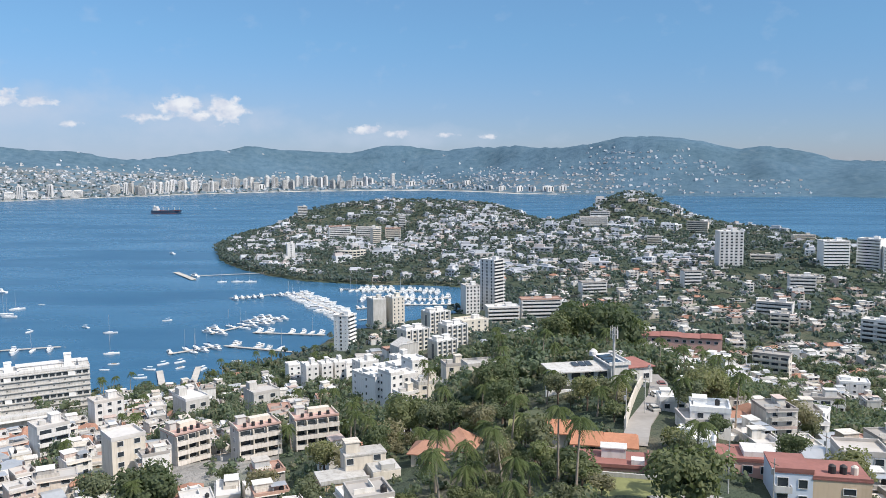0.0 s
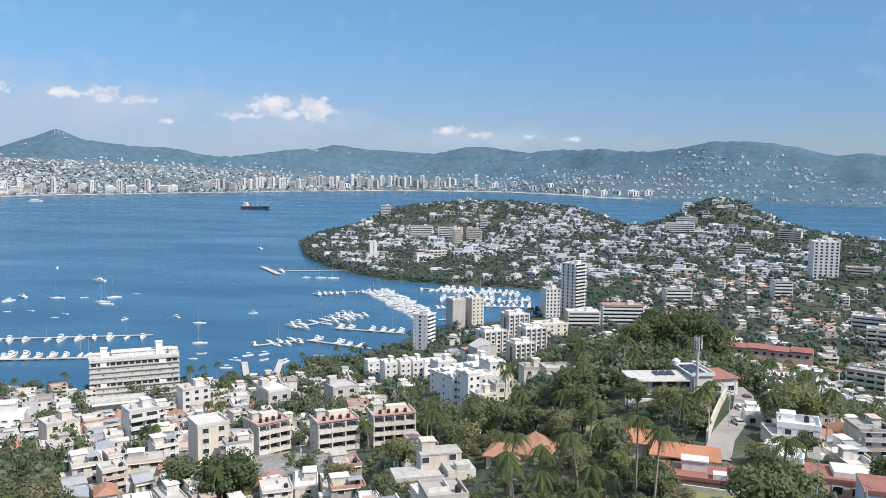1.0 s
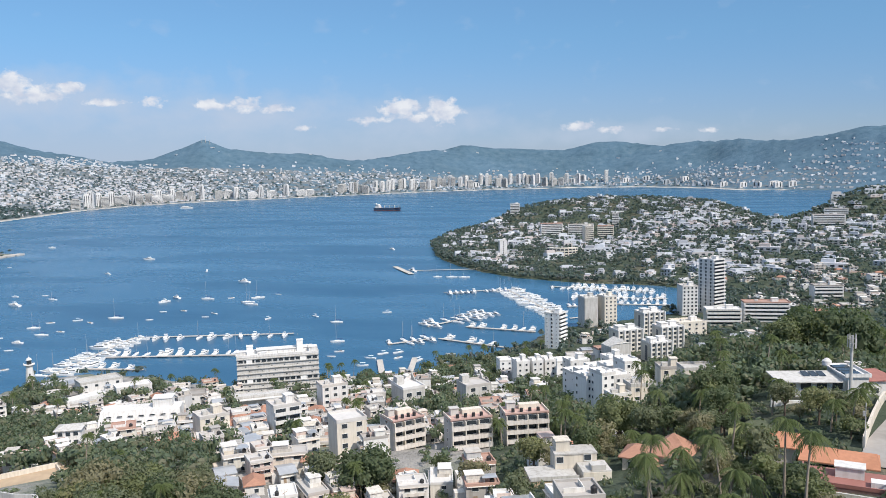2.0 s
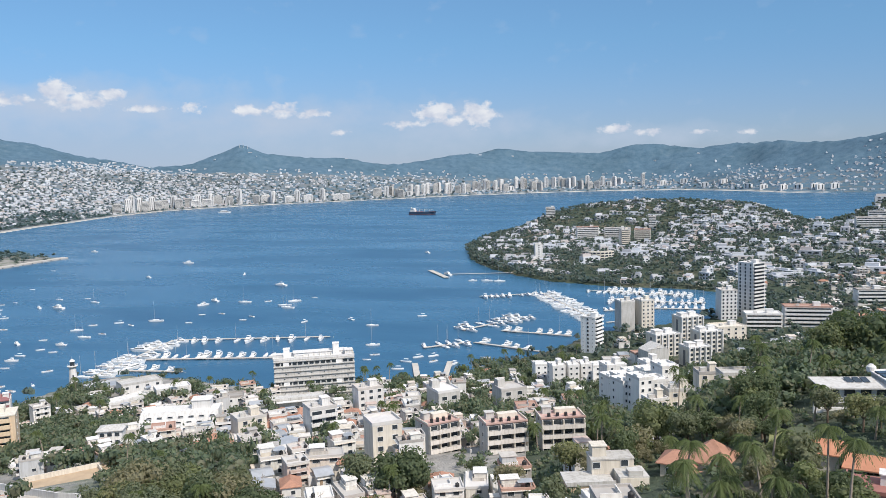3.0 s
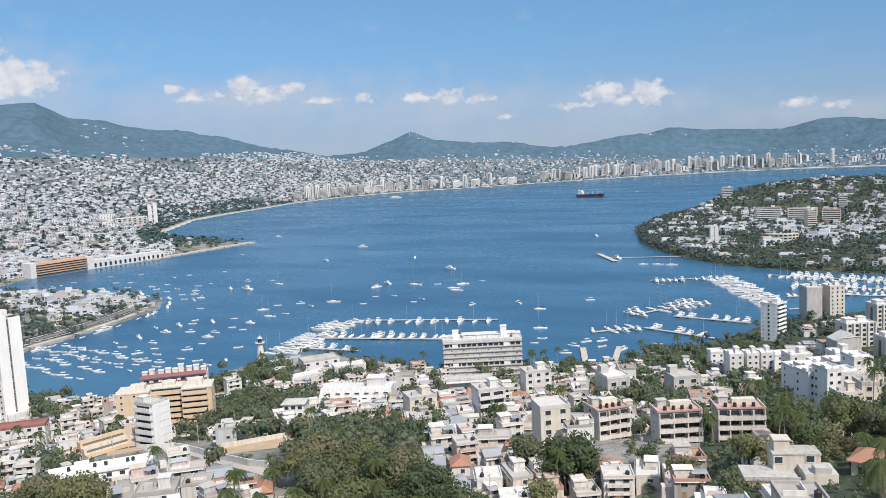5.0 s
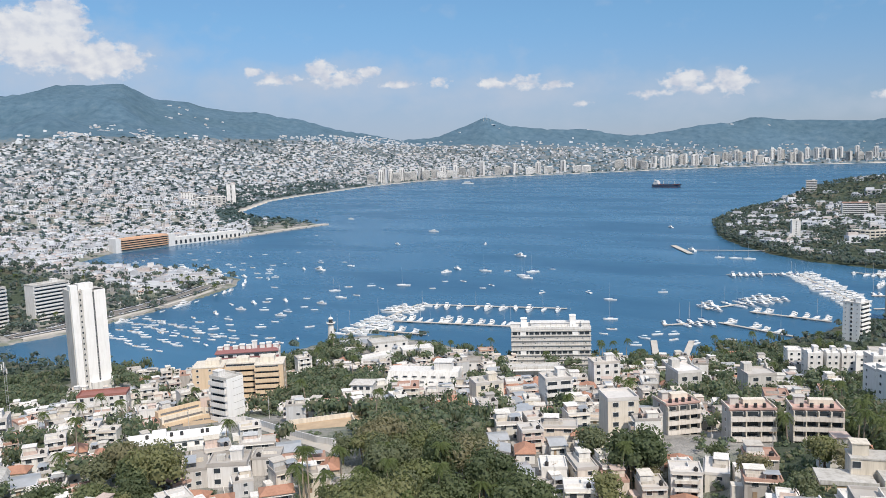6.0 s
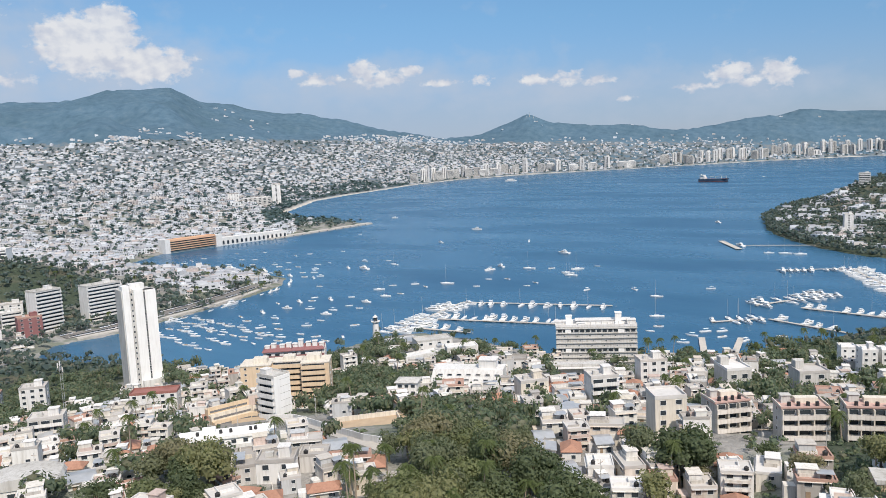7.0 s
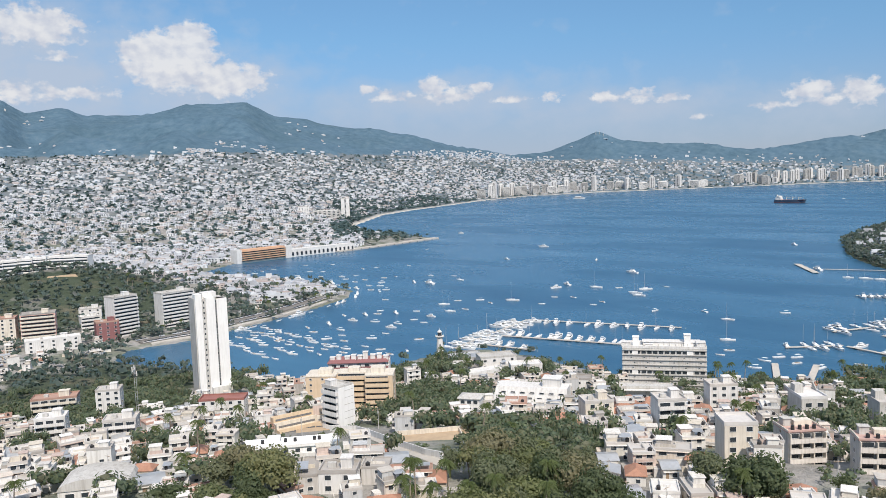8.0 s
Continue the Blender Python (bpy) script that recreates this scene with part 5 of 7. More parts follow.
    part("wall", Shape().box(0, 4, -4, 10, 8, 6.6), M_PINK, t)
    part("roof", Shape().box(0, 4, 2.6, 10.4, 8.4, .25).box(0, -.1, 2.85, 10.4, .25, .4), M_TILE_RED, t, "red flat roof")
    part("roof_room", Shape().box(2.4, 4.5, 2.85, 5.5, 5, .9), M_WHITE, t)
    for k in range(3):
        part("window", window_mesh(1.5, 1.3), None, t, at=(-3 + 3 * k, -.02, .6))
    # long row under red roofs, beyond the spur
    t = thing("row_building", "long low row under weathered brick-red roofs", "building", spot(-16.6, 440, -2, sink=-5.0))
    for k in (-14, 0, 14):
        CLAIMED.append((*(t.matrix_basis @ Vector((k, 4, 0))).xy, 9))
    part("wall", Shape().box(0, 5, -16, 42, 9, 19.5), M_PINK, t)
    for k in range(4):
        part("roof", Shape().gable(-15.6 + 10.4 * k, 5, 3.5 + .4 * (k % 2), 10.2, 10, 1.6, .2, .25), M_TILE_RED, t, "brick-red ridge roof")
    for k in range(10):
        part("window", window_mesh(1.8, 1.3), None, t, at=(-18 + 4 * k, .48, 1.0))
    # long white gallery house
    t = thing("row_building", "long white two-storey gallery building with a flat roof", "building", spot(53.8, 247, -3, sink=2.2))
    for k in (-10, 0, 10):
        CLAIMED.append((*(t.matrix_basis @ Vector((k, 4, 0))).xy, 7))
    part("wall", Shape().box(0, 4, -5, 29, 7, 11), M_BRIGHT, t)
    roof_deck(t, 29, 7.6, 6, M_BRIGHT, .6)
    for x in (-9, -2, 1, 7, 8.5):
        part("water_tank", Shape().tube(x, 4.5, 6.1, .5, .5, 1.1, 9), M_TANK, t, "black plastic water tank")
    part("roof_room", Shape().box(-5.5, 5, 6, 4, 3.5, 1.9), M_BRIGHT, t)
    for f in range(2):
        ledge(t, "balcony", 29, 1.5, f * 3 - .2, y=.5)
        for k in range(8):
            part("window", window_mesh(1.4, 1.2), None, t, at=(-12.4 + 3.55 * k, .48, f * 3 + .9))


def masts():
    t = thing("antenna_mast", "slim steel telephone mast with a ring of panel antennas", "antenna mast", spot(-12.1, 212, 0))
    CLAIMED.append((*t.matrix_basis.translation.xy, 2))
    pole = part("pole", Shape().tube(0, 0, -1, .45, .28, 17.5, 10), M_GREY, t)
    for k in range(9):
        a = 6.283 * k / 9
        part("antenna", Shape().box(1.0 * math.cos(a), 1.0 * math.sin(a), 13.6 + (k % 2) * 1.2, .28, .16, 2.1, turn=40 * k + 90), M_GREY, pole)
        part("arm", Shape().box(.5 * math.cos(a), .5 * math.sin(a), 14.6 + (k % 2) * 1.2, 1.0, .1, .1, turn=40 * k), M_GREY, pole)
    for k in range(6):
        a = 6.283 * k / 6
        part("branch", Shape().tube(0, 0, 16, .07, .03, 1.6, 5, dx=1.5 * math.cos(a), dy=1.5 * math.sin(a)), M_PALM, t)
    t = thing("lattice_mast", "tall thin grey lattice mast with small antennas", "antenna mast", spot(63.9, 380, 0))
    CLAIMED.append((*t.matrix_basis.translation.xy, 2))
    for k in range(3):
        a = 2.094 * k
        part("leg", Shape().tube(.55 * math.cos(a), .55 * math.sin(a), -1, .09, .07, 31, 5), M_MAST, t)
    for k in range(14):
        part("brace", Shape().box(0, -.27, 0, 1.0, .06, .06).box(.25, .2, 0, .06, .95, .06).box(-.25, .2, .9, .06, .95, .06), M_MAST, t, at=(0, 0, 1 + 2.1 * k))
    for k in range(4):
        part("antenna", Shape().box(.9 * math.cos(k * 1.57), .9 * math.sin(k * 1.57), 25 + k, .4, .3, 2.2), M_WHITE, t)
    for az, r, h in ((31.17, 4560, 30), (31.4, 4560, 22), (30.9, 4560, 18)):
        t = thing("hilltop_antenna", "thin lattice antenna on the distant hilltop", "antenna mast", spot(az, r, 0))
        part("pole", Shape().tube(0, 0, -3, 1.5, .5, h + 3, 6), M_GREY, t)
        part("platform", Shape().tube(0, 0, h * .7, 1.6, 1.6, .8, 8), M_GREY, t)


waterfront_hotel()
white_tower()
yellow_hotel()
lighthouse()
point_buildings()
striped_flats()
white_cubes()
towers()
quay()
villas()
masts()


def town_blocks():
    """Larger blocks that stand out of the town."""
    rows = ((69.24, 372, 12, 9, 4, "balconies", M_WHITE, None, "white four-storey block with open galleries"), (68.9, 455, 22, 10, 4, "balconies", M_GREY, M_CREAM, "brownish grey balcony block at the edge of the trees"),
            (65.65, 440, 12, 9, 5, "windows", M_WHITE, None, "narrow white five-storey block"), (65.1, 347, 13, 9, 3, "balconies", M_GREY, M_WHITE, "grey block with white balcony bands"),
            (23.06, 358, 12, 9, 4, "windows", M_WHITE, None, "white four-storey block with a flat roof"), (21.98, 229, 9, 9, 4, "windows", M_CREAM, None, "cream block with tall white window strips"),
            (8.2, 433, 15, 9, 4, "balconies", M_WHITE, None, "white beach block with loggias"), (50.69, 207, 10, 8, 2, "windows", M_WHITE, None, "white house under a sloping grey roof"),
            (-24.5, 230, 10, 8, 2, "windows", M_CREAM, None, "cream house with a flat roof among trees"), (-25.85, 348, 15, 9, 3, "balconies", M_WHITE, None, "white three-storey block among trees"),
            (-18.6, 171, 9.4, 8, 1, "windows", M_WHITE, None, "low white house with a wide terrace roof"),
            (31.5, 300, 11, 9, 3, "windows", M_CREAM, None, "cream three-storey block in the town"), (26.5, 285, 10, 9, 4, "balconies", M_WHITE, None, "white town block with narrow balconies"), (-28.4, 172, 9, 8, 2, "windows", M_WHITE, None, "white house with a roof terrace"))
    for az, r, w, d, f, style, wall, trim, label in rows:
        building("town_block", label, az, r, w, d, f, 18 if az < 40 else -12, 2.9, wall, trim, bays=max(2, int(w / 4)), side=1, style=style, roof=M_ROOF, top=w > 9.6, radius=.5 * w)
    # white terrace-roofed houses stepping down beside the lane
    for az, r, w, d, f, fh, turn in ((-17.3, 342, 9, 8, 2, 2.8, 8), (-17.8, 266, 13, 7, 2, 2.6, 6), (-18.8, 370, 10, 9, 3, 2.9, -16), (-20.4, 332, 7, 7, 3, 2.6, 10), (-19.1, 222, 6.5, 7, 1, 3.2, 6), (-17.6, 226, 7, 7, 1, 3.0, 8), (-16.3, 190, 6.5, 5.5, 1, 2.9, 10),
                                     (-18.7, 173, 8, 7, 2, 2.6, 4), (-17.7, 150, 7, 5.5, 1, 2.9, -4), (-24.6, 254, 11, 8, 2, 2.9, -12), (-27.5, 446, 14, 9, 3, 3.0, 10), (-18.4, 242, 8, 7, 1, 3.0, 6)):
        t = building("house", "white house with a bright terrace roof beside the steep lane", az, r, w, d, f, turn, fh, M_WHITE, bays=max(2, int(w / 4)), side=1, win=(1.2, 1.1), roof=M_BRIGHT, top=False, radius=.5 * w, category="house", group="lane houses")
        h = f * fh
        part("roof_room", Shape().box(-w * .25, d * .66, h + .1, w * .34, d * .4, 1.5).box(-w * .25, d * .66, h + 1.6, w * .38, d * .46, .15), M_BRIGHT, t)
        part("water_tank", Shape().tube(w * .2, d * .6, h + .1, .5, .52, 1.0, 9).tube(w * .2, d * .6, h + 1.1, .52, .2, .3, 9), M_TANK, t, "black plastic water tank")
    t = building("town_block", "long white block under a flat brick-red roof", 58.4, 384, 21, 9, 3, -14, 3.0, M_WHITE, bays=5, side=1, roof=M_TILE_RED, top=False)
    # cream houses standing in the wood below the spur
    for az, r, w, d, f, turn, roof in ((1.0, 277, 9, 7, 2, 24, M_GREY), (2.5, 272, 7, 6, 2, 30, M_WHITE), (-3.0, 279, 13, 8, 1, 20, M_GREY), (-.9, 292, 8, 7, 2, 18, M_ROOF)):
        t = building("house", "cream house with a flat terrace roof among dense trees", az, r, w, d, f, turn, 3.0, M_CREAM, bays=2, side=1, win=(1.5, 1.2), roof=roof, top=f == 2, radius=7.5, category="house", group="houses in the wood")
        CLAIMED.append((*polar(r - 13, az), 7))
        part("terrace_wall", Shape().box(0, -3.2, -5, w + 2, .3, 5.9), M_CREAM, t)
    # two angular buildings with slanting beams
    for az, r, w, d, h in ((17.4, 334, 10, 13, 15), (12.7, 347, 12, 11, 14)):
        t = thing("angular_building", "pale grey angular building with a steep sloping wing", "building", spot(az, r, 24))
        CLAIMED.append((*(t.matrix_basis @ Vector((0, d / 2, 0))).xy, 8))
        part("wall", Shape().box(0, d / 2, -6, w, d, h + 2), M_PALEGREY, t)
        part("stair_core", Shape().box(-w * .3, d * .7, -6, 3.4, 4, h + 5.5), M_PALEGREY, t)
        s = Shape()
        s.v = [(w * .46, -.8, -2), (w / 2 + .1, -.8, -2), (w / 2 + .1, d, -2), (w * .46, d, -2), (w * .46, -.8, h - 10), (w / 2 + .1, -.8, h - 10), (w / 2 + .1, d, h - .8), (w * .46, d, h - .8)]
        s.f, s.s = [(0, 1, 5, 4), (1, 2, 6, 5), (2, 3, 7, 6), (3, 0, 4, 7), (4, 5, 6, 7), (3, 2, 1, 0)], [0] * 6
        part("sloping_wing", s, M_GREY, t, "grey stone fin with a steep sloping top")
        for f in range(4):
            for k in range(2):
                part("window", window_mesh(2.2, 1.6), None, t, at=((k - .5) * w * .45, -.02, f * 3 - 1.5))
        roof_deck(t, w, d, h - 4, M_ROOF)
    # hall with a barrel roof
    t = thing("hall", "low hall under a pale barrel roof", "building", spot(67.0, 228, -14))
    CLAIMED.append((*(t.matrix_basis @ Vector((0, 6, 0))).xy, 10))
    part("wall", Shape().box(0, 6, -5, 18, 12, 7.6), M_WHITE, t)
    s, n = Shape(), 8
    for k in range(n + 1):
        a = math.pi * k / n
        for y in (-.3, 12.3):
            s.v.append((-9.3 * math.cos(a), y, 2.6 + 3.0 * math.sin(a)))
    s.f = [(2 * k, 2 * k + 1, 2 * k + 3, 2 * k + 2) for k in range(n)] + [tuple(range(0, 2 * n + 2, 2)), tuple(reversed(range(1, 2 * n + 2, 2)))]
    s.s = [0] * len(s.f)
    part("roof", s, M_PALEGREY, t, "pale grey barrel roof")
    for k in range(4):
        part("window", window_mesh(2.2, 1.2), None, t, at=(-6 + 4 * k, -.02, .6))
    # hip-roofed house among the trees
    t = thing("house", "two-storey white house with a shallow hip roof and terrace", "house", spot(40.9, 335, -14))
    CLAIMED.append((*(t.matrix_basis @ Vector((0, 4, 0))).xy, 9))
    part("wall", Shape().box(0, 5, -5, 9, 8, 11).box(-5, 2, -5, 5, 7, 7.6).box(2, -2.5, -5, 9, 5, 5.6), M_WHITE, t)
    part("roof", Shape().gable(0, 5, 6, 9, 8, 1.2, .7, .25, hip=3.4), M_PALEGREY, t)
    for f in range(2):
        for k in range(3):
            part("window", window_mesh(1.7, 1.4), None, t, at=(-2.8 + 2.8 * k, .98, f * 3 + .9))
    # white arches beside a block on the wooded side
    t = building("town_block", "cream three-storey block with white roof arches", -22.4, 440, 18, 9, 4, -10, 3.0, M_CREAM, bays=4, side=1, style="balconies", top=False)
    for k in (-1, 1):
        s, n = Shape(), 12
        for j in range(n + 1):
            a = math.pi * j / n
            for q, y in ((2.6, 3.0), (2.6, 3.5), (2.0, 3.5), (2.0, 3.0)):
                s.v.append((-4 + k * 2.4 - q * math.cos(a), y, 12.6 + q * 1.15 * math.sin(a)))
        for j in range(n):
            for q in range(4):
                s.f.append((4 * j + q, 4 * j + (q + 1) % 4, 4 * j + 4 + (q + 1) % 4, 4 * j + 4 + q))
        s.s = [0] * len(s.f)
        part("arch", s, M_WHITE, t, "white roof arch")


town_blocks()
LANE = [(-14.6, 262), (-15.2, 236), (-15.2, 208), (-14.7, 190), (-13.9, 170), (-13.6, 152)]
LOWER_LANE = [(-15.2, 122), (-18.0, 128), (-20.5, 126), (-22.5, 120)]
QUAY_ROAD = [(63.5, 668), (60.6, 682), (57.8, 712), (55.2, 742), (52.6, 788), (51.0, 826)]
HOTEL_LANE = [(50.6, 300), (48.7, 292), (46.3, 254), (43.8, 228), (42.2, 219)]
for lane, width in ((LANE, 6), (QUAY_ROAD, 9), (HOTEL_LANE, 5.5)):
    for (a, d), (b, e) in zip(lane[:-1], lane[1:]):
        for k in range(5):
            claim(a + (b - a) * k / 5, d + (e - d) * k / 5, width)
claim(-7.0, 184, 9)
for a, d, rad in ((-13.4, 125, 8), (-24, 119, 9), (-26.6, 121, 9), (-21.2, 127, 7), (-22.4, 118, 7), (-28.5, 126, 8), (-19.5, 127, 4)):
    claim(a, d, rad)
claim(43.4, 264, 12)
for a, d, rad in ((50.5, 300, 8), (52.5, 300, 8), (55, 300, 7), (47, 300, 7), (45, 270, 9), (48.5, 284, 7), (51, 268, 6), (47, 270, 5), (53, 285, 9), (49.5, 268, 6), (53, 268, 6), (55, 285, 8), (51, 285, 7), (54, 255, 5), (46, 255, 5), (29.5, 400, 8), (26, 400, 8), (24, 404, 7), (32, 398, 7), (25, 386, 6), (29, 384, 6), (27, 388, 6), (46.3, 243, 5), (44, 218, 5), (48.5, 272, 6), (54, 232, 7), (51, 234, 6), (57, 234, 6), (52.2, 292, 7), (43.4, 248, 7), (67.8, 836, 13), (17.7, 230, 6), (13.2, 222, 7), (9.3, 230, 7), (0, 690, 26), (-2.2, 680, 20), (2.4, 672, 24), (-4.2, 692, 16), (4.2, 690, 14), (1.5, 640, 14), (-1, 640, 14)):
    OPEN.append((*polar(d, a), rad))
# open ground before the villas, along the lanes and gardens
for a, d, rad in ((13.2, 226, 9), (9.3, 230, 9), (13.2, 212, 6), (9.4, 216, 6), (-8.4, 214, 8), (-11.5, 210, 7), (-10, 196, 6), (-6.5, 174, 7), (-8.3, 176, 6), (-10.2, 138, 6), (-8.8, 146, 5), (.2, 160, 8), (.2, 150, 6), (-8, 204, 7), (-9.4, 209, 8), (-10.8, 204, 6), (-7, 172, 8), (-7, 163, 6), (-11, 142, 7), (3.9, 292, 9), (2.3, 292, 8), (3.2, 280, 8), (.0, 500, 12), (1.8, 522, 10), (-16.3, 176, 6), (-18.7, 160, 6), (-13, 150, 6), (-12, 134, 7), (-.6, 172, 8), (-.6, 160, 7), (-2, 150, 8), (1, 150, 7), (0, 138, 7), (-3, 138, 6), (-13.8, 140, 6), (5.6, 150, 7), (7.2, 156, 6), (-24, 128, 8), (-26, 127, 8), (-27, 134, 8), (-22.5, 132, 6), (-20.6, 140, 7), (-13.4, 226, 6),
                  (3.8, 318, 8), (3.8, 305, 8), (-14.0, 127, 8), (-14.2, 118, 6), (-16.8, 420, 12), (50, 300, 8), (27.9, 400, 10), (26, 425, 9), (28, 428, 9), (24.8, 422, 7), (36.6, 345, 9)):
    OPEN.append((*polar(d, a), rad))

# ---------------------------------------------------------------- towers of the far beach


def beach_tower(w, d, h, ribs, mat):
    t = thing("beach_tower", "pale high-rise hotel tower on the far beach", "tower", group="far beach towers")
    part("wall", Shape().box(0, 0, -4, w, d, h + 4), mat, t)
    for k in range(ribs):
        if ribs > 5:
            part("window_band", Shape().box(0, -d / 2 - .2, 0, w * .9, .6, h / ribs * .26), M_GLASS, t, at=(0, 0, h * (k + .35) / ribs))
        else:
            part("window_band", Shape().box(0, -d / 2 - .2, 0, w / ribs * .26, .6, h * .93), M_GLASS, t, at=((k - (ribs - 1) / 2) * w / ribs, 0, 1))
    part("roof_storey", Shape().box(w * .1, 0, h, w * .5, d * .5, 4).box(-w * .25, 0, h, w * .2, d * .3, 2.5), mat, t)
    return t


BEACH = [beach_tower(22, 16, 50, 3, M_WHITE), beach_tower(30, 16, 36, 8, M_PALEGREY), beach_tower(18, 16, 62, 3, M_WHITE), beach_tower(42, 18, 28, 6, M_WHITE), beach_tower(24, 18, 44, 4, M_GREY), beach_tower(34, 14, 20, 2, M_WHITE)]


def far_beach():
    rnd = np.random.default_rng(77)
    fa, fr = np.array([a for a, _ in FAR])[::-1], np.array([d for _, d in FAR])[::-1]
    rows = []
    for a0, a1, count, lean in ((3.2, 3.7, 1, 2), (5, 14, 24, 0), (14, 22.5, 22, 0), (24, 31, 9, 3), (31.5, 39.5, 19, 1), (-9, -4, 6, 5), (-4, 3, 5, 5)):
        for k in range(count):
            rows.append((a0 + (a1 - a0) * (k + rnd.uniform(.1, .9)) / count, lean))
    for a, lean in rows:
        kind = lean if (lean in (2, 5) or rnd.random() < .3) else int(rnd.choice([0, 1, 2, 4, 5, 3], p=[.3, .2, .12, .2, .1, .08]))
        r = float(np.interp(a, fa, fr)) + 60 + rnd.uniform(0, 70)
        put(BEACH[kind], spot(a, r, rnd.uniform(-35, 35)))
    building("tower_block", "white twin-lift office tower in the far town", 49.1, 2130, 22, 18, 16, 0, 3.2, M_WHITE, bays=3, side=0, style="slots")
    building("building", "wide pale market hall with a flat roof", 50.4, 2080, 70, 30, 4, 10, 4.0, M_GREY, bays=6, side=0, win=(6, 2.0))
    building("building", "white block at the head of the far beach", 52.0, 2010, 26, 16, 7, 0, 3.2, M_WHITE, bays=4, side=0)


far_beach()

# ---------------------------------------------------------------- houses of the hillside
def rails(parent, w, d, z, y, label=""):
    """A balcony: slab and solid parapet, in front of y."""
    s = Shape().box(0, y - d / 2, z, w, d, .18).box(0, y - d + .07, z + .18, w, .12, .85)
    for x in (-w / 2 + .06, w / 2 - .06):
        s.box(x, y - d / 2 + .05, z + .18, .12, d - .1, .85)
    return part("balcony", s, M_WALL, parent, label)


def flat_roof(parent, w, d, z, mat=None):
    return part("roof", tray(w, d, z, .55), mat or M_ROOF, parent)


def tank(parent, x, y, z):
    s = Shape().tube(x, y, z, .55, .58, 1.0, 10).tube(x, y, z + 1.0, .58, .22, .3, 10).tube(x, y, z + 1.3, .22, .2, .1, 8)
    part("water_tank", s, M_TANK, parent, "black plastic water tank")


def house(kind, seed):
    labels = {"box": "two-storey flat-roofed rendered town house", "low": "single-storey house with a flat concrete roof", "tall": "three-storey house with balconies and flat roof",
              "step": "stepped house with roof terraces and parapets", "tile": "small house with a terracotta tiled roof", "tin": "plain house under a rusty tin roof", "block": "four-storey rendered apartment block with balconies",
              "wide": "long two-storey building with a row of windows", "court": "low house round a walled yard"}
    rnd = random.Random(seed)
    t = thing("house", labels[kind], "house", group="town houses")
    w, d, h = {"box": (6.2, 6.5, 5.4), "low": (7, 6.5, 2.8), "tall": (6.2, 6.5, 8.2), "step": (7.5, 7, 5.4), "tile": (7, 5.8, 2.9), "tin": (5.8, 7, 3.1), "block": (8.5, 8, 10.8), "wide": (11, 6, 5.4), "court": (8, 5, 2.8)}[kind]
    w, d = w * rnd.uniform(.88, 1.14), d * rnd.uniform(.9, 1.12)
    body = Shape().box(0, 0, -3.5, w, d, h + 3.5)
    upper = []
    if kind == "step" or (kind in ("box", "wide") and seed % 2):
        upper.append((-w * .2, d * .15, h, w * rnd.uniform(.35, .6), d * .55, 2.3))
    if kind == "low" and seed % 2:
        upper.append((w * .22, d * .2, h, w * .36, d * .45, 2.2))
    if kind in ("tall", "block") and seed % 2 == 0:
        upper.append((w * .22, d * .2, h, 2.4, 2.8, 2.0))
    upper.append((-w / 2 - 1.1, rnd.uniform(-1, 1), -3.5, 2.4, d * rnd.uniform(.45, .8), 3.5 + min(h, 2.6) * rnd.uniform(.8, 1)))
    for u in upper:
        body.box(*u)
    if len(upper) > 1:
        u = upper[0]
        body.box(u[0], u[1], u[2] + u[5], u[3] + .5, u[4] + .5, .18)
    # a sunshade across the front and low walls on the roof
    top = max(1, round(h / 2.7)) - 1
    part("sunshade", Shape().box(0, -d / 2 - .3, top * 2.7 + 2.3, w * .96, .62, .13), M_WALL, t)
    if kind not in ("tile", "tin"):
        low = Shape()
        plan = [(-w * .42, -d * .2), (w * .1, -d * .2), (w * .1, d * .34), (w * .1 - .18, d * .34), (w * .1 - .18, -d * .2 + .18), (-w * .42, -d * .2 + .18)]
        low.v = [(x, y, h + k) for k in (0, .95 + .2 * (seed % 3)) for x, y in plan]
        low.f = [(k, (k + 1) % 6, (k + 1) % 6 + 6, k + 6) for k in range(6)] + [tuple(range(6, 12))]
        low.s = [0] * len(low.f)
        part("roof_wall", low, M_WALL, t)
    part("wall", body, M_WALL, t)
    if kind == "tile":
        part("roof", Shape().gable(0, 0, h, w, d, 1.7, .5, .2, hip=1.8), M_TILE, t, "terracotta tiled roof")
    elif kind == "tin":
        part("roof", Shape().gable(0, 0, h, w, d, .8, .5, .12), M_TIN, t, "tin sheet roof")
    else:
        flat_roof(t, w, d, h)
    if kind in ("low", "step", "court", "wide") and (seed // 2) % 2:
        part("lean_to", Shape().box(w * .22, -d * .2, h + 1.9, w * .45, d * .5, .08).box(w * .05, -d * .4, h, .1, .1, 1.9).box(w * .4, -d * .4, h, .1, .1, 1.9), M_TIN, t, "tin awning on thin posts")
    if kind in ("box", "tall", "low", "step", "block"):
        tank(t, w * .3, -d * .28, h + .1)
    if kind in ("court", "tile", "box"):
        part("yard_wall", Shape().box(0, -d / 2 - 2.6, -3.5, w + 2, .25, 5.2).box(w / 2 + .9, -d / 2 - 1.3, -3.5, .25, 2.8, 5.2), M_WALL, t)
    floors = max(1, round(h / 2.7))
    per = 3 if w > 10 else 2
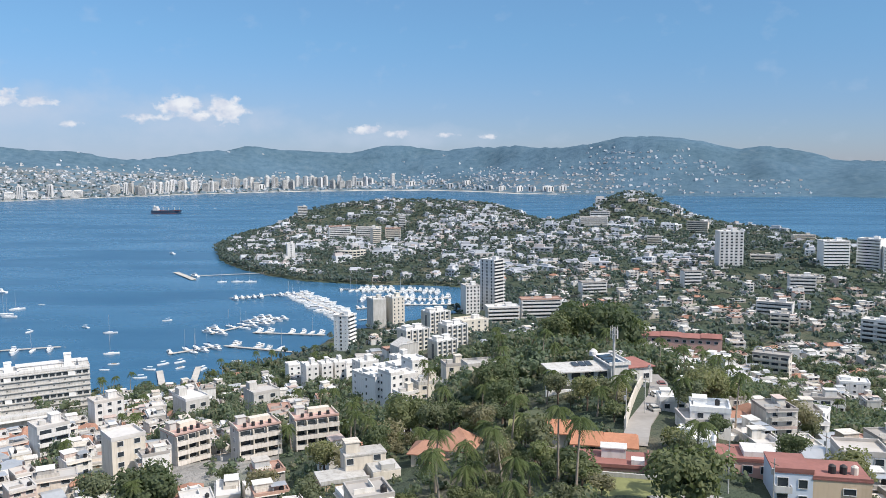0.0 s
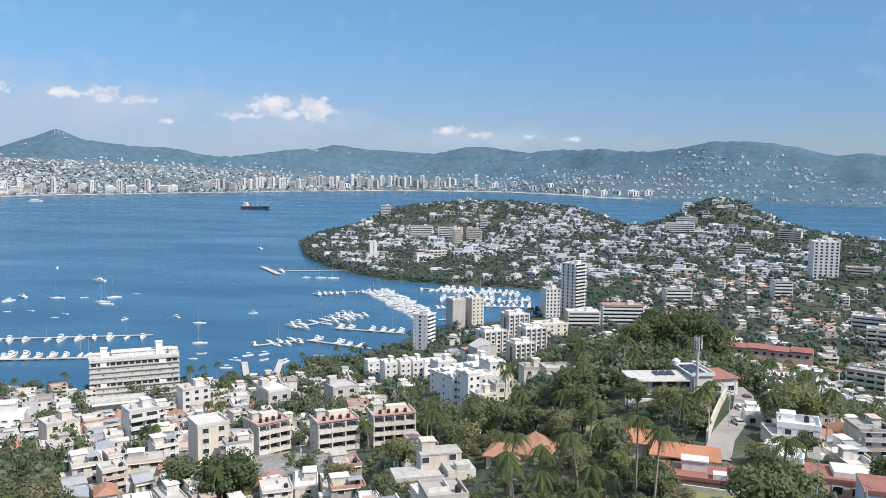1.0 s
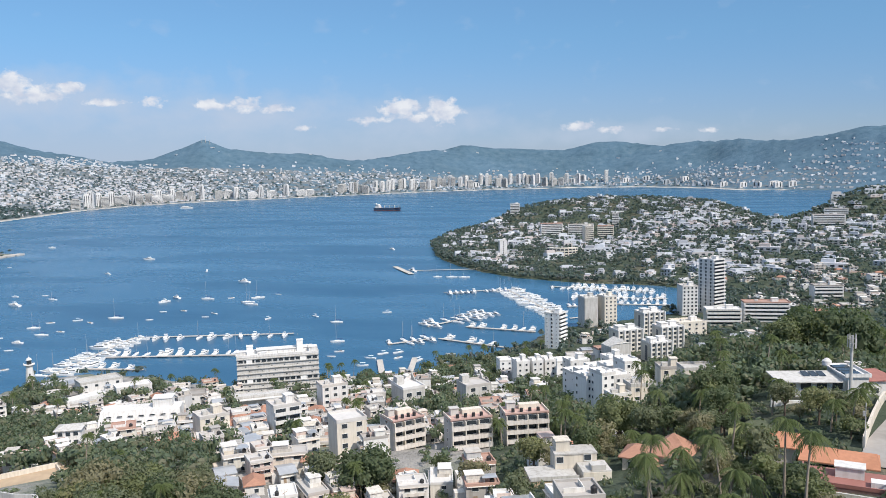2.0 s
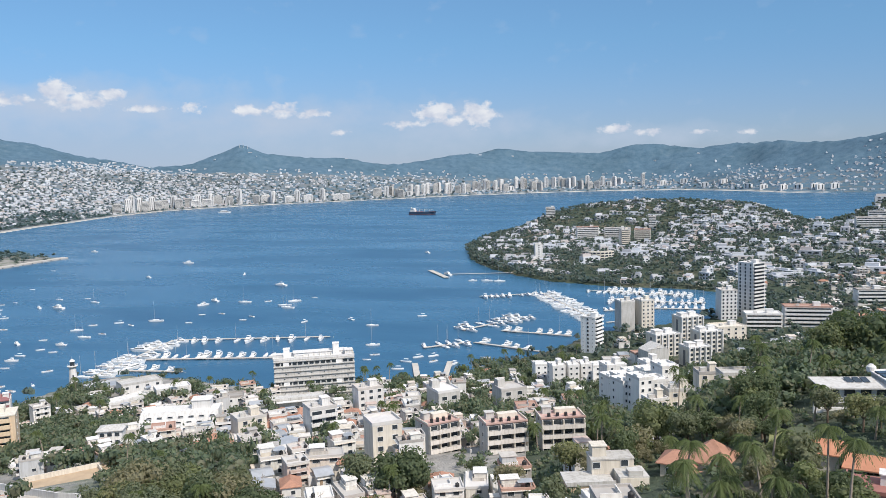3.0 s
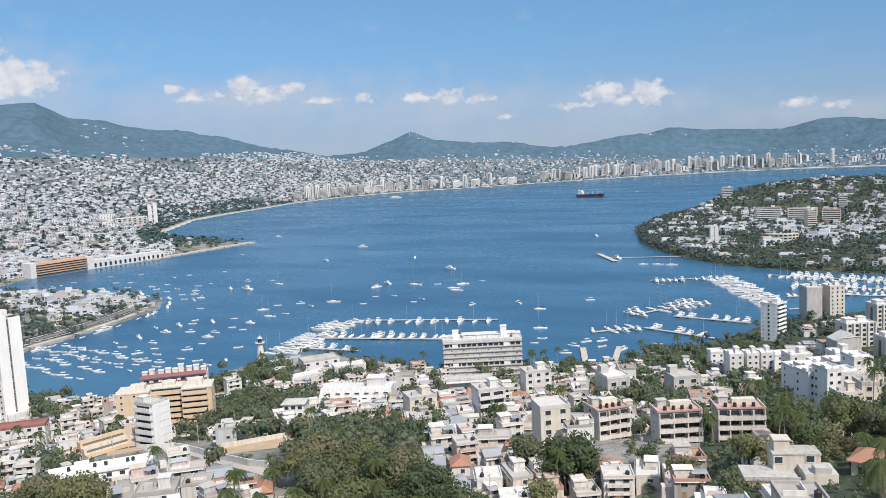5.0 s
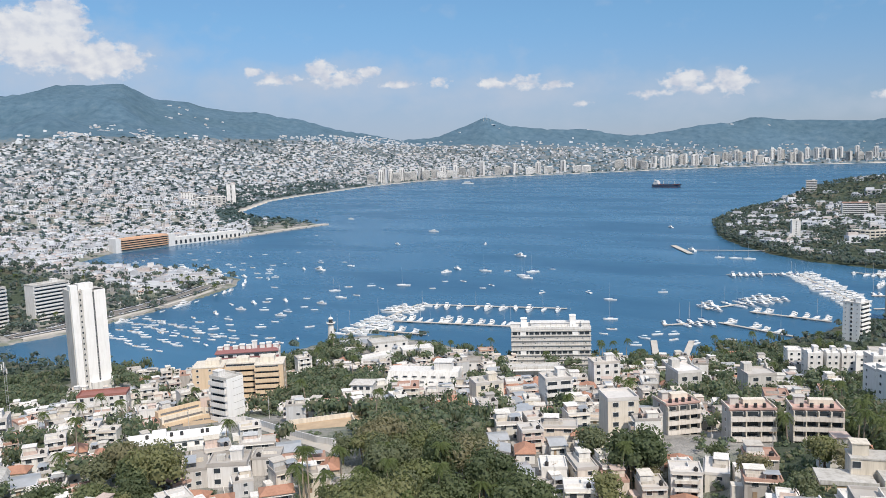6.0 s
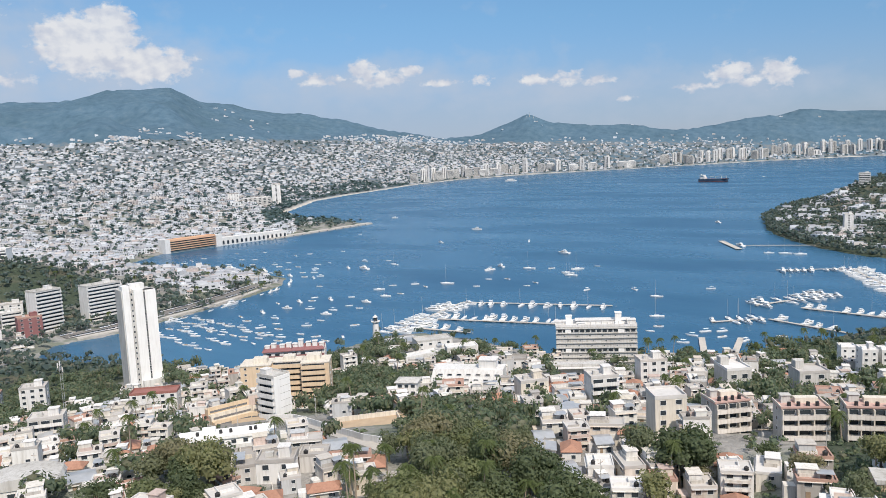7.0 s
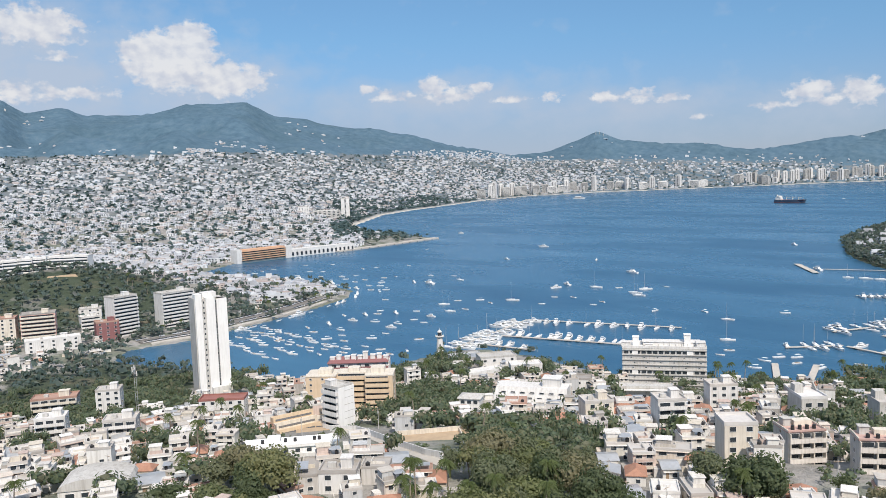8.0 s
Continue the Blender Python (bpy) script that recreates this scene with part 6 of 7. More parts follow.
    for f in range(floors):
        z = f * 2.7 + .9
        for k in range(per):
            x = (k - (per - 1) / 2) * w / (per + .2)
            if f == 0 and k == 0:
                part("door", Shape().box(x, -d / 2 - .03, 0, .95, .1, 2.05), M_WOOD, t)
            else:
                part("window", window_mesh(1.5 if kind != "wide" else 1.9, 1.25), None, t, at=(x, -d / 2 - .02, z))
        if f < 2:
            part("window", window_mesh(1.2, 1.1), None, t, at=(w / 2 + .02, d * .1, z), turn=90)
        if kind in ("tall", "block") and f:
            rails(t, w * .8, 1.1, f * 2.7 - .2, -d / 2)
    return t


KINDS = ["box", "low", "tall", "step", "tile", "tin", "block", "wide", "court"]
HOUSES = {k: [house(k, 7 * i), house(k, 7 * i + 37)] for i, k in enumerate(KINDS)}
SHARES = [.17, .21, .09, .12, .14, .12, .03, .05, .07]
RND = np.random.default_rng(5)

# groves that stay free of houses: bearing, distance, half widths
GROVES = [(37, 225, 70, 24), (44.3, 375, 60, 30), (66, 510, 85, 75), (6, 270, 36, 24), (-3, 245, 50, 22), (-9, 330, 60, 45), (-19, 300, 45, 30), (-18, 190, 30, 7), (-27, 330, 60, 35), (1, 400, 40, 40), (-6, 138, 22, 12),
          (-15.5, 140, 10, 5), (15, 330, 30, 14), (20, 205, 16, 6), (57, 200, 25, 8), (9, 500, 50, 40), (67, 790, 110, 150), (64, 560, 80, 60), (25, 400, 14, 12), (44, 470, 30, 25)]


def grove(x, y):
    r, az = np.hypot(x, y), np.degrees(np.arctan2(-x, y))
    g = np.zeros(len(x))
    for a, d, lr, la in GROVES:
        g = np.maximum(g, np.exp(-((r - d) / lr) ** 2 - (np.radians(az - a) * d / la) ** 2))
    return g


def town_near():
    x, y, sd = jitter(-33, 78, 128, 470, 8.3, 3, skew=.35, wobble=.22)
    az, r = np.degrees(np.arctan2(-x, y)), np.hypot(x, y)
    dense = np.interp(az, [-33, -15, -14, -2, 8, 14, 22, 78], [.62, .62, .25, .2, .3, .60, .68, .68])
    keep = (grove(x, y) < .42) & free(x, y, 3.6) & (RND.random(len(x)) < dense) & (sd > 14)
    x, y, r = x[keep], y[keep], r[keep]
    order = np.argsort(r)
    x, y = x[order], y[order]
    CLAIMED.extend((a, b, 3.5) for a, b in zip(x, y))
    kinds = RND.choice(KINDS, len(x), p=SHARES)
    bearing_now, far_off = np.degrees(np.arctan2(-x, y)), np.hypot(x, y)
    kinds = np.where((bearing_now > 11) & (bearing_now < 25) & (far_off < 226) & (RND.random(len(x)) < .4), "tile", kinds)
    low = {"tall": "low", "block": "court", "step": "low", "wide": "court", "box": "tin"}
    right = np.degrees(np.arctan2(-x, y)) < -13
    kinds = [low.get(k, k) if q else k for k, q in zip(kinds, right)]
    z = ground(x, y)
    for k in range(min(102, len(x))):
        proto = HOUSES[kinds[k]][RND.integers(0, 2)]
        put(proto, pose(x[k], y[k], float(z[k]) - .1, 0, 0, 20 + 90 * RND.integers(0, 4) * (RND.random() < .35) + RND.normal(0, 7) + np.degrees(np.arctan2(-x[k], y[k])) * .6) @ Matrix.Diagonal((RND.uniform(.8, 1.12), RND.uniform(.82, 1.1), RND.uniform(.74, 1.0), 1) if proto.name in USED else (1, 1, 1, 1)))
    # one of each pattern that has found no place yet
    rest = list(range(min(102, len(x)), len(x)))
    for proto in (p for pair in HOUSES.values() for p in pair):
        if proto.name not in USED:
            j = next(i for i in rest if bearing_now[i] > 28)
            rest.remove(j)
            put_at(proto, x[j], y[j], 20)
    return x[rest], y[rest]


def town_shape(windows=True):
    """A plain house of unit size: walls, roof, upper room, window openings."""
    s = Shape().box(0, 0, -.5, 1, 1, 1.5, top=1)
    s.box(-.2, .12, 1.0, .5, .5, .42, top=1)
    if windows:
        for z in (.12, .56):
            for x in (-.3, 0, .3):
                s.quad([(x - .08, -.504, z), (x + .08, -.504, z), (x + .08, -.504, z + .24), (x - .08, -.504, z + .24)], 2)
            for y in (-.25, .2):
                s.quad([(.504, y - .1, z), (.504, y + .1, z), (.504, y + .1, z + .24), (.504, y - .1, z + .24)], 2)
    return s


def strew_houses(name, label, x, y, size, tall, windows, long=1.0, mats=(M_TOWN, M_TOWNROOF, M_GLASS)):
    k = len(x)
    rnd = np.random.default_rng(len(name) + k)
    az = np.arctan2(-x, y)
    turn = az * .7 + rnd.normal(0, .35, k) + (rnd.random(k) < (.5 if long == 1 else .2)) * -1.5708
    size = np.stack([size * rnd.uniform(.7, 1.45 * long, k), size * rnd.uniform(.7, 1.2, k), tall * rnd.choice([.55, .9, 1.0, 1.3, 1.8], k, p=[.3, .3, .2, .14, .06])], 1)
    me = strewn(name, town_shape(windows), x, y, ground(x, y), turn, size, mats)
    tagged(new(name, me), label, "houses", kind="stuff")


def joined(proto):
    """All parts of a house as one Shape, for rows of houses too many to tell apart."""
    s, order = Shape(), [M_WALL, M_ROOF, M_GLASS, M_FRAME, M_TILE, M_TIN, M_TANK, M_WOOD]
    for ob in proto.children:
        me, m, i = ob.data, ob.matrix_basis, len(s.v)
        s.v += [tuple(m @ v.co) for v in me.vertices]
        for p in me.polygons:
            s.f.append(tuple(i + k for k in p.vertices))
            s.s.append(order.index(me.materials[p.material_index]))
    return s


JOINED = [M_TOWN, M_TOWNROOF, M_GLASS, M_FRAME, M_TILE, M_TIN, M_TANK, M_WOOD]


def strew_joined(x, y, label, seed, grow=1.0):
    """Full houses of every kind, joined kind by kind."""
    rnd = np.random.default_rng(seed)
    kinds = rnd.choice(2 * len(KINDS), len(x), p=np.repeat(SHARES, 2) / 2)
    for k in range(2 * len(KINDS)):
        q, proto = kinds == k, HOUSES[KINDS[k // 2]][k % 2]
        if q.sum():
            turn = np.arctan2(-x[q], y[q]) * .7 + .3 + rnd.normal(0, .14, q.sum()) - 1.5708 * (rnd.random(q.sum()) < .3)
            size = np.stack([rnd.uniform(.8, 1.15, q.sum()), rnd.uniform(.8, 1.1, q.sum()), rnd.uniform(.7, 1.0, q.sum())], 1) * (grow, grow, 1.0)
            me = strewn("house_rows", joined(proto), x[q], y[q], ground(x[q], y[q]) - .1, turn, size, JOINED)
            tagged(new("house_rows", me), label, "houses", kind="stuff")


left_x, left_y = town_near()


HAZED_MATS = (M_TOWN_HAZED, M_TOWNROOF_HAZED, M_GLASS)


def town_mid():
    """The wooded peninsula and the quay side, houses among trees."""
    x, y, sd = jitter(-36, 17, 440, 1900, 15.0, 8, skew=.2)
    r, az = np.hypot(x, y), np.degrees(np.arctan2(-x, y))
    patch = ripple(x, y, 70, 2.0)
    # quarters of houses: bearing, distance, half widths along and across, share
    share = np.full(len(x), .19)
    for a, d, lr, la, q in ((4, 1270, 150, 95, .75), (-2, 1330, 170, 90, .75), (-6, 1180, 160, 80, .6), (-12, 1200, 200, 100, .5), (-3, 980, 120, 50, .5), (8, 1380, 90, 60, .5), (-8, 860, 130, 60, .45), (-15, 820, 160, 80, .42), (-20, 620, 110, 70, .45), (-10, 620, 90, 40, .5),
                        (-24, 760, 150, 90, .38), (-17, 1120, 120, 60, .4), (2, 1010, 60, 60, .35), (-27, 560, 90, 60, .5), (-5, 560, 60, 30, .5), (0, 1560, 60, 120, .2), (9.5, 1250, 120, 60, .5), (12.3, 1330, 100, 50, .35), (13.2, 1150, 60, 40, .3)):
        share = np.maximum(share, 1.25 * q * np.exp(-((r - d) / lr) ** 2 - (np.radians(az - a) * d / la) ** 2))
    keep = (RND.random(len(x)) < np.clip(share * (1.0 + .8 * patch), .03, .9)) & (sd > 16) & free(x, y, 8)
    hx, hy = x[keep], y[keep]
    near = np.hypot(hx, hy) < 900
    strew_joined(hx[near], hy[near], "pale houses among the trees of the wooded peninsula", 32, 1.4)
    strew_houses("peninsula_houses", "white and cream houses among trees on the peninsula", hx[~near], hy[~near], 10.5, 4.6, True, 1.8, HAZED_MATS)
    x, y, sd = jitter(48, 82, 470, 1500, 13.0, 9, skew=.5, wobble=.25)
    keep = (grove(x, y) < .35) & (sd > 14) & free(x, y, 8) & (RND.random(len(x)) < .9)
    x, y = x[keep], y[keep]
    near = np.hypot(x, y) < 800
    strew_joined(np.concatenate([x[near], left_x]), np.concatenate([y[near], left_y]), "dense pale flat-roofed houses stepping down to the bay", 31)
    strew_houses("quarter_houses", "dense white town houses behind the quay", x[~near], y[~near], 9.0, 4.0, True, 1.7, HAZED_MATS)


def town_far():
    x, y, sd = jitter(30, 82, 1480, 4600, 17.0, 12, skew=.4, wobble=.3)
    r, az, z = np.hypot(x, y), np.degrees(np.arctan2(-x, y)), ground(x, y, sd)
    el = np.degrees(np.arctan2(z - EYE, r))
    top = np.interp(az, [30, 34, 37, 40, 45, 55, 72], [.6, .5, .7, 1.0, 1.0, 1.5, 1.6])
    top = top + .55 * ripple(x, y, 330, 2.0) + .4 * ripple(x, y, 120, 6.0)
    keep = (RND.random(len(x)) < np.clip((top - el) / .9 + .2, .03 * (ripple(x, y, 260, 5.0) > .5), .66) * np.clip(1.0 + .4 * ripple(x, y, 160, 1.0), .3, 1)) & (sd > 45) & ((sd > 190) | (az < 39.5) | (az > 50) | (RND.random(len(x)) < .45))
    hx, hy = x[keep], y[keep]
    close = np.hypot(hx, hy) < 2300
    strew_houses("hillside_houses", "thousands of pale houses spread up the slopes behind the bay", hx[~close], hy[~close], 8.0, 3.6, False, 2.0, HAZED_MATS)
    strew_houses("valley_houses", "crowded white and grey houses on the flat behind the quay", hx[close], hy[close], 8.2, 4.0, True, 2.0, HAZED_MATS)
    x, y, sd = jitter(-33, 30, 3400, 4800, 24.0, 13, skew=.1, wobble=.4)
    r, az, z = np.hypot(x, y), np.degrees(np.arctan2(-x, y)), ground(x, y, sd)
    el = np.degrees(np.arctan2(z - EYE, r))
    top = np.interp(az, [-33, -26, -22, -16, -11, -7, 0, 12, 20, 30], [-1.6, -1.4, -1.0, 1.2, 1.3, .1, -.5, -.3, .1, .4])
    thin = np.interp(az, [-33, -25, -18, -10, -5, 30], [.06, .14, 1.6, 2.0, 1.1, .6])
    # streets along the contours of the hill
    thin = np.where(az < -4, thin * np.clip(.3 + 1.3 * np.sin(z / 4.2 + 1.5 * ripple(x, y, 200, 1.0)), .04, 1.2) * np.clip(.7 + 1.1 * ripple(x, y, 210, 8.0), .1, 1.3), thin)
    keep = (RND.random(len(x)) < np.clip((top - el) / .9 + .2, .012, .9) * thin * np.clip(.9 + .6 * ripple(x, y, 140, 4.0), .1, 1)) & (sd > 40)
    strew_houses("far_shore_houses", "small pale houses on the far shore and its hills", x[keep], y[keep], 7.6, 4.4, False, 1.7, HAZED_MATS)


town_mid()
town_far()

# ---------------------------------------------------------------- woods


def trees_near():
    x, y, sd = jitter(-34, 79, 98, 480, 7.0, 21, skew=.8)
    g, r, az = grove(x, y), np.hypot(x, y), np.degrees(np.arctan2(-x, y))
    chance = np.clip(g * 1.5, 0, .62) + np.interp(az, [-34, -15, 0, 12, 22, 79], [.36, .44, .46, .36, .34, .34])
    keep = (RND.random(len(x)) < chance) & free(x, y, 2.0) & (sd > 5)
    x, y, g, r = x[keep], y[keep], g[keep], r[keep]
    order = np.argsort(r)
    x, y, g = x[order], y[order], g[order]
    z, kinds = ground(x, y), RND.choice(5, len(x), p=[.26, .13, .27, .07, .27])
    near = min(len(x), 168)
    bearing_now = np.degrees(np.arctan2(-x, y))
    kinds = np.where((r[order] < 215) & (kinds % 2 == 1) & (bearing_now < 20), 2, kinds)
    kinds = np.where((bearing_now > 46) & (kinds == 3) & (r[order] < 300), 0, kinds)
    kinds = np.where((np.abs(bearing_now - 37) < 6) & (r[order] < 290), np.array([0, 1, 2, 3, 1])[kinds], kinds)
    front = (r[order] < 152) & (np.abs(bearing_now + 4) < 13)
    kinds = np.where(front, 4, kinds)
    for k in range(near):
        size = RND.uniform(.75, 1.25) * (.75 if front[k] else 1.0) if TREES[kinds[k]].name in USED else 1.0
        put(TREES[kinds[k]], pose(x[k], y[k], float(z[k]), 0, 0, RND.uniform(0, 360)) @ Matrix.Diagonal((size, size, size * RND.uniform(.85, 1.2) if size != 1.0 else 1.0, 1)))
    # small trees in the gardens of the villas
    for k, (a, d) in enumerate(((-11.3, 189), (-12.4, 184), (-12.2, 172), (-10.3, 185), (-9.1, 190), (-4.4, 188), (-3.0, 181), (-4.2, 168), (-5.0, 150), (-6.6, 146), (-7.8, 141), (-9.2, 133), (-7.0, 134), (-10.0, 127), (-11.4, 122), (-4.2, 139), (-2.2, 150), (-12.6, 196), (-8.2, 198), (-5.6, 160), (-16.4, 152))):
        size = RND.uniform(.7, 1.05)
        put(TREES[4 if k % 3 else 2], pose(*polar(d, a), float(ground([polar(d, a)[0]], [polar(d, a)[1]])[0]) - .2, 0, 0, RND.uniform(0, 360)) @ Matrix.Diagonal((size, size, size, 1)))
    # tall old trees behind the large villa
    for k, (a, d) in enumerate(((-8.2, 296), (-9.3, 305), (-10.3, 298), (-11.2, 308), (-12.1, 300), (-10.8, 318), (-13.0, 312))):
        size = RND.uniform(1.35, 1.7)
        put(TREES[(0, 1, 2)[k % 3]], pose(*polar(d, a), float(ground([polar(d, a)[0]], [polar(d, a)[1]])[0]) - .3, 0, 0, RND.uniform(0, 360)) @ Matrix.Diagonal((size, size, size * 1.15, 1)))
    return x[near:], y[near:]


def palms():
    spots = []
    for a0, a1, r0, r1, count in ((-18, 1, 105, 330, 36), (1, 12, 165, 330, 18), (-34, -18, 140, 420, 14), (20, 75, 170, 420, 52), (8, 24, 440, 545, 34), (30, 44, 400, 500, 14), (-14, 1, 112, 150, 10), (31, 46, 150, 200, 24), (50, 53, 780, 850, 12), (50.5, 64, 660, 850, 26)):
        for _ in range(count):
            spots.append(polar(math.sqrt(RND.uniform(r0 ** 2, r1 ** 2)), RND.uniform(a0, a1)))
    x, y = np.array(spots).T
    sd = shore_distance(x, y)
    keep = (sd > 3) & free(x, y, -1.0)
    for k, (a, d) in enumerate(((-7.4, 201), (-9.7, 193), (-3.5, 195), (-5.9, 160), (-3.5, 150), (-16.2, 127), (-1.5, 140), (-11.0, 178), (-12.2, 179), (-8.6, 250), (-8.0, 245), (-2.4, 128), (.6, 133), (-6.2, 122), (-10.4, 246), (-12.9, 203))):
        put_at(PALMS[(0, 2)[k % 2]], *polar(d, a), k * 47)
    for px, py in zip(x[keep], y[keep]):
        put_at(PALMS[RND.integers(0, 4)], px, py, RND.uniform(0, 360))


def woods():
    rest = []
    for seed, (a0, a1, r0, r1, step) in enumerate(((-36, 17, 430, 1950, 10.8), (17, 82, 440, 1500, 10.2))):
        x, y, sd = jitter(a0, a1, r0, r1, step, 40 + seed, skew=.6, rim=1.0)
        g = grove(x, y)
        base = .97 if seed == 0 else .22
        keep = (RND.random(len(x)) < np.maximum(base * np.where((np.hypot(x, y) < 1000) & (seed == 0), .86, 1.0), np.clip(g * 2.0, 0, .95))) & free(x, y, 1.0)
        rest.append((x[keep], y[keep]))
    x, y, sd = jitter(-6, 17, 690, 1600, 6.5, 44, rim=.5)
    rest.append((x[sd < 13], y[sd < 13]))
    rest.append((wood_x, wood_y))
    # trees along the quay road
    for (a, d), (b, e) in zip(QUAY_ROAD[:-1], QUAY_ROAD[1:]):
        u = RND.random(11)
        w = np.radians(a + (b - a) * u + .15)
        rest.append((-(d + (e - d) * u + 9) * np.sin(w), (d + (e - d) * u + 9) * np.cos(w)))
    x, y = np.concatenate([a for a, _ in rest]), np.concatenate([b for _, b in rest])
    pick = RND.integers(0, 3, len(x))
    tall = np.where((np.degrees(np.arctan2(-x, y)) < 17) & (np.hypot(x, y) > 430) & (np.hypot(x, y) < 1000), .92, 1.0)
    close = np.hypot(x, y) < 520
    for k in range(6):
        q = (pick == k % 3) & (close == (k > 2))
        me = strewn("woodland", crown(60 + k, 9.6, 6.2, 2, 6, 1.5, .5, 4) if k < 3 else crown(60 + k, 8.6, 6.0, 5, 27, .60, .5, 4), x[q], y[q], ground(x[q], y[q]) - .5, RND.uniform(0, 6.28, q.sum()), np.stack([RND.uniform(.7, 1.45, q.sum())] * 2 + [RND.uniform(.8, 1.6, q.sum())], 1) * tall[q][:, None], [M_LEAFFAR_HAZED if k < 3 else M_LEAFGROVE])
        tagged(new("woodland", me), "dense green trees between the houses", "trees", kind="stuff")
    # low growth under the trees and along the walls of the hillside
    x, y, sd = jitter(-34, 79, 84, 440, 6.2, 60, skew=.1)
    g, az = grove(x, y), np.degrees(np.arctan2(-x, y))
    keep = (RND.random(len(x)) < np.clip(g * .9, 0, .6) + np.interp(az, [-34, -15, 12, 22, 79], [.34, .85, .62, .14, .12])) & free(x, y, .3, True) & (sd > 3)
    x, y = x[keep], y[keep]
    me = strewn("undergrowth", crown(80, 4.2, 2.8, 3, 17, .40, -.3, 4), x, y, ground(x, y) - .2, RND.uniform(0, 6.28, len(x)), np.stack([RND.uniform(.6, 1.5, len(x))] * 2 + [RND.uniform(.5, 1.4, len(x))], 1), [M_LEAFGROVE])
    tagged(new("undergrowth", me), "low green bushes and undergrowth on the slope", "bushes", kind="stuff")
    # scattered trees of the far town and the wooded slopes behind it
    x, y, sd = jitter(30, 82, 1450, 4650, 27.0, 50, skew=.3)
    x2, y2, sd2 = jitter(-4, 30, 3380, 4850, 36.0, 51, skew=.3)
    x, y, sd = np.concatenate([x, x2]), np.concatenate([y, y2]), np.concatenate([sd, sd2])
    crest = np.interp(np.degrees(np.arctan2(-x, y)), [-33, -22, -16, -11, -7, 0, 12, 20, 30, 36, 45, 55, 72], [-1.5, -1.4, -1.2, -1.2, -1.2, -1.1, -.9, -.5, -.1, .2, .9, 1.5, 1.6])
    keep = (sd > 20) & (RND.random(len(x)) < .9) & (np.degrees(np.arctan2(ground(x, y, sd) - EYE, np.hypot(x, y))) < crest)
    x3, y3, sd3 = jitter(39.5, 50, 1480, 3100, 15.0, 52)
    belt = (sd3 > 22) & (sd3 < 190) & (ripple(x3, y3, 60, 3.0) > -.15)
    x, y = np.concatenate([x[keep], x3[belt]]), np.concatenate([y[keep], y3[belt]])
    me = strewn("far_woodland", crown(70, 15.0, 6.5, 1, 6, 2.4, .3, 4), x, y, ground(x, y) - 1.0, RND.uniform(0, 6.28, len(x)), np.stack([RND.uniform(1.2, 2.6, len(x))] * 2 + [RND.uniform(.8, 1.6, len(x))], 1), [M_LEAFHILL_HAZED])
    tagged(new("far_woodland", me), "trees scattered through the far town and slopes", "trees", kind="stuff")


wood_x, wood_y = trees_near()
palms()
woods()

# ---------------------------------------------------------------- boats and docks


def hull(long, wide, deep, flare=.8, slot=0, sheer=.35):
    """A boat hull, bow towards +x, waterline at z = 0."""
    s, n = Shape(), 7
    for k in range(n):
        u = k / (n - 1)
        x, half = (u - .5) * long, wide / 2 * (1 if u < .5 else max(.02, 1 - ((u - .5) / .5) ** 2.2))
        up = deep * (1 + sheer * max(0, u - .4) * 1.6)
        s.v += [(x, -half, up), (x - .06 * long * (u > .9), -half * flare, -.25), (x - .06 * long * (u > .9), half * flare, -.25), (x, half, up)]
    for k in range(n - 1):
        a, b = 4 * k, 4 * k + 4
        s.f += [(a, a + 1, b + 1, b), (a + 1, a + 2, b + 2, b + 1), (a + 2, a + 3, b + 3, b + 2), (a + 3, a, b, b + 3)]
    s.f += [(3, 2, 1, 0), (4 * n - 4, 4 * n - 3, 4 * n - 2, 4 * n - 1)]
    s.s = [slot] * len(s.f)
    return s


def yacht(long, label):
    t = thing("motor_yacht", label, "yacht", group="moored yachts")
    w = long * .27
    part("hull", hull(long, w, long * .10), M_HULL, t)
    part("cabin", Shape().box(-.02 * long, 0, long * .10, long * .50, w * .72, long * .075, taper=.86), M_HULL, t)
    part("cabin_window", Shape().box(-.02 * long, 0, long * .125, long * .475, w * .705, long * .03, taper=.95), M_GLASS, t)
    part("flybridge", Shape().box(-.06 * long, 0, long * .175, long * .30, w * .62, long * .045, taper=.9).box(-.08 * long, 0, long * .27, long * .2, w * .6, .1).box(-.16 * long, -w * .26, long * .21, .25, .15, long * .07).box(-.16 * long, w * .26, long * .21, .25, .15, long * .07), M_HULL, t)
    return t


def launch(long, canopy):
    t = thing("launch", "small white open launch at anchor" if not canopy else "small white launch with a canvas awning at anchor", "boat", group="anchored launches")
    part("hull", hull(long, long * .28, long * .085), M_HULL, t)
    part("cockpit", Shape().box(-.05 * long, 0, long * .06, long * .5, long * .2, .3, taper=.9), M_WOOD if not canopy else M_HULL, t)
    if canopy:
        part("awning", Shape().box(-.08 * long, 0, long * .085 + 1.5, long * .4, long * .24, .08), M_HULL if long > 8.3 else M_CANVAS, t)
    return t


def sailing_boat(long):
    t = thing("sailing_boat", "white sailing boat with bare mast at anchor", "sailing boat", group="sailing boats")
    part("hull", hull(long, long * .26, long * .085), M_HULL, t)
    part("cabin", Shape().box(0, 0, long * .09, long * .38, long * .15, .6, taper=.85), M_HULL, t)
    mast = part("mast", Shape().tube(.06 * long, 0, long * .09, .13, .09, long * 1.25, 6), M_MAST, t)
    part("boom", Shape().box(-.16 * long, 0, long * .09 + 1.5, long * .42, .3, .35), M_CANVAS, mast, "boom with furled blue sail")
    return t


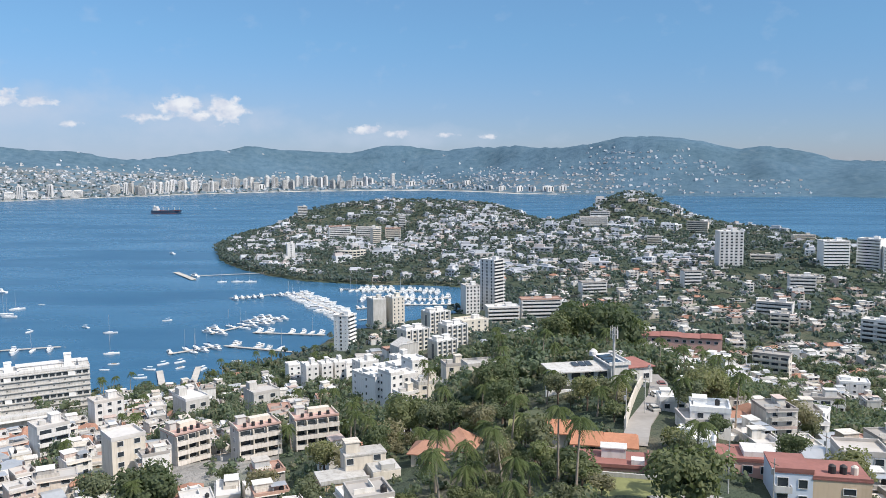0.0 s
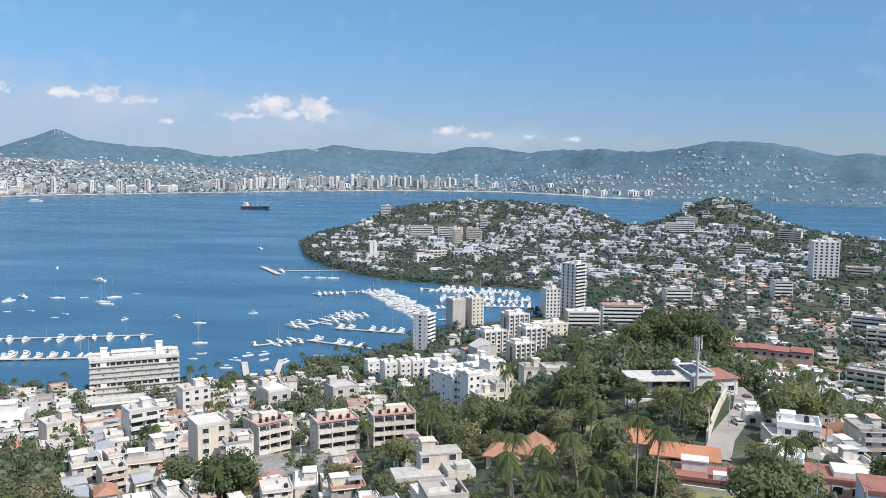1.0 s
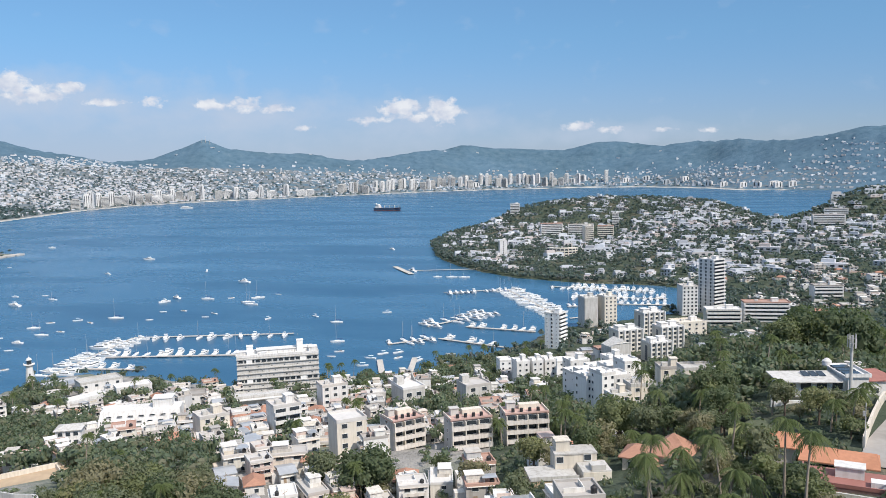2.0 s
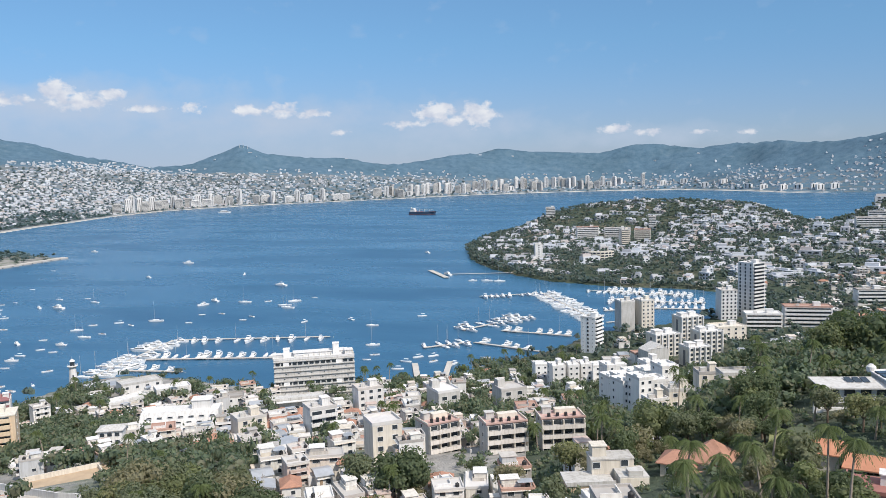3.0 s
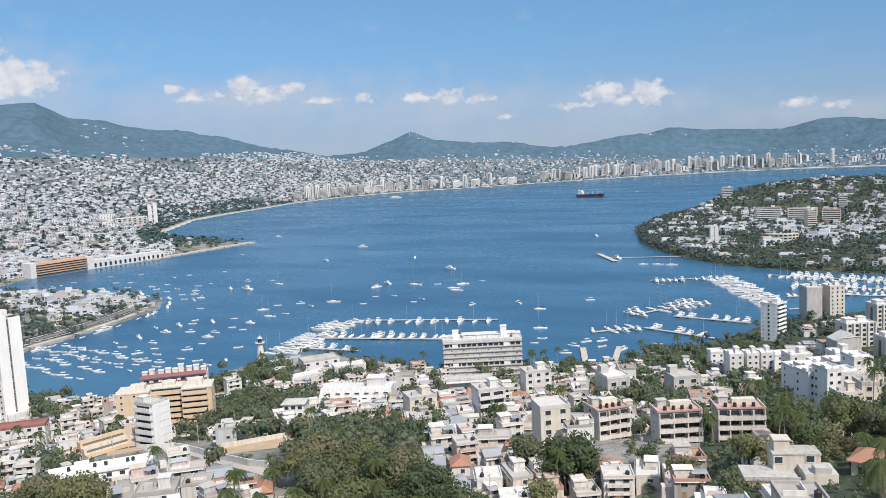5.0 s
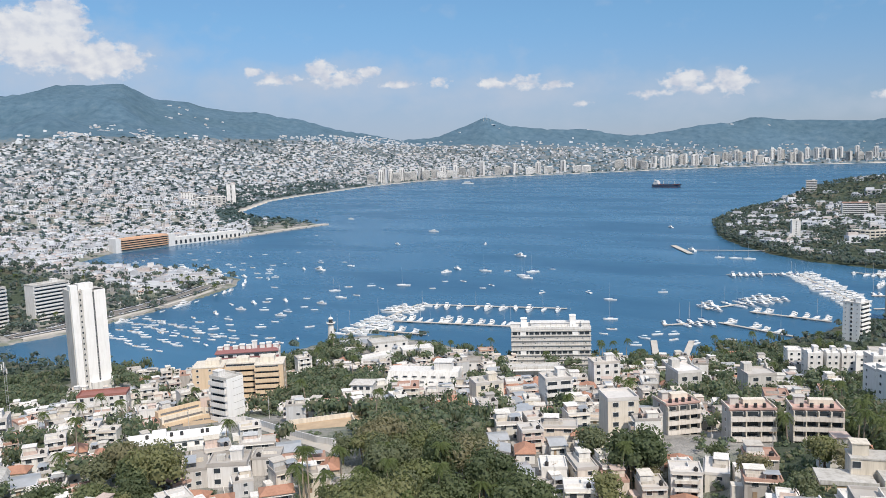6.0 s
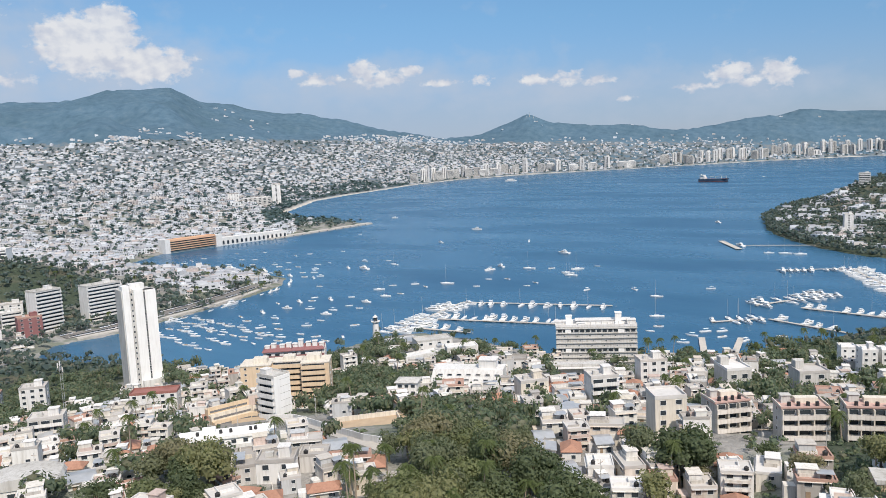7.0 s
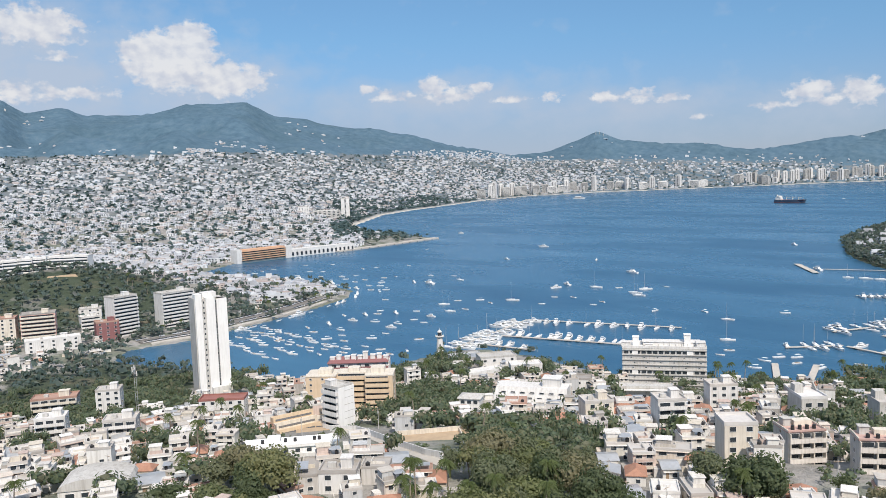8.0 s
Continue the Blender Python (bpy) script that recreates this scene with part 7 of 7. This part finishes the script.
YACHTS = [yacht(13, "white motor yacht moored at a dock"), yacht(17, "large white motor yacht moored at a dock"), yacht(10, "small white cabin cruiser moored at a dock")]
LAUNCHES = [launch(7.5, False), launch(8.5, True), launch(6.5, True)]
SAILERS = [sailing_boat(11), sailing_boat(14)]
BOAT = np.random.default_rng(91)


def dock(name_label, a, b, wide=2.6, piles=True):
    (ax, ay), (bx, by) = a, b
    long, turn = math.hypot(bx - ax, by - ay), math.degrees(math.atan2(by - ay, bx - ax))
    t = thing("dock", name_label, "dock", pose((ax + bx) / 2, (ay + by) / 2, 0, 0, 0, turn), "docks")
    deck = part("deck", Shape().box(0, 0, .75, long, wide, .3), M_PAVING, t)
    for k in range(int(long / 20) + 1):
        part("dock_post", Shape().tube(-long / 2 + 8 + 20 * k if long > 20 else 0, 0, -4, .25, .25, 4.8, 7), M_GREY, deck)
    return t


def berth(a, b, count, sides=(1,), sizes=(.6, .25, .15), off=8.0, sail=.1):
    """Boats lying stern-to along a dock."""
    (ax, ay), (bx, by) = a, b
    turn = math.degrees(math.atan2(by - ay, bx - ax))
    nx, ny = -math.sin(radians(turn)), math.cos(radians(turn))
    for side in sides:
        for k in range(count):
            if BOAT.random() < .12:
                continue
            u = (k + .5 + BOAT.uniform(-.2, .2)) / count
            kind = BOAT.choice(3, p=sizes)
            proto = SAILERS[0] if BOAT.random() < sail else YACHTS[kind]
            d = side * (off + (1.5 if kind == 1 else -1.0 if kind == 2 else 0) + BOAT.uniform(-.5, .5))
            put(proto, pose(ax + (bx - ax) * u + nx * d, ay + (by - ay) * u + ny * d, 0, 0, 0, turn + 90 * side + BOAT.normal(0, 7)))


def harbour():
    right = [((-300, 958), (-211, 984), 0, ()), ((-213, 792), (-154, 822), 10, (-1,)), ((-155, 824), (-82, 682), 17, (1, -1)), ((-182, 620), (-142, 688), 9, (1, -1)), ((-150, 624), (-92, 613), 7, (1,)), ((-192, 552), (-163, 578), 4, (1, -1)), ((-160, 577), (-106, 556), 6, (1,)),
             ((-111, 848), (-3, 826), 17, (1, -1)), ((-81, 785), (8, 783), 15, (1, -1)), ((-80, 728), (-37, 746), 7, (1,)), ((-37, 747), (14, 748), 8, (1,)), ((-45, 690), (-72, 672), 4, (1,))]
    left = [((-379, 425), (-399, 540), 15, (1, -1)), ((-399, 541), (-279, 577), 11, (-1,)), ((-378, 478), (-285, 502), 12, (1,)), ((-374, 446), (-328, 452), 5, (1,))]
    for a, b, count, sides in right + left:
        dock("narrow pale floating dock", a, b)
        if count:
            berth(a, b, count, sides, sail=.5 if a[0] > -100 else .16)
    dock("concrete landing pier with a wider head", (-333, 995), (-290, 928), 7)
    dock("short concrete jetty on piles off the beach", (-168, 470), (-182, 505), 4)
    dock("short concrete jetty on piles off the beach", (-152, 478), (-160, 515), 4)
    # yachts and launches lying along the malecon
    for p, q in zip(MALECON[1:7], MALECON[2:8]):
        long, turn = math.hypot(q[0] - p[0], q[1] - p[1]), math.degrees(math.atan2(q[1] - p[1], q[0] - p[0]))
        for k in range(int(long / 15)):
            u, off = (k + BOAT.uniform(.3, .7)) * 15 / long, 6 + BOAT.uniform(0, 4)
            proto = YACHTS[BOAT.choice(3)] if BOAT.random() < .55 else LAUNCHES[BOAT.choice(3)]
            put(proto, pose(p[0] + (q[0] - p[0]) * u + off * math.sin(radians(turn)), p[1] + (q[1] - p[1]) * u - off * math.cos(radians(turn)), 0, 0, 0, turn + BOAT.normal(0, 5)))
    taken = []

    def drop(proto, az, r, turn):
        x, y = polar(r, az)
        if shore_distance(np.array([x]), np.array([y]))[0] > -14 or any((x - p) ** 2 + (y - q) ** 2 < 110 for p, q in taken):
            return
        taken.append((x, y))
        put(proto, pose(x, y, 0, 0, 0, turn))

    # boats at anchor: bearing and distance
    shoal = [(55.1, 1101), (54.3, 1117), (55.6, 1083), (52.1, 1144), (50.2, 1137), (48.1, 1071), (52.7, 1033), (51.8, 1071), (50.9, 1061), (51.1, 1012), (49.6, 999), (49.3, 975), (48.6, 1006), (48.0, 960), (48.7, 946), (46.6, 970), (45.8, 979), (47.1, 1081), (44.8, 1086), (43.3, 973), (47.7, 911), (47.6, 876), (46.9, 905), (46.8, 932), (47.0, 864), (46.5, 873), (46.6, 805), (41.6, 963), (43.5, 1295), (43.9, 1299), (41.4, 781), (44.4, 731), (44.6, 690), (43.9, 675), (47.2, 726), (49.6, 727), (47.4, 689), (45.8, 675), (47.0, 742), (46.7, 636), (44.3, 608), (45.2, 572), (46.5, 563), (47.7, 620), (48.2, 592), (47.1, 579)]
    roads = [(52.2, 680), (51.8, 659), (49.9, 661), (49.8, 638), (53.0, 647), (54.1, 675), (54.8, 664), (54.2, 658), (54.2, 646), (54.4, 633), (55.9, 662), (56.4, 654), (55.9, 644), (50.9, 628), (49.7, 616), (49.0, 615), (51.7, 619), (51.0, 608), (52.2, 614), (51.7, 603), (50.4, 599), (49.6, 588), (49.8, 576), (50.6, 572), (51.1, 591), (51.5, 576), (52.1, 584), (50.4, 553), (51.2, 556), (40.9, 732), (39.8, 781), (39.1, 763), (35.4, 752), (31.8, 745), (31.2, 760), (33.2, 787), (34.5, 790), (38.1, 776), (30.0, 847), (27.6, 715), (24.3, 715), (26.8, 855), (42.7, 974), (22.7, 570), (23.3, 556), (20.5, 545), (19.6, 557), (18.5, 559)]
    cove = [(28.9, 954), (28.0, 827), (22.7, 569), (23.0, 551), (20.4, 545), (19.5, 558), (18.5, 543), (18.0, 537), (17.0, 534), (19.2, 719), (15.8, 2645), (21.1, 525), (14.7, 550)]
    cruisers = [(50.7, 690), (49.0, 699), (48.1, 725), (45.9, 726), (46.3, 659), (37.8, 1124), (31.5, 1094), (29.1, 962), (34.4, 849), (33.6, 871), (43.4, 906), (44.5, 922), (43.4, 701), (41.0, 1587), (35.2, 1280), (18.7, 1281), (17.3, 1003)]
    sails = [(41.2, 927), (42.4, 762), (42.0, 724), (37.5, 774), (31.6, 850), (28.9, 812), (28.2, 837), (22.8, 681), (22.8, 603), (28.7, 797), (14.5, 938), (13.6, 934), (15.5, 943)]
    for az, r in cruisers:
        drop(YACHTS[BOAT.choice(3)], az, r, 170 + BOAT.normal(0, 30))
    for az, r in sails:
        drop(SAILERS[int(r) // 10 % 2], az, r, 190 + BOAT.normal(0, 15))
    for az, r in shoal + roads + cove:
        drop(LAUNCHES[BOAT.choice(3)], az, r, 200 + BOAT.normal(0, 25))
    # rows of launches off the little beach
    for k in range(48):
        x, y = -466 - 9.5 * (k % 12) + BOAT.uniform(-2, 2), 330 + 17 * (k // 12) + 1.6 * (k % 12) + BOAT.uniform(-3, 3)
        if shore_distance(np.array([x]), np.array([y]))[0] < -8 and BOAT.random() < .9:
            put(LAUNCHES[BOAT.choice(3)], pose(x, y, 0, 0, 0, 195 + BOAT.normal(0, 9)))


def cargo_ship():
    t = thing("cargo_ship", "dark-hulled cargo ship with a white bridge house aft", "ship", pose(*polar(2440, 18.9), 0, 0, 0, -8))
    part("hull", hull(90, 15, 8.5, .85, sheer=.2), M_SHIPHULL, t)
    part("boot_top", hull(88.5, 15.3, 1.2, .95, sheer=0), M_SHIPRED, t, "red waterline band")
    part("deck", Shape().box(2, 0, 8.2, 74, 12, .6), M_SHIPRED, t)
    part("bridge_house", Shape().box(-33, 0, 8.5, 15, 14, 5.5).box(-33, 0, 14, 12, 13, 3).box(-33, 0, 17, 8, 15, 2.6), M_WHITE, t)
    part("funnel", Shape().tube(-39, 0, 15, 2.0, 1.6, 8, 10), M_WHITE, t)
    for x in (-12, 5, 22):
        part("crane", Shape().tube(x, 0, 8.5, .8, .5, 9, 8).box(x + 5, 0, 15, 11, .7, .7), M_CREAM, t)
    part("foremast", Shape().tube(37, 0, 10, .5, .3, 9, 6), M_CREAM, t)
    f = thing("ferry", "low white ferry far out in the bay", "ship", pose(*polar(3010, 32.6), 0, 0, 0, 20))
    part("hull", hull(46, 10, 3.2), M_HULL, f)
    part("superstructure", Shape().box(-2, 0, 3.2, 30, 8, 3.2).box(-4, 0, 6.4, 20, 7, 2.6), M_WHITE, f)
    part("window_band", Shape().box(-2, 0, 4.2, 30.2, 8.2, 1.1), M_GLASS, f)


harbour()
cargo_ship()

# ---------------------------------------------------------------- lanes, gardens and small things


def strip(name, label, points, wide, mat, lift=.25, category="road"):
    """A paved strip that follows the ground along a line of bearings and distances."""
    pts = np.array([polar(r, a) for a, r in points])
    line = []
    for p, q in zip(pts[:-1], pts[1:]):
        n = max(2, int(np.hypot(*(q - p)) / 4))
        line += [p + (q - p) * k / n for k in range(n)]
    line.append(pts[-1])
    s, line = Shape(), np.array(line)
    way = np.gradient(line, axis=0)
    way /= np.hypot(way[:, 0], way[:, 1])[:, None]
    side = np.stack([-way[:, 1], way[:, 0]], 1) * wide / 2
    a, b = line + side, line - side
    z = np.maximum(ground(a[:, 0], a[:, 1]), ground(b[:, 0], b[:, 1])) + lift
    for k in range(len(line)):
        s.v += [(*a[k], z[k]), (*b[k], z[k]), (*b[k], z[k] - 1.5), (*a[k], z[k] - 1.5)]
    for k in range(len(line) - 1):
        i, j = 4 * k, 4 * k + 4
        s.f += [(i, i + 1, j + 1, j), (i + 1, i + 2, j + 2, j + 1), (i + 3, i, j, j + 3)]
    s.s = [0] * len(s.f)
    return tagged(new(name, s.mesh(name, mat)), label, category, kind="structure")


strip("road", "steep grey concrete lane between walls", LANE, 5.0, M_LANE)
strip("road", "narrow paved lane between garden walls", LOWER_LANE, 4.0, M_LANE)
strip("road", "grey quay road along the malecon", QUAY_ROAD, 11.0, M_ASPHALT)
strip("pavement", "pale promenade along the malecon wall", [(a - .75, r - 7) for a, r in QUAY_ROAD], 5.0, M_PAVING, lift=.4, category="promenade")
strip("road", "pale lane below the ochre hotel", HOTEL_LANE, 6.0, M_PAVING)


def sloping_wall(t, line, high, thick, mat):
    """Wall panels between the points of a line, their tops following the ground."""
    base = t.matrix_basis.inverted()
    line = [Vector((x, y, float(ground([x], [y])[0]))) for x, y in line]
    for p, q in zip(line[:-1], line[1:]):
        side = Vector((q.y - p.y, p.x - q.x, 0)).normalized() * thick / 2
        panel = Shape()
        panel.v = [tuple(base @ (v + k * side + Vector((0, 0, h)))) for h in (-1.8, high) for v, k in ((p, 1), (q, 1), (q, -1), (p, -1))]
        panel.f, panel.s = [(0, 1, 5, 4), (1, 2, 6, 5), (2, 3, 7, 6), (3, 0, 4, 7), (4, 5, 6, 7), (3, 2, 1, 0)], [0] * 6
        part("wall_panel", panel, mat, t)


def lane_wall():
    t = thing("retaining_wall", "long cream retaining wall beside the steep lane", "wall", spot(-13.9, 190, 0))
    sloping_wall(t, [polar(165 + 3.7 * k, -12.95 - .065 * k) for k in range(18)], 2.3, .5, M_CREAM)


def car(label, paint):
    t = thing("car", label, "car", group="parked cars")
    body = Shape().box(0, 0, .35, 1.75, 4.3, .55).box(0, -.2, .9, 1.6, 2.3, .55, taper=.82)
    part("body", body, paint, t)
    part("glass", Shape().box(0, -.2, .95, 1.62, 2.32, .38, taper=.9), M_GLASS, t)
    for x in (-.8, .8):
        for y in (-1.35, 1.35):
            part("wheel", Shape().box(x, y, .02, .22, .62, .62), M_TANK, t)
    return t


def street_furniture():
    cars = [car("white parked hatchback car", M_WHITE), car("silver grey parked car", M_GREY), car("dark red parked car", M_MAROON)]
    for k, (a, r, turn) in enumerate(((-15.0, 207, 4), (-14.9, 186, 8), (-15.4, 232, 0), (51.0, 268, 60), (62.0, 300, 30), (63.0, 312, 40), (56.0, 262, 70), (30.5, 396, 80), (31.2, 400, 82), (32.0, 398, 80), (35.0, 395, 85), (37.5, 418, 80))):
        x, y = polar(r, a)
        put(cars[k % 3], pose(x, y, float(ground([x], [y])[0]) + .3, 0, 0, turn))
    # cars parked along the quay
    rnd, spots = np.random.default_rng(15), []
    for (a, d), (b, e) in zip(QUAY_ROAD[:-1], QUAY_ROAD[1:]):
        turn = math.atan2(polar(e, b)[1] - polar(d, a)[1], polar(e, b)[0] - polar(d, a)[0]) - 1.5708
        for u in np.arange(.04, 1, .075):
            for off in (-3.6, 3.4):
                if rnd.random() < .8:
                    x, y = polar(d + (e - d) * u + off, a + (b - a) * u + off * .1)
                    spots.append((x, y, turn))
    x, y, turn = np.array(spots).T
    shape = Shape().box(0, 0, .35, 1.75, 4.3, .6).box(0, -.2, .95, 1.55, 2.3, .5, taper=.82, slot=1).box(0, 0, .02, 1.5, 3.4, .35, slot=1)
    me = strewn("parked_cars", shape, x, y, ground(x, y) + .3, turn, np.ones(len(x)), [M_TOWN_HAZED, M_GLASS])
    tagged(new("parked_cars", me), "rows of pale parked cars along the quay road", "cars", kind="stuff")
    pole = thing("utility_pole", "grey concrete utility pole with a crossarm", "utility pole", group="utility poles")
    post = part("pole", Shape().tube(0, 0, -1, .13, .08, 10, 7), M_GREY, pole)
    part("crossarm", Shape().box(0, 0, 8.1, 1.8, .09, .09), M_WOOD, post)
    part("transformer", Shape().tube(.3, 0, 6.4, .25, .25, .9, 8), M_GREY, post)
    for a, r in ((-13.0, 165), (-14.3, 182), (-14.6, 215), (-20.0, 134), (-22.9, 130), (12, 210), (16, 215), (22, 195), (27, 190), (31, 205), (45, 200), (50.5, 245), (56, 215), (61, 225), (66, 250), (53, 292), (47.5, 300), (-26, 165), (-23, 190)):
        put_at(pole, *polar(r, a), a * 3 % 180)


def garden():
    t = thing("garden", "round clipped hedge island on a sloping lawn", "garden", spot(-7.0, 184, 0, sink=.7))
    part("lawn", Shape().box(0, 0, -3, 15, 11, 3.25), M_GRASS, t, "green mown lawn")
    part("pool_edge", Shape().box(4, -4.8, .2, 10, 1.0, .35), M_WHITE, t, "white stone border")
    part("hedge", Shape().tube(-1, 1.5, .2, 3.6, 3.4, 1.3, 18).tube(-1, 1.5, 1.5, 3.4, 2.9, .25, 18), M_LEAF, t, "round clipped hedge")
    l = thing("lawn", "dry yellow-green lawn terrace behind a low wall", "lawn", spot(-13.4, 125, 0, sink=.2))
    part("turf", Shape().box(0, 0, -4, 14, 12, 4.3), M_GRASS, l)
    part("low_wall", Shape().box(0, 6.1, -4, 14.5, .35, 5.0), M_GREY, l)
    p = thing("bare_plot", "dry bare earth plot with low broken walls", "plot", spot(43.4, 264, 8))
    part("earth", Shape().box(0, 0, -4, 24, 12, 4.4), M_SANDY, p)
    part("low_wall", Shape().box(0, 6.1, -4, 24.5, .35, 6.0), M_CREAM, p)
    part("low_wall", Shape().box(9, 0, -4, .35, 12, 5.6), M_CREAM, p)
    w = thing("garden_wall", "long white wall beside the pale lane below the hotel", "wall", spot(46.5, 258, 0))
    line = []
    for (a0, r0), (a1, r1) in zip(HOTEL_LANE[:-1], HOTEL_LANE[1:]):
        line += [polar(r0 + 4.0 + (r1 - r0) * k / 5, a0 + .4 + (a1 - a0) * k / 5) for k in range(5)]
    sloping_wall(w, line, 2.4, .4, M_WHITE)
    b = thing("earth_bank", "bare brown cliff bank under the curved hotel", "bank", spot(67.8, 842, 0, sink=2))
    part("bank", Shape().box(0, 8, -6, 44, 14, 10, taper=.55).box(-14, 4, -8, 22, 12, 10, taper=.6).box(12, 3, -9, 20, 12, 9, taper=.5), M_SANDY, b)


lane_wall()
street_furniture()
garden()
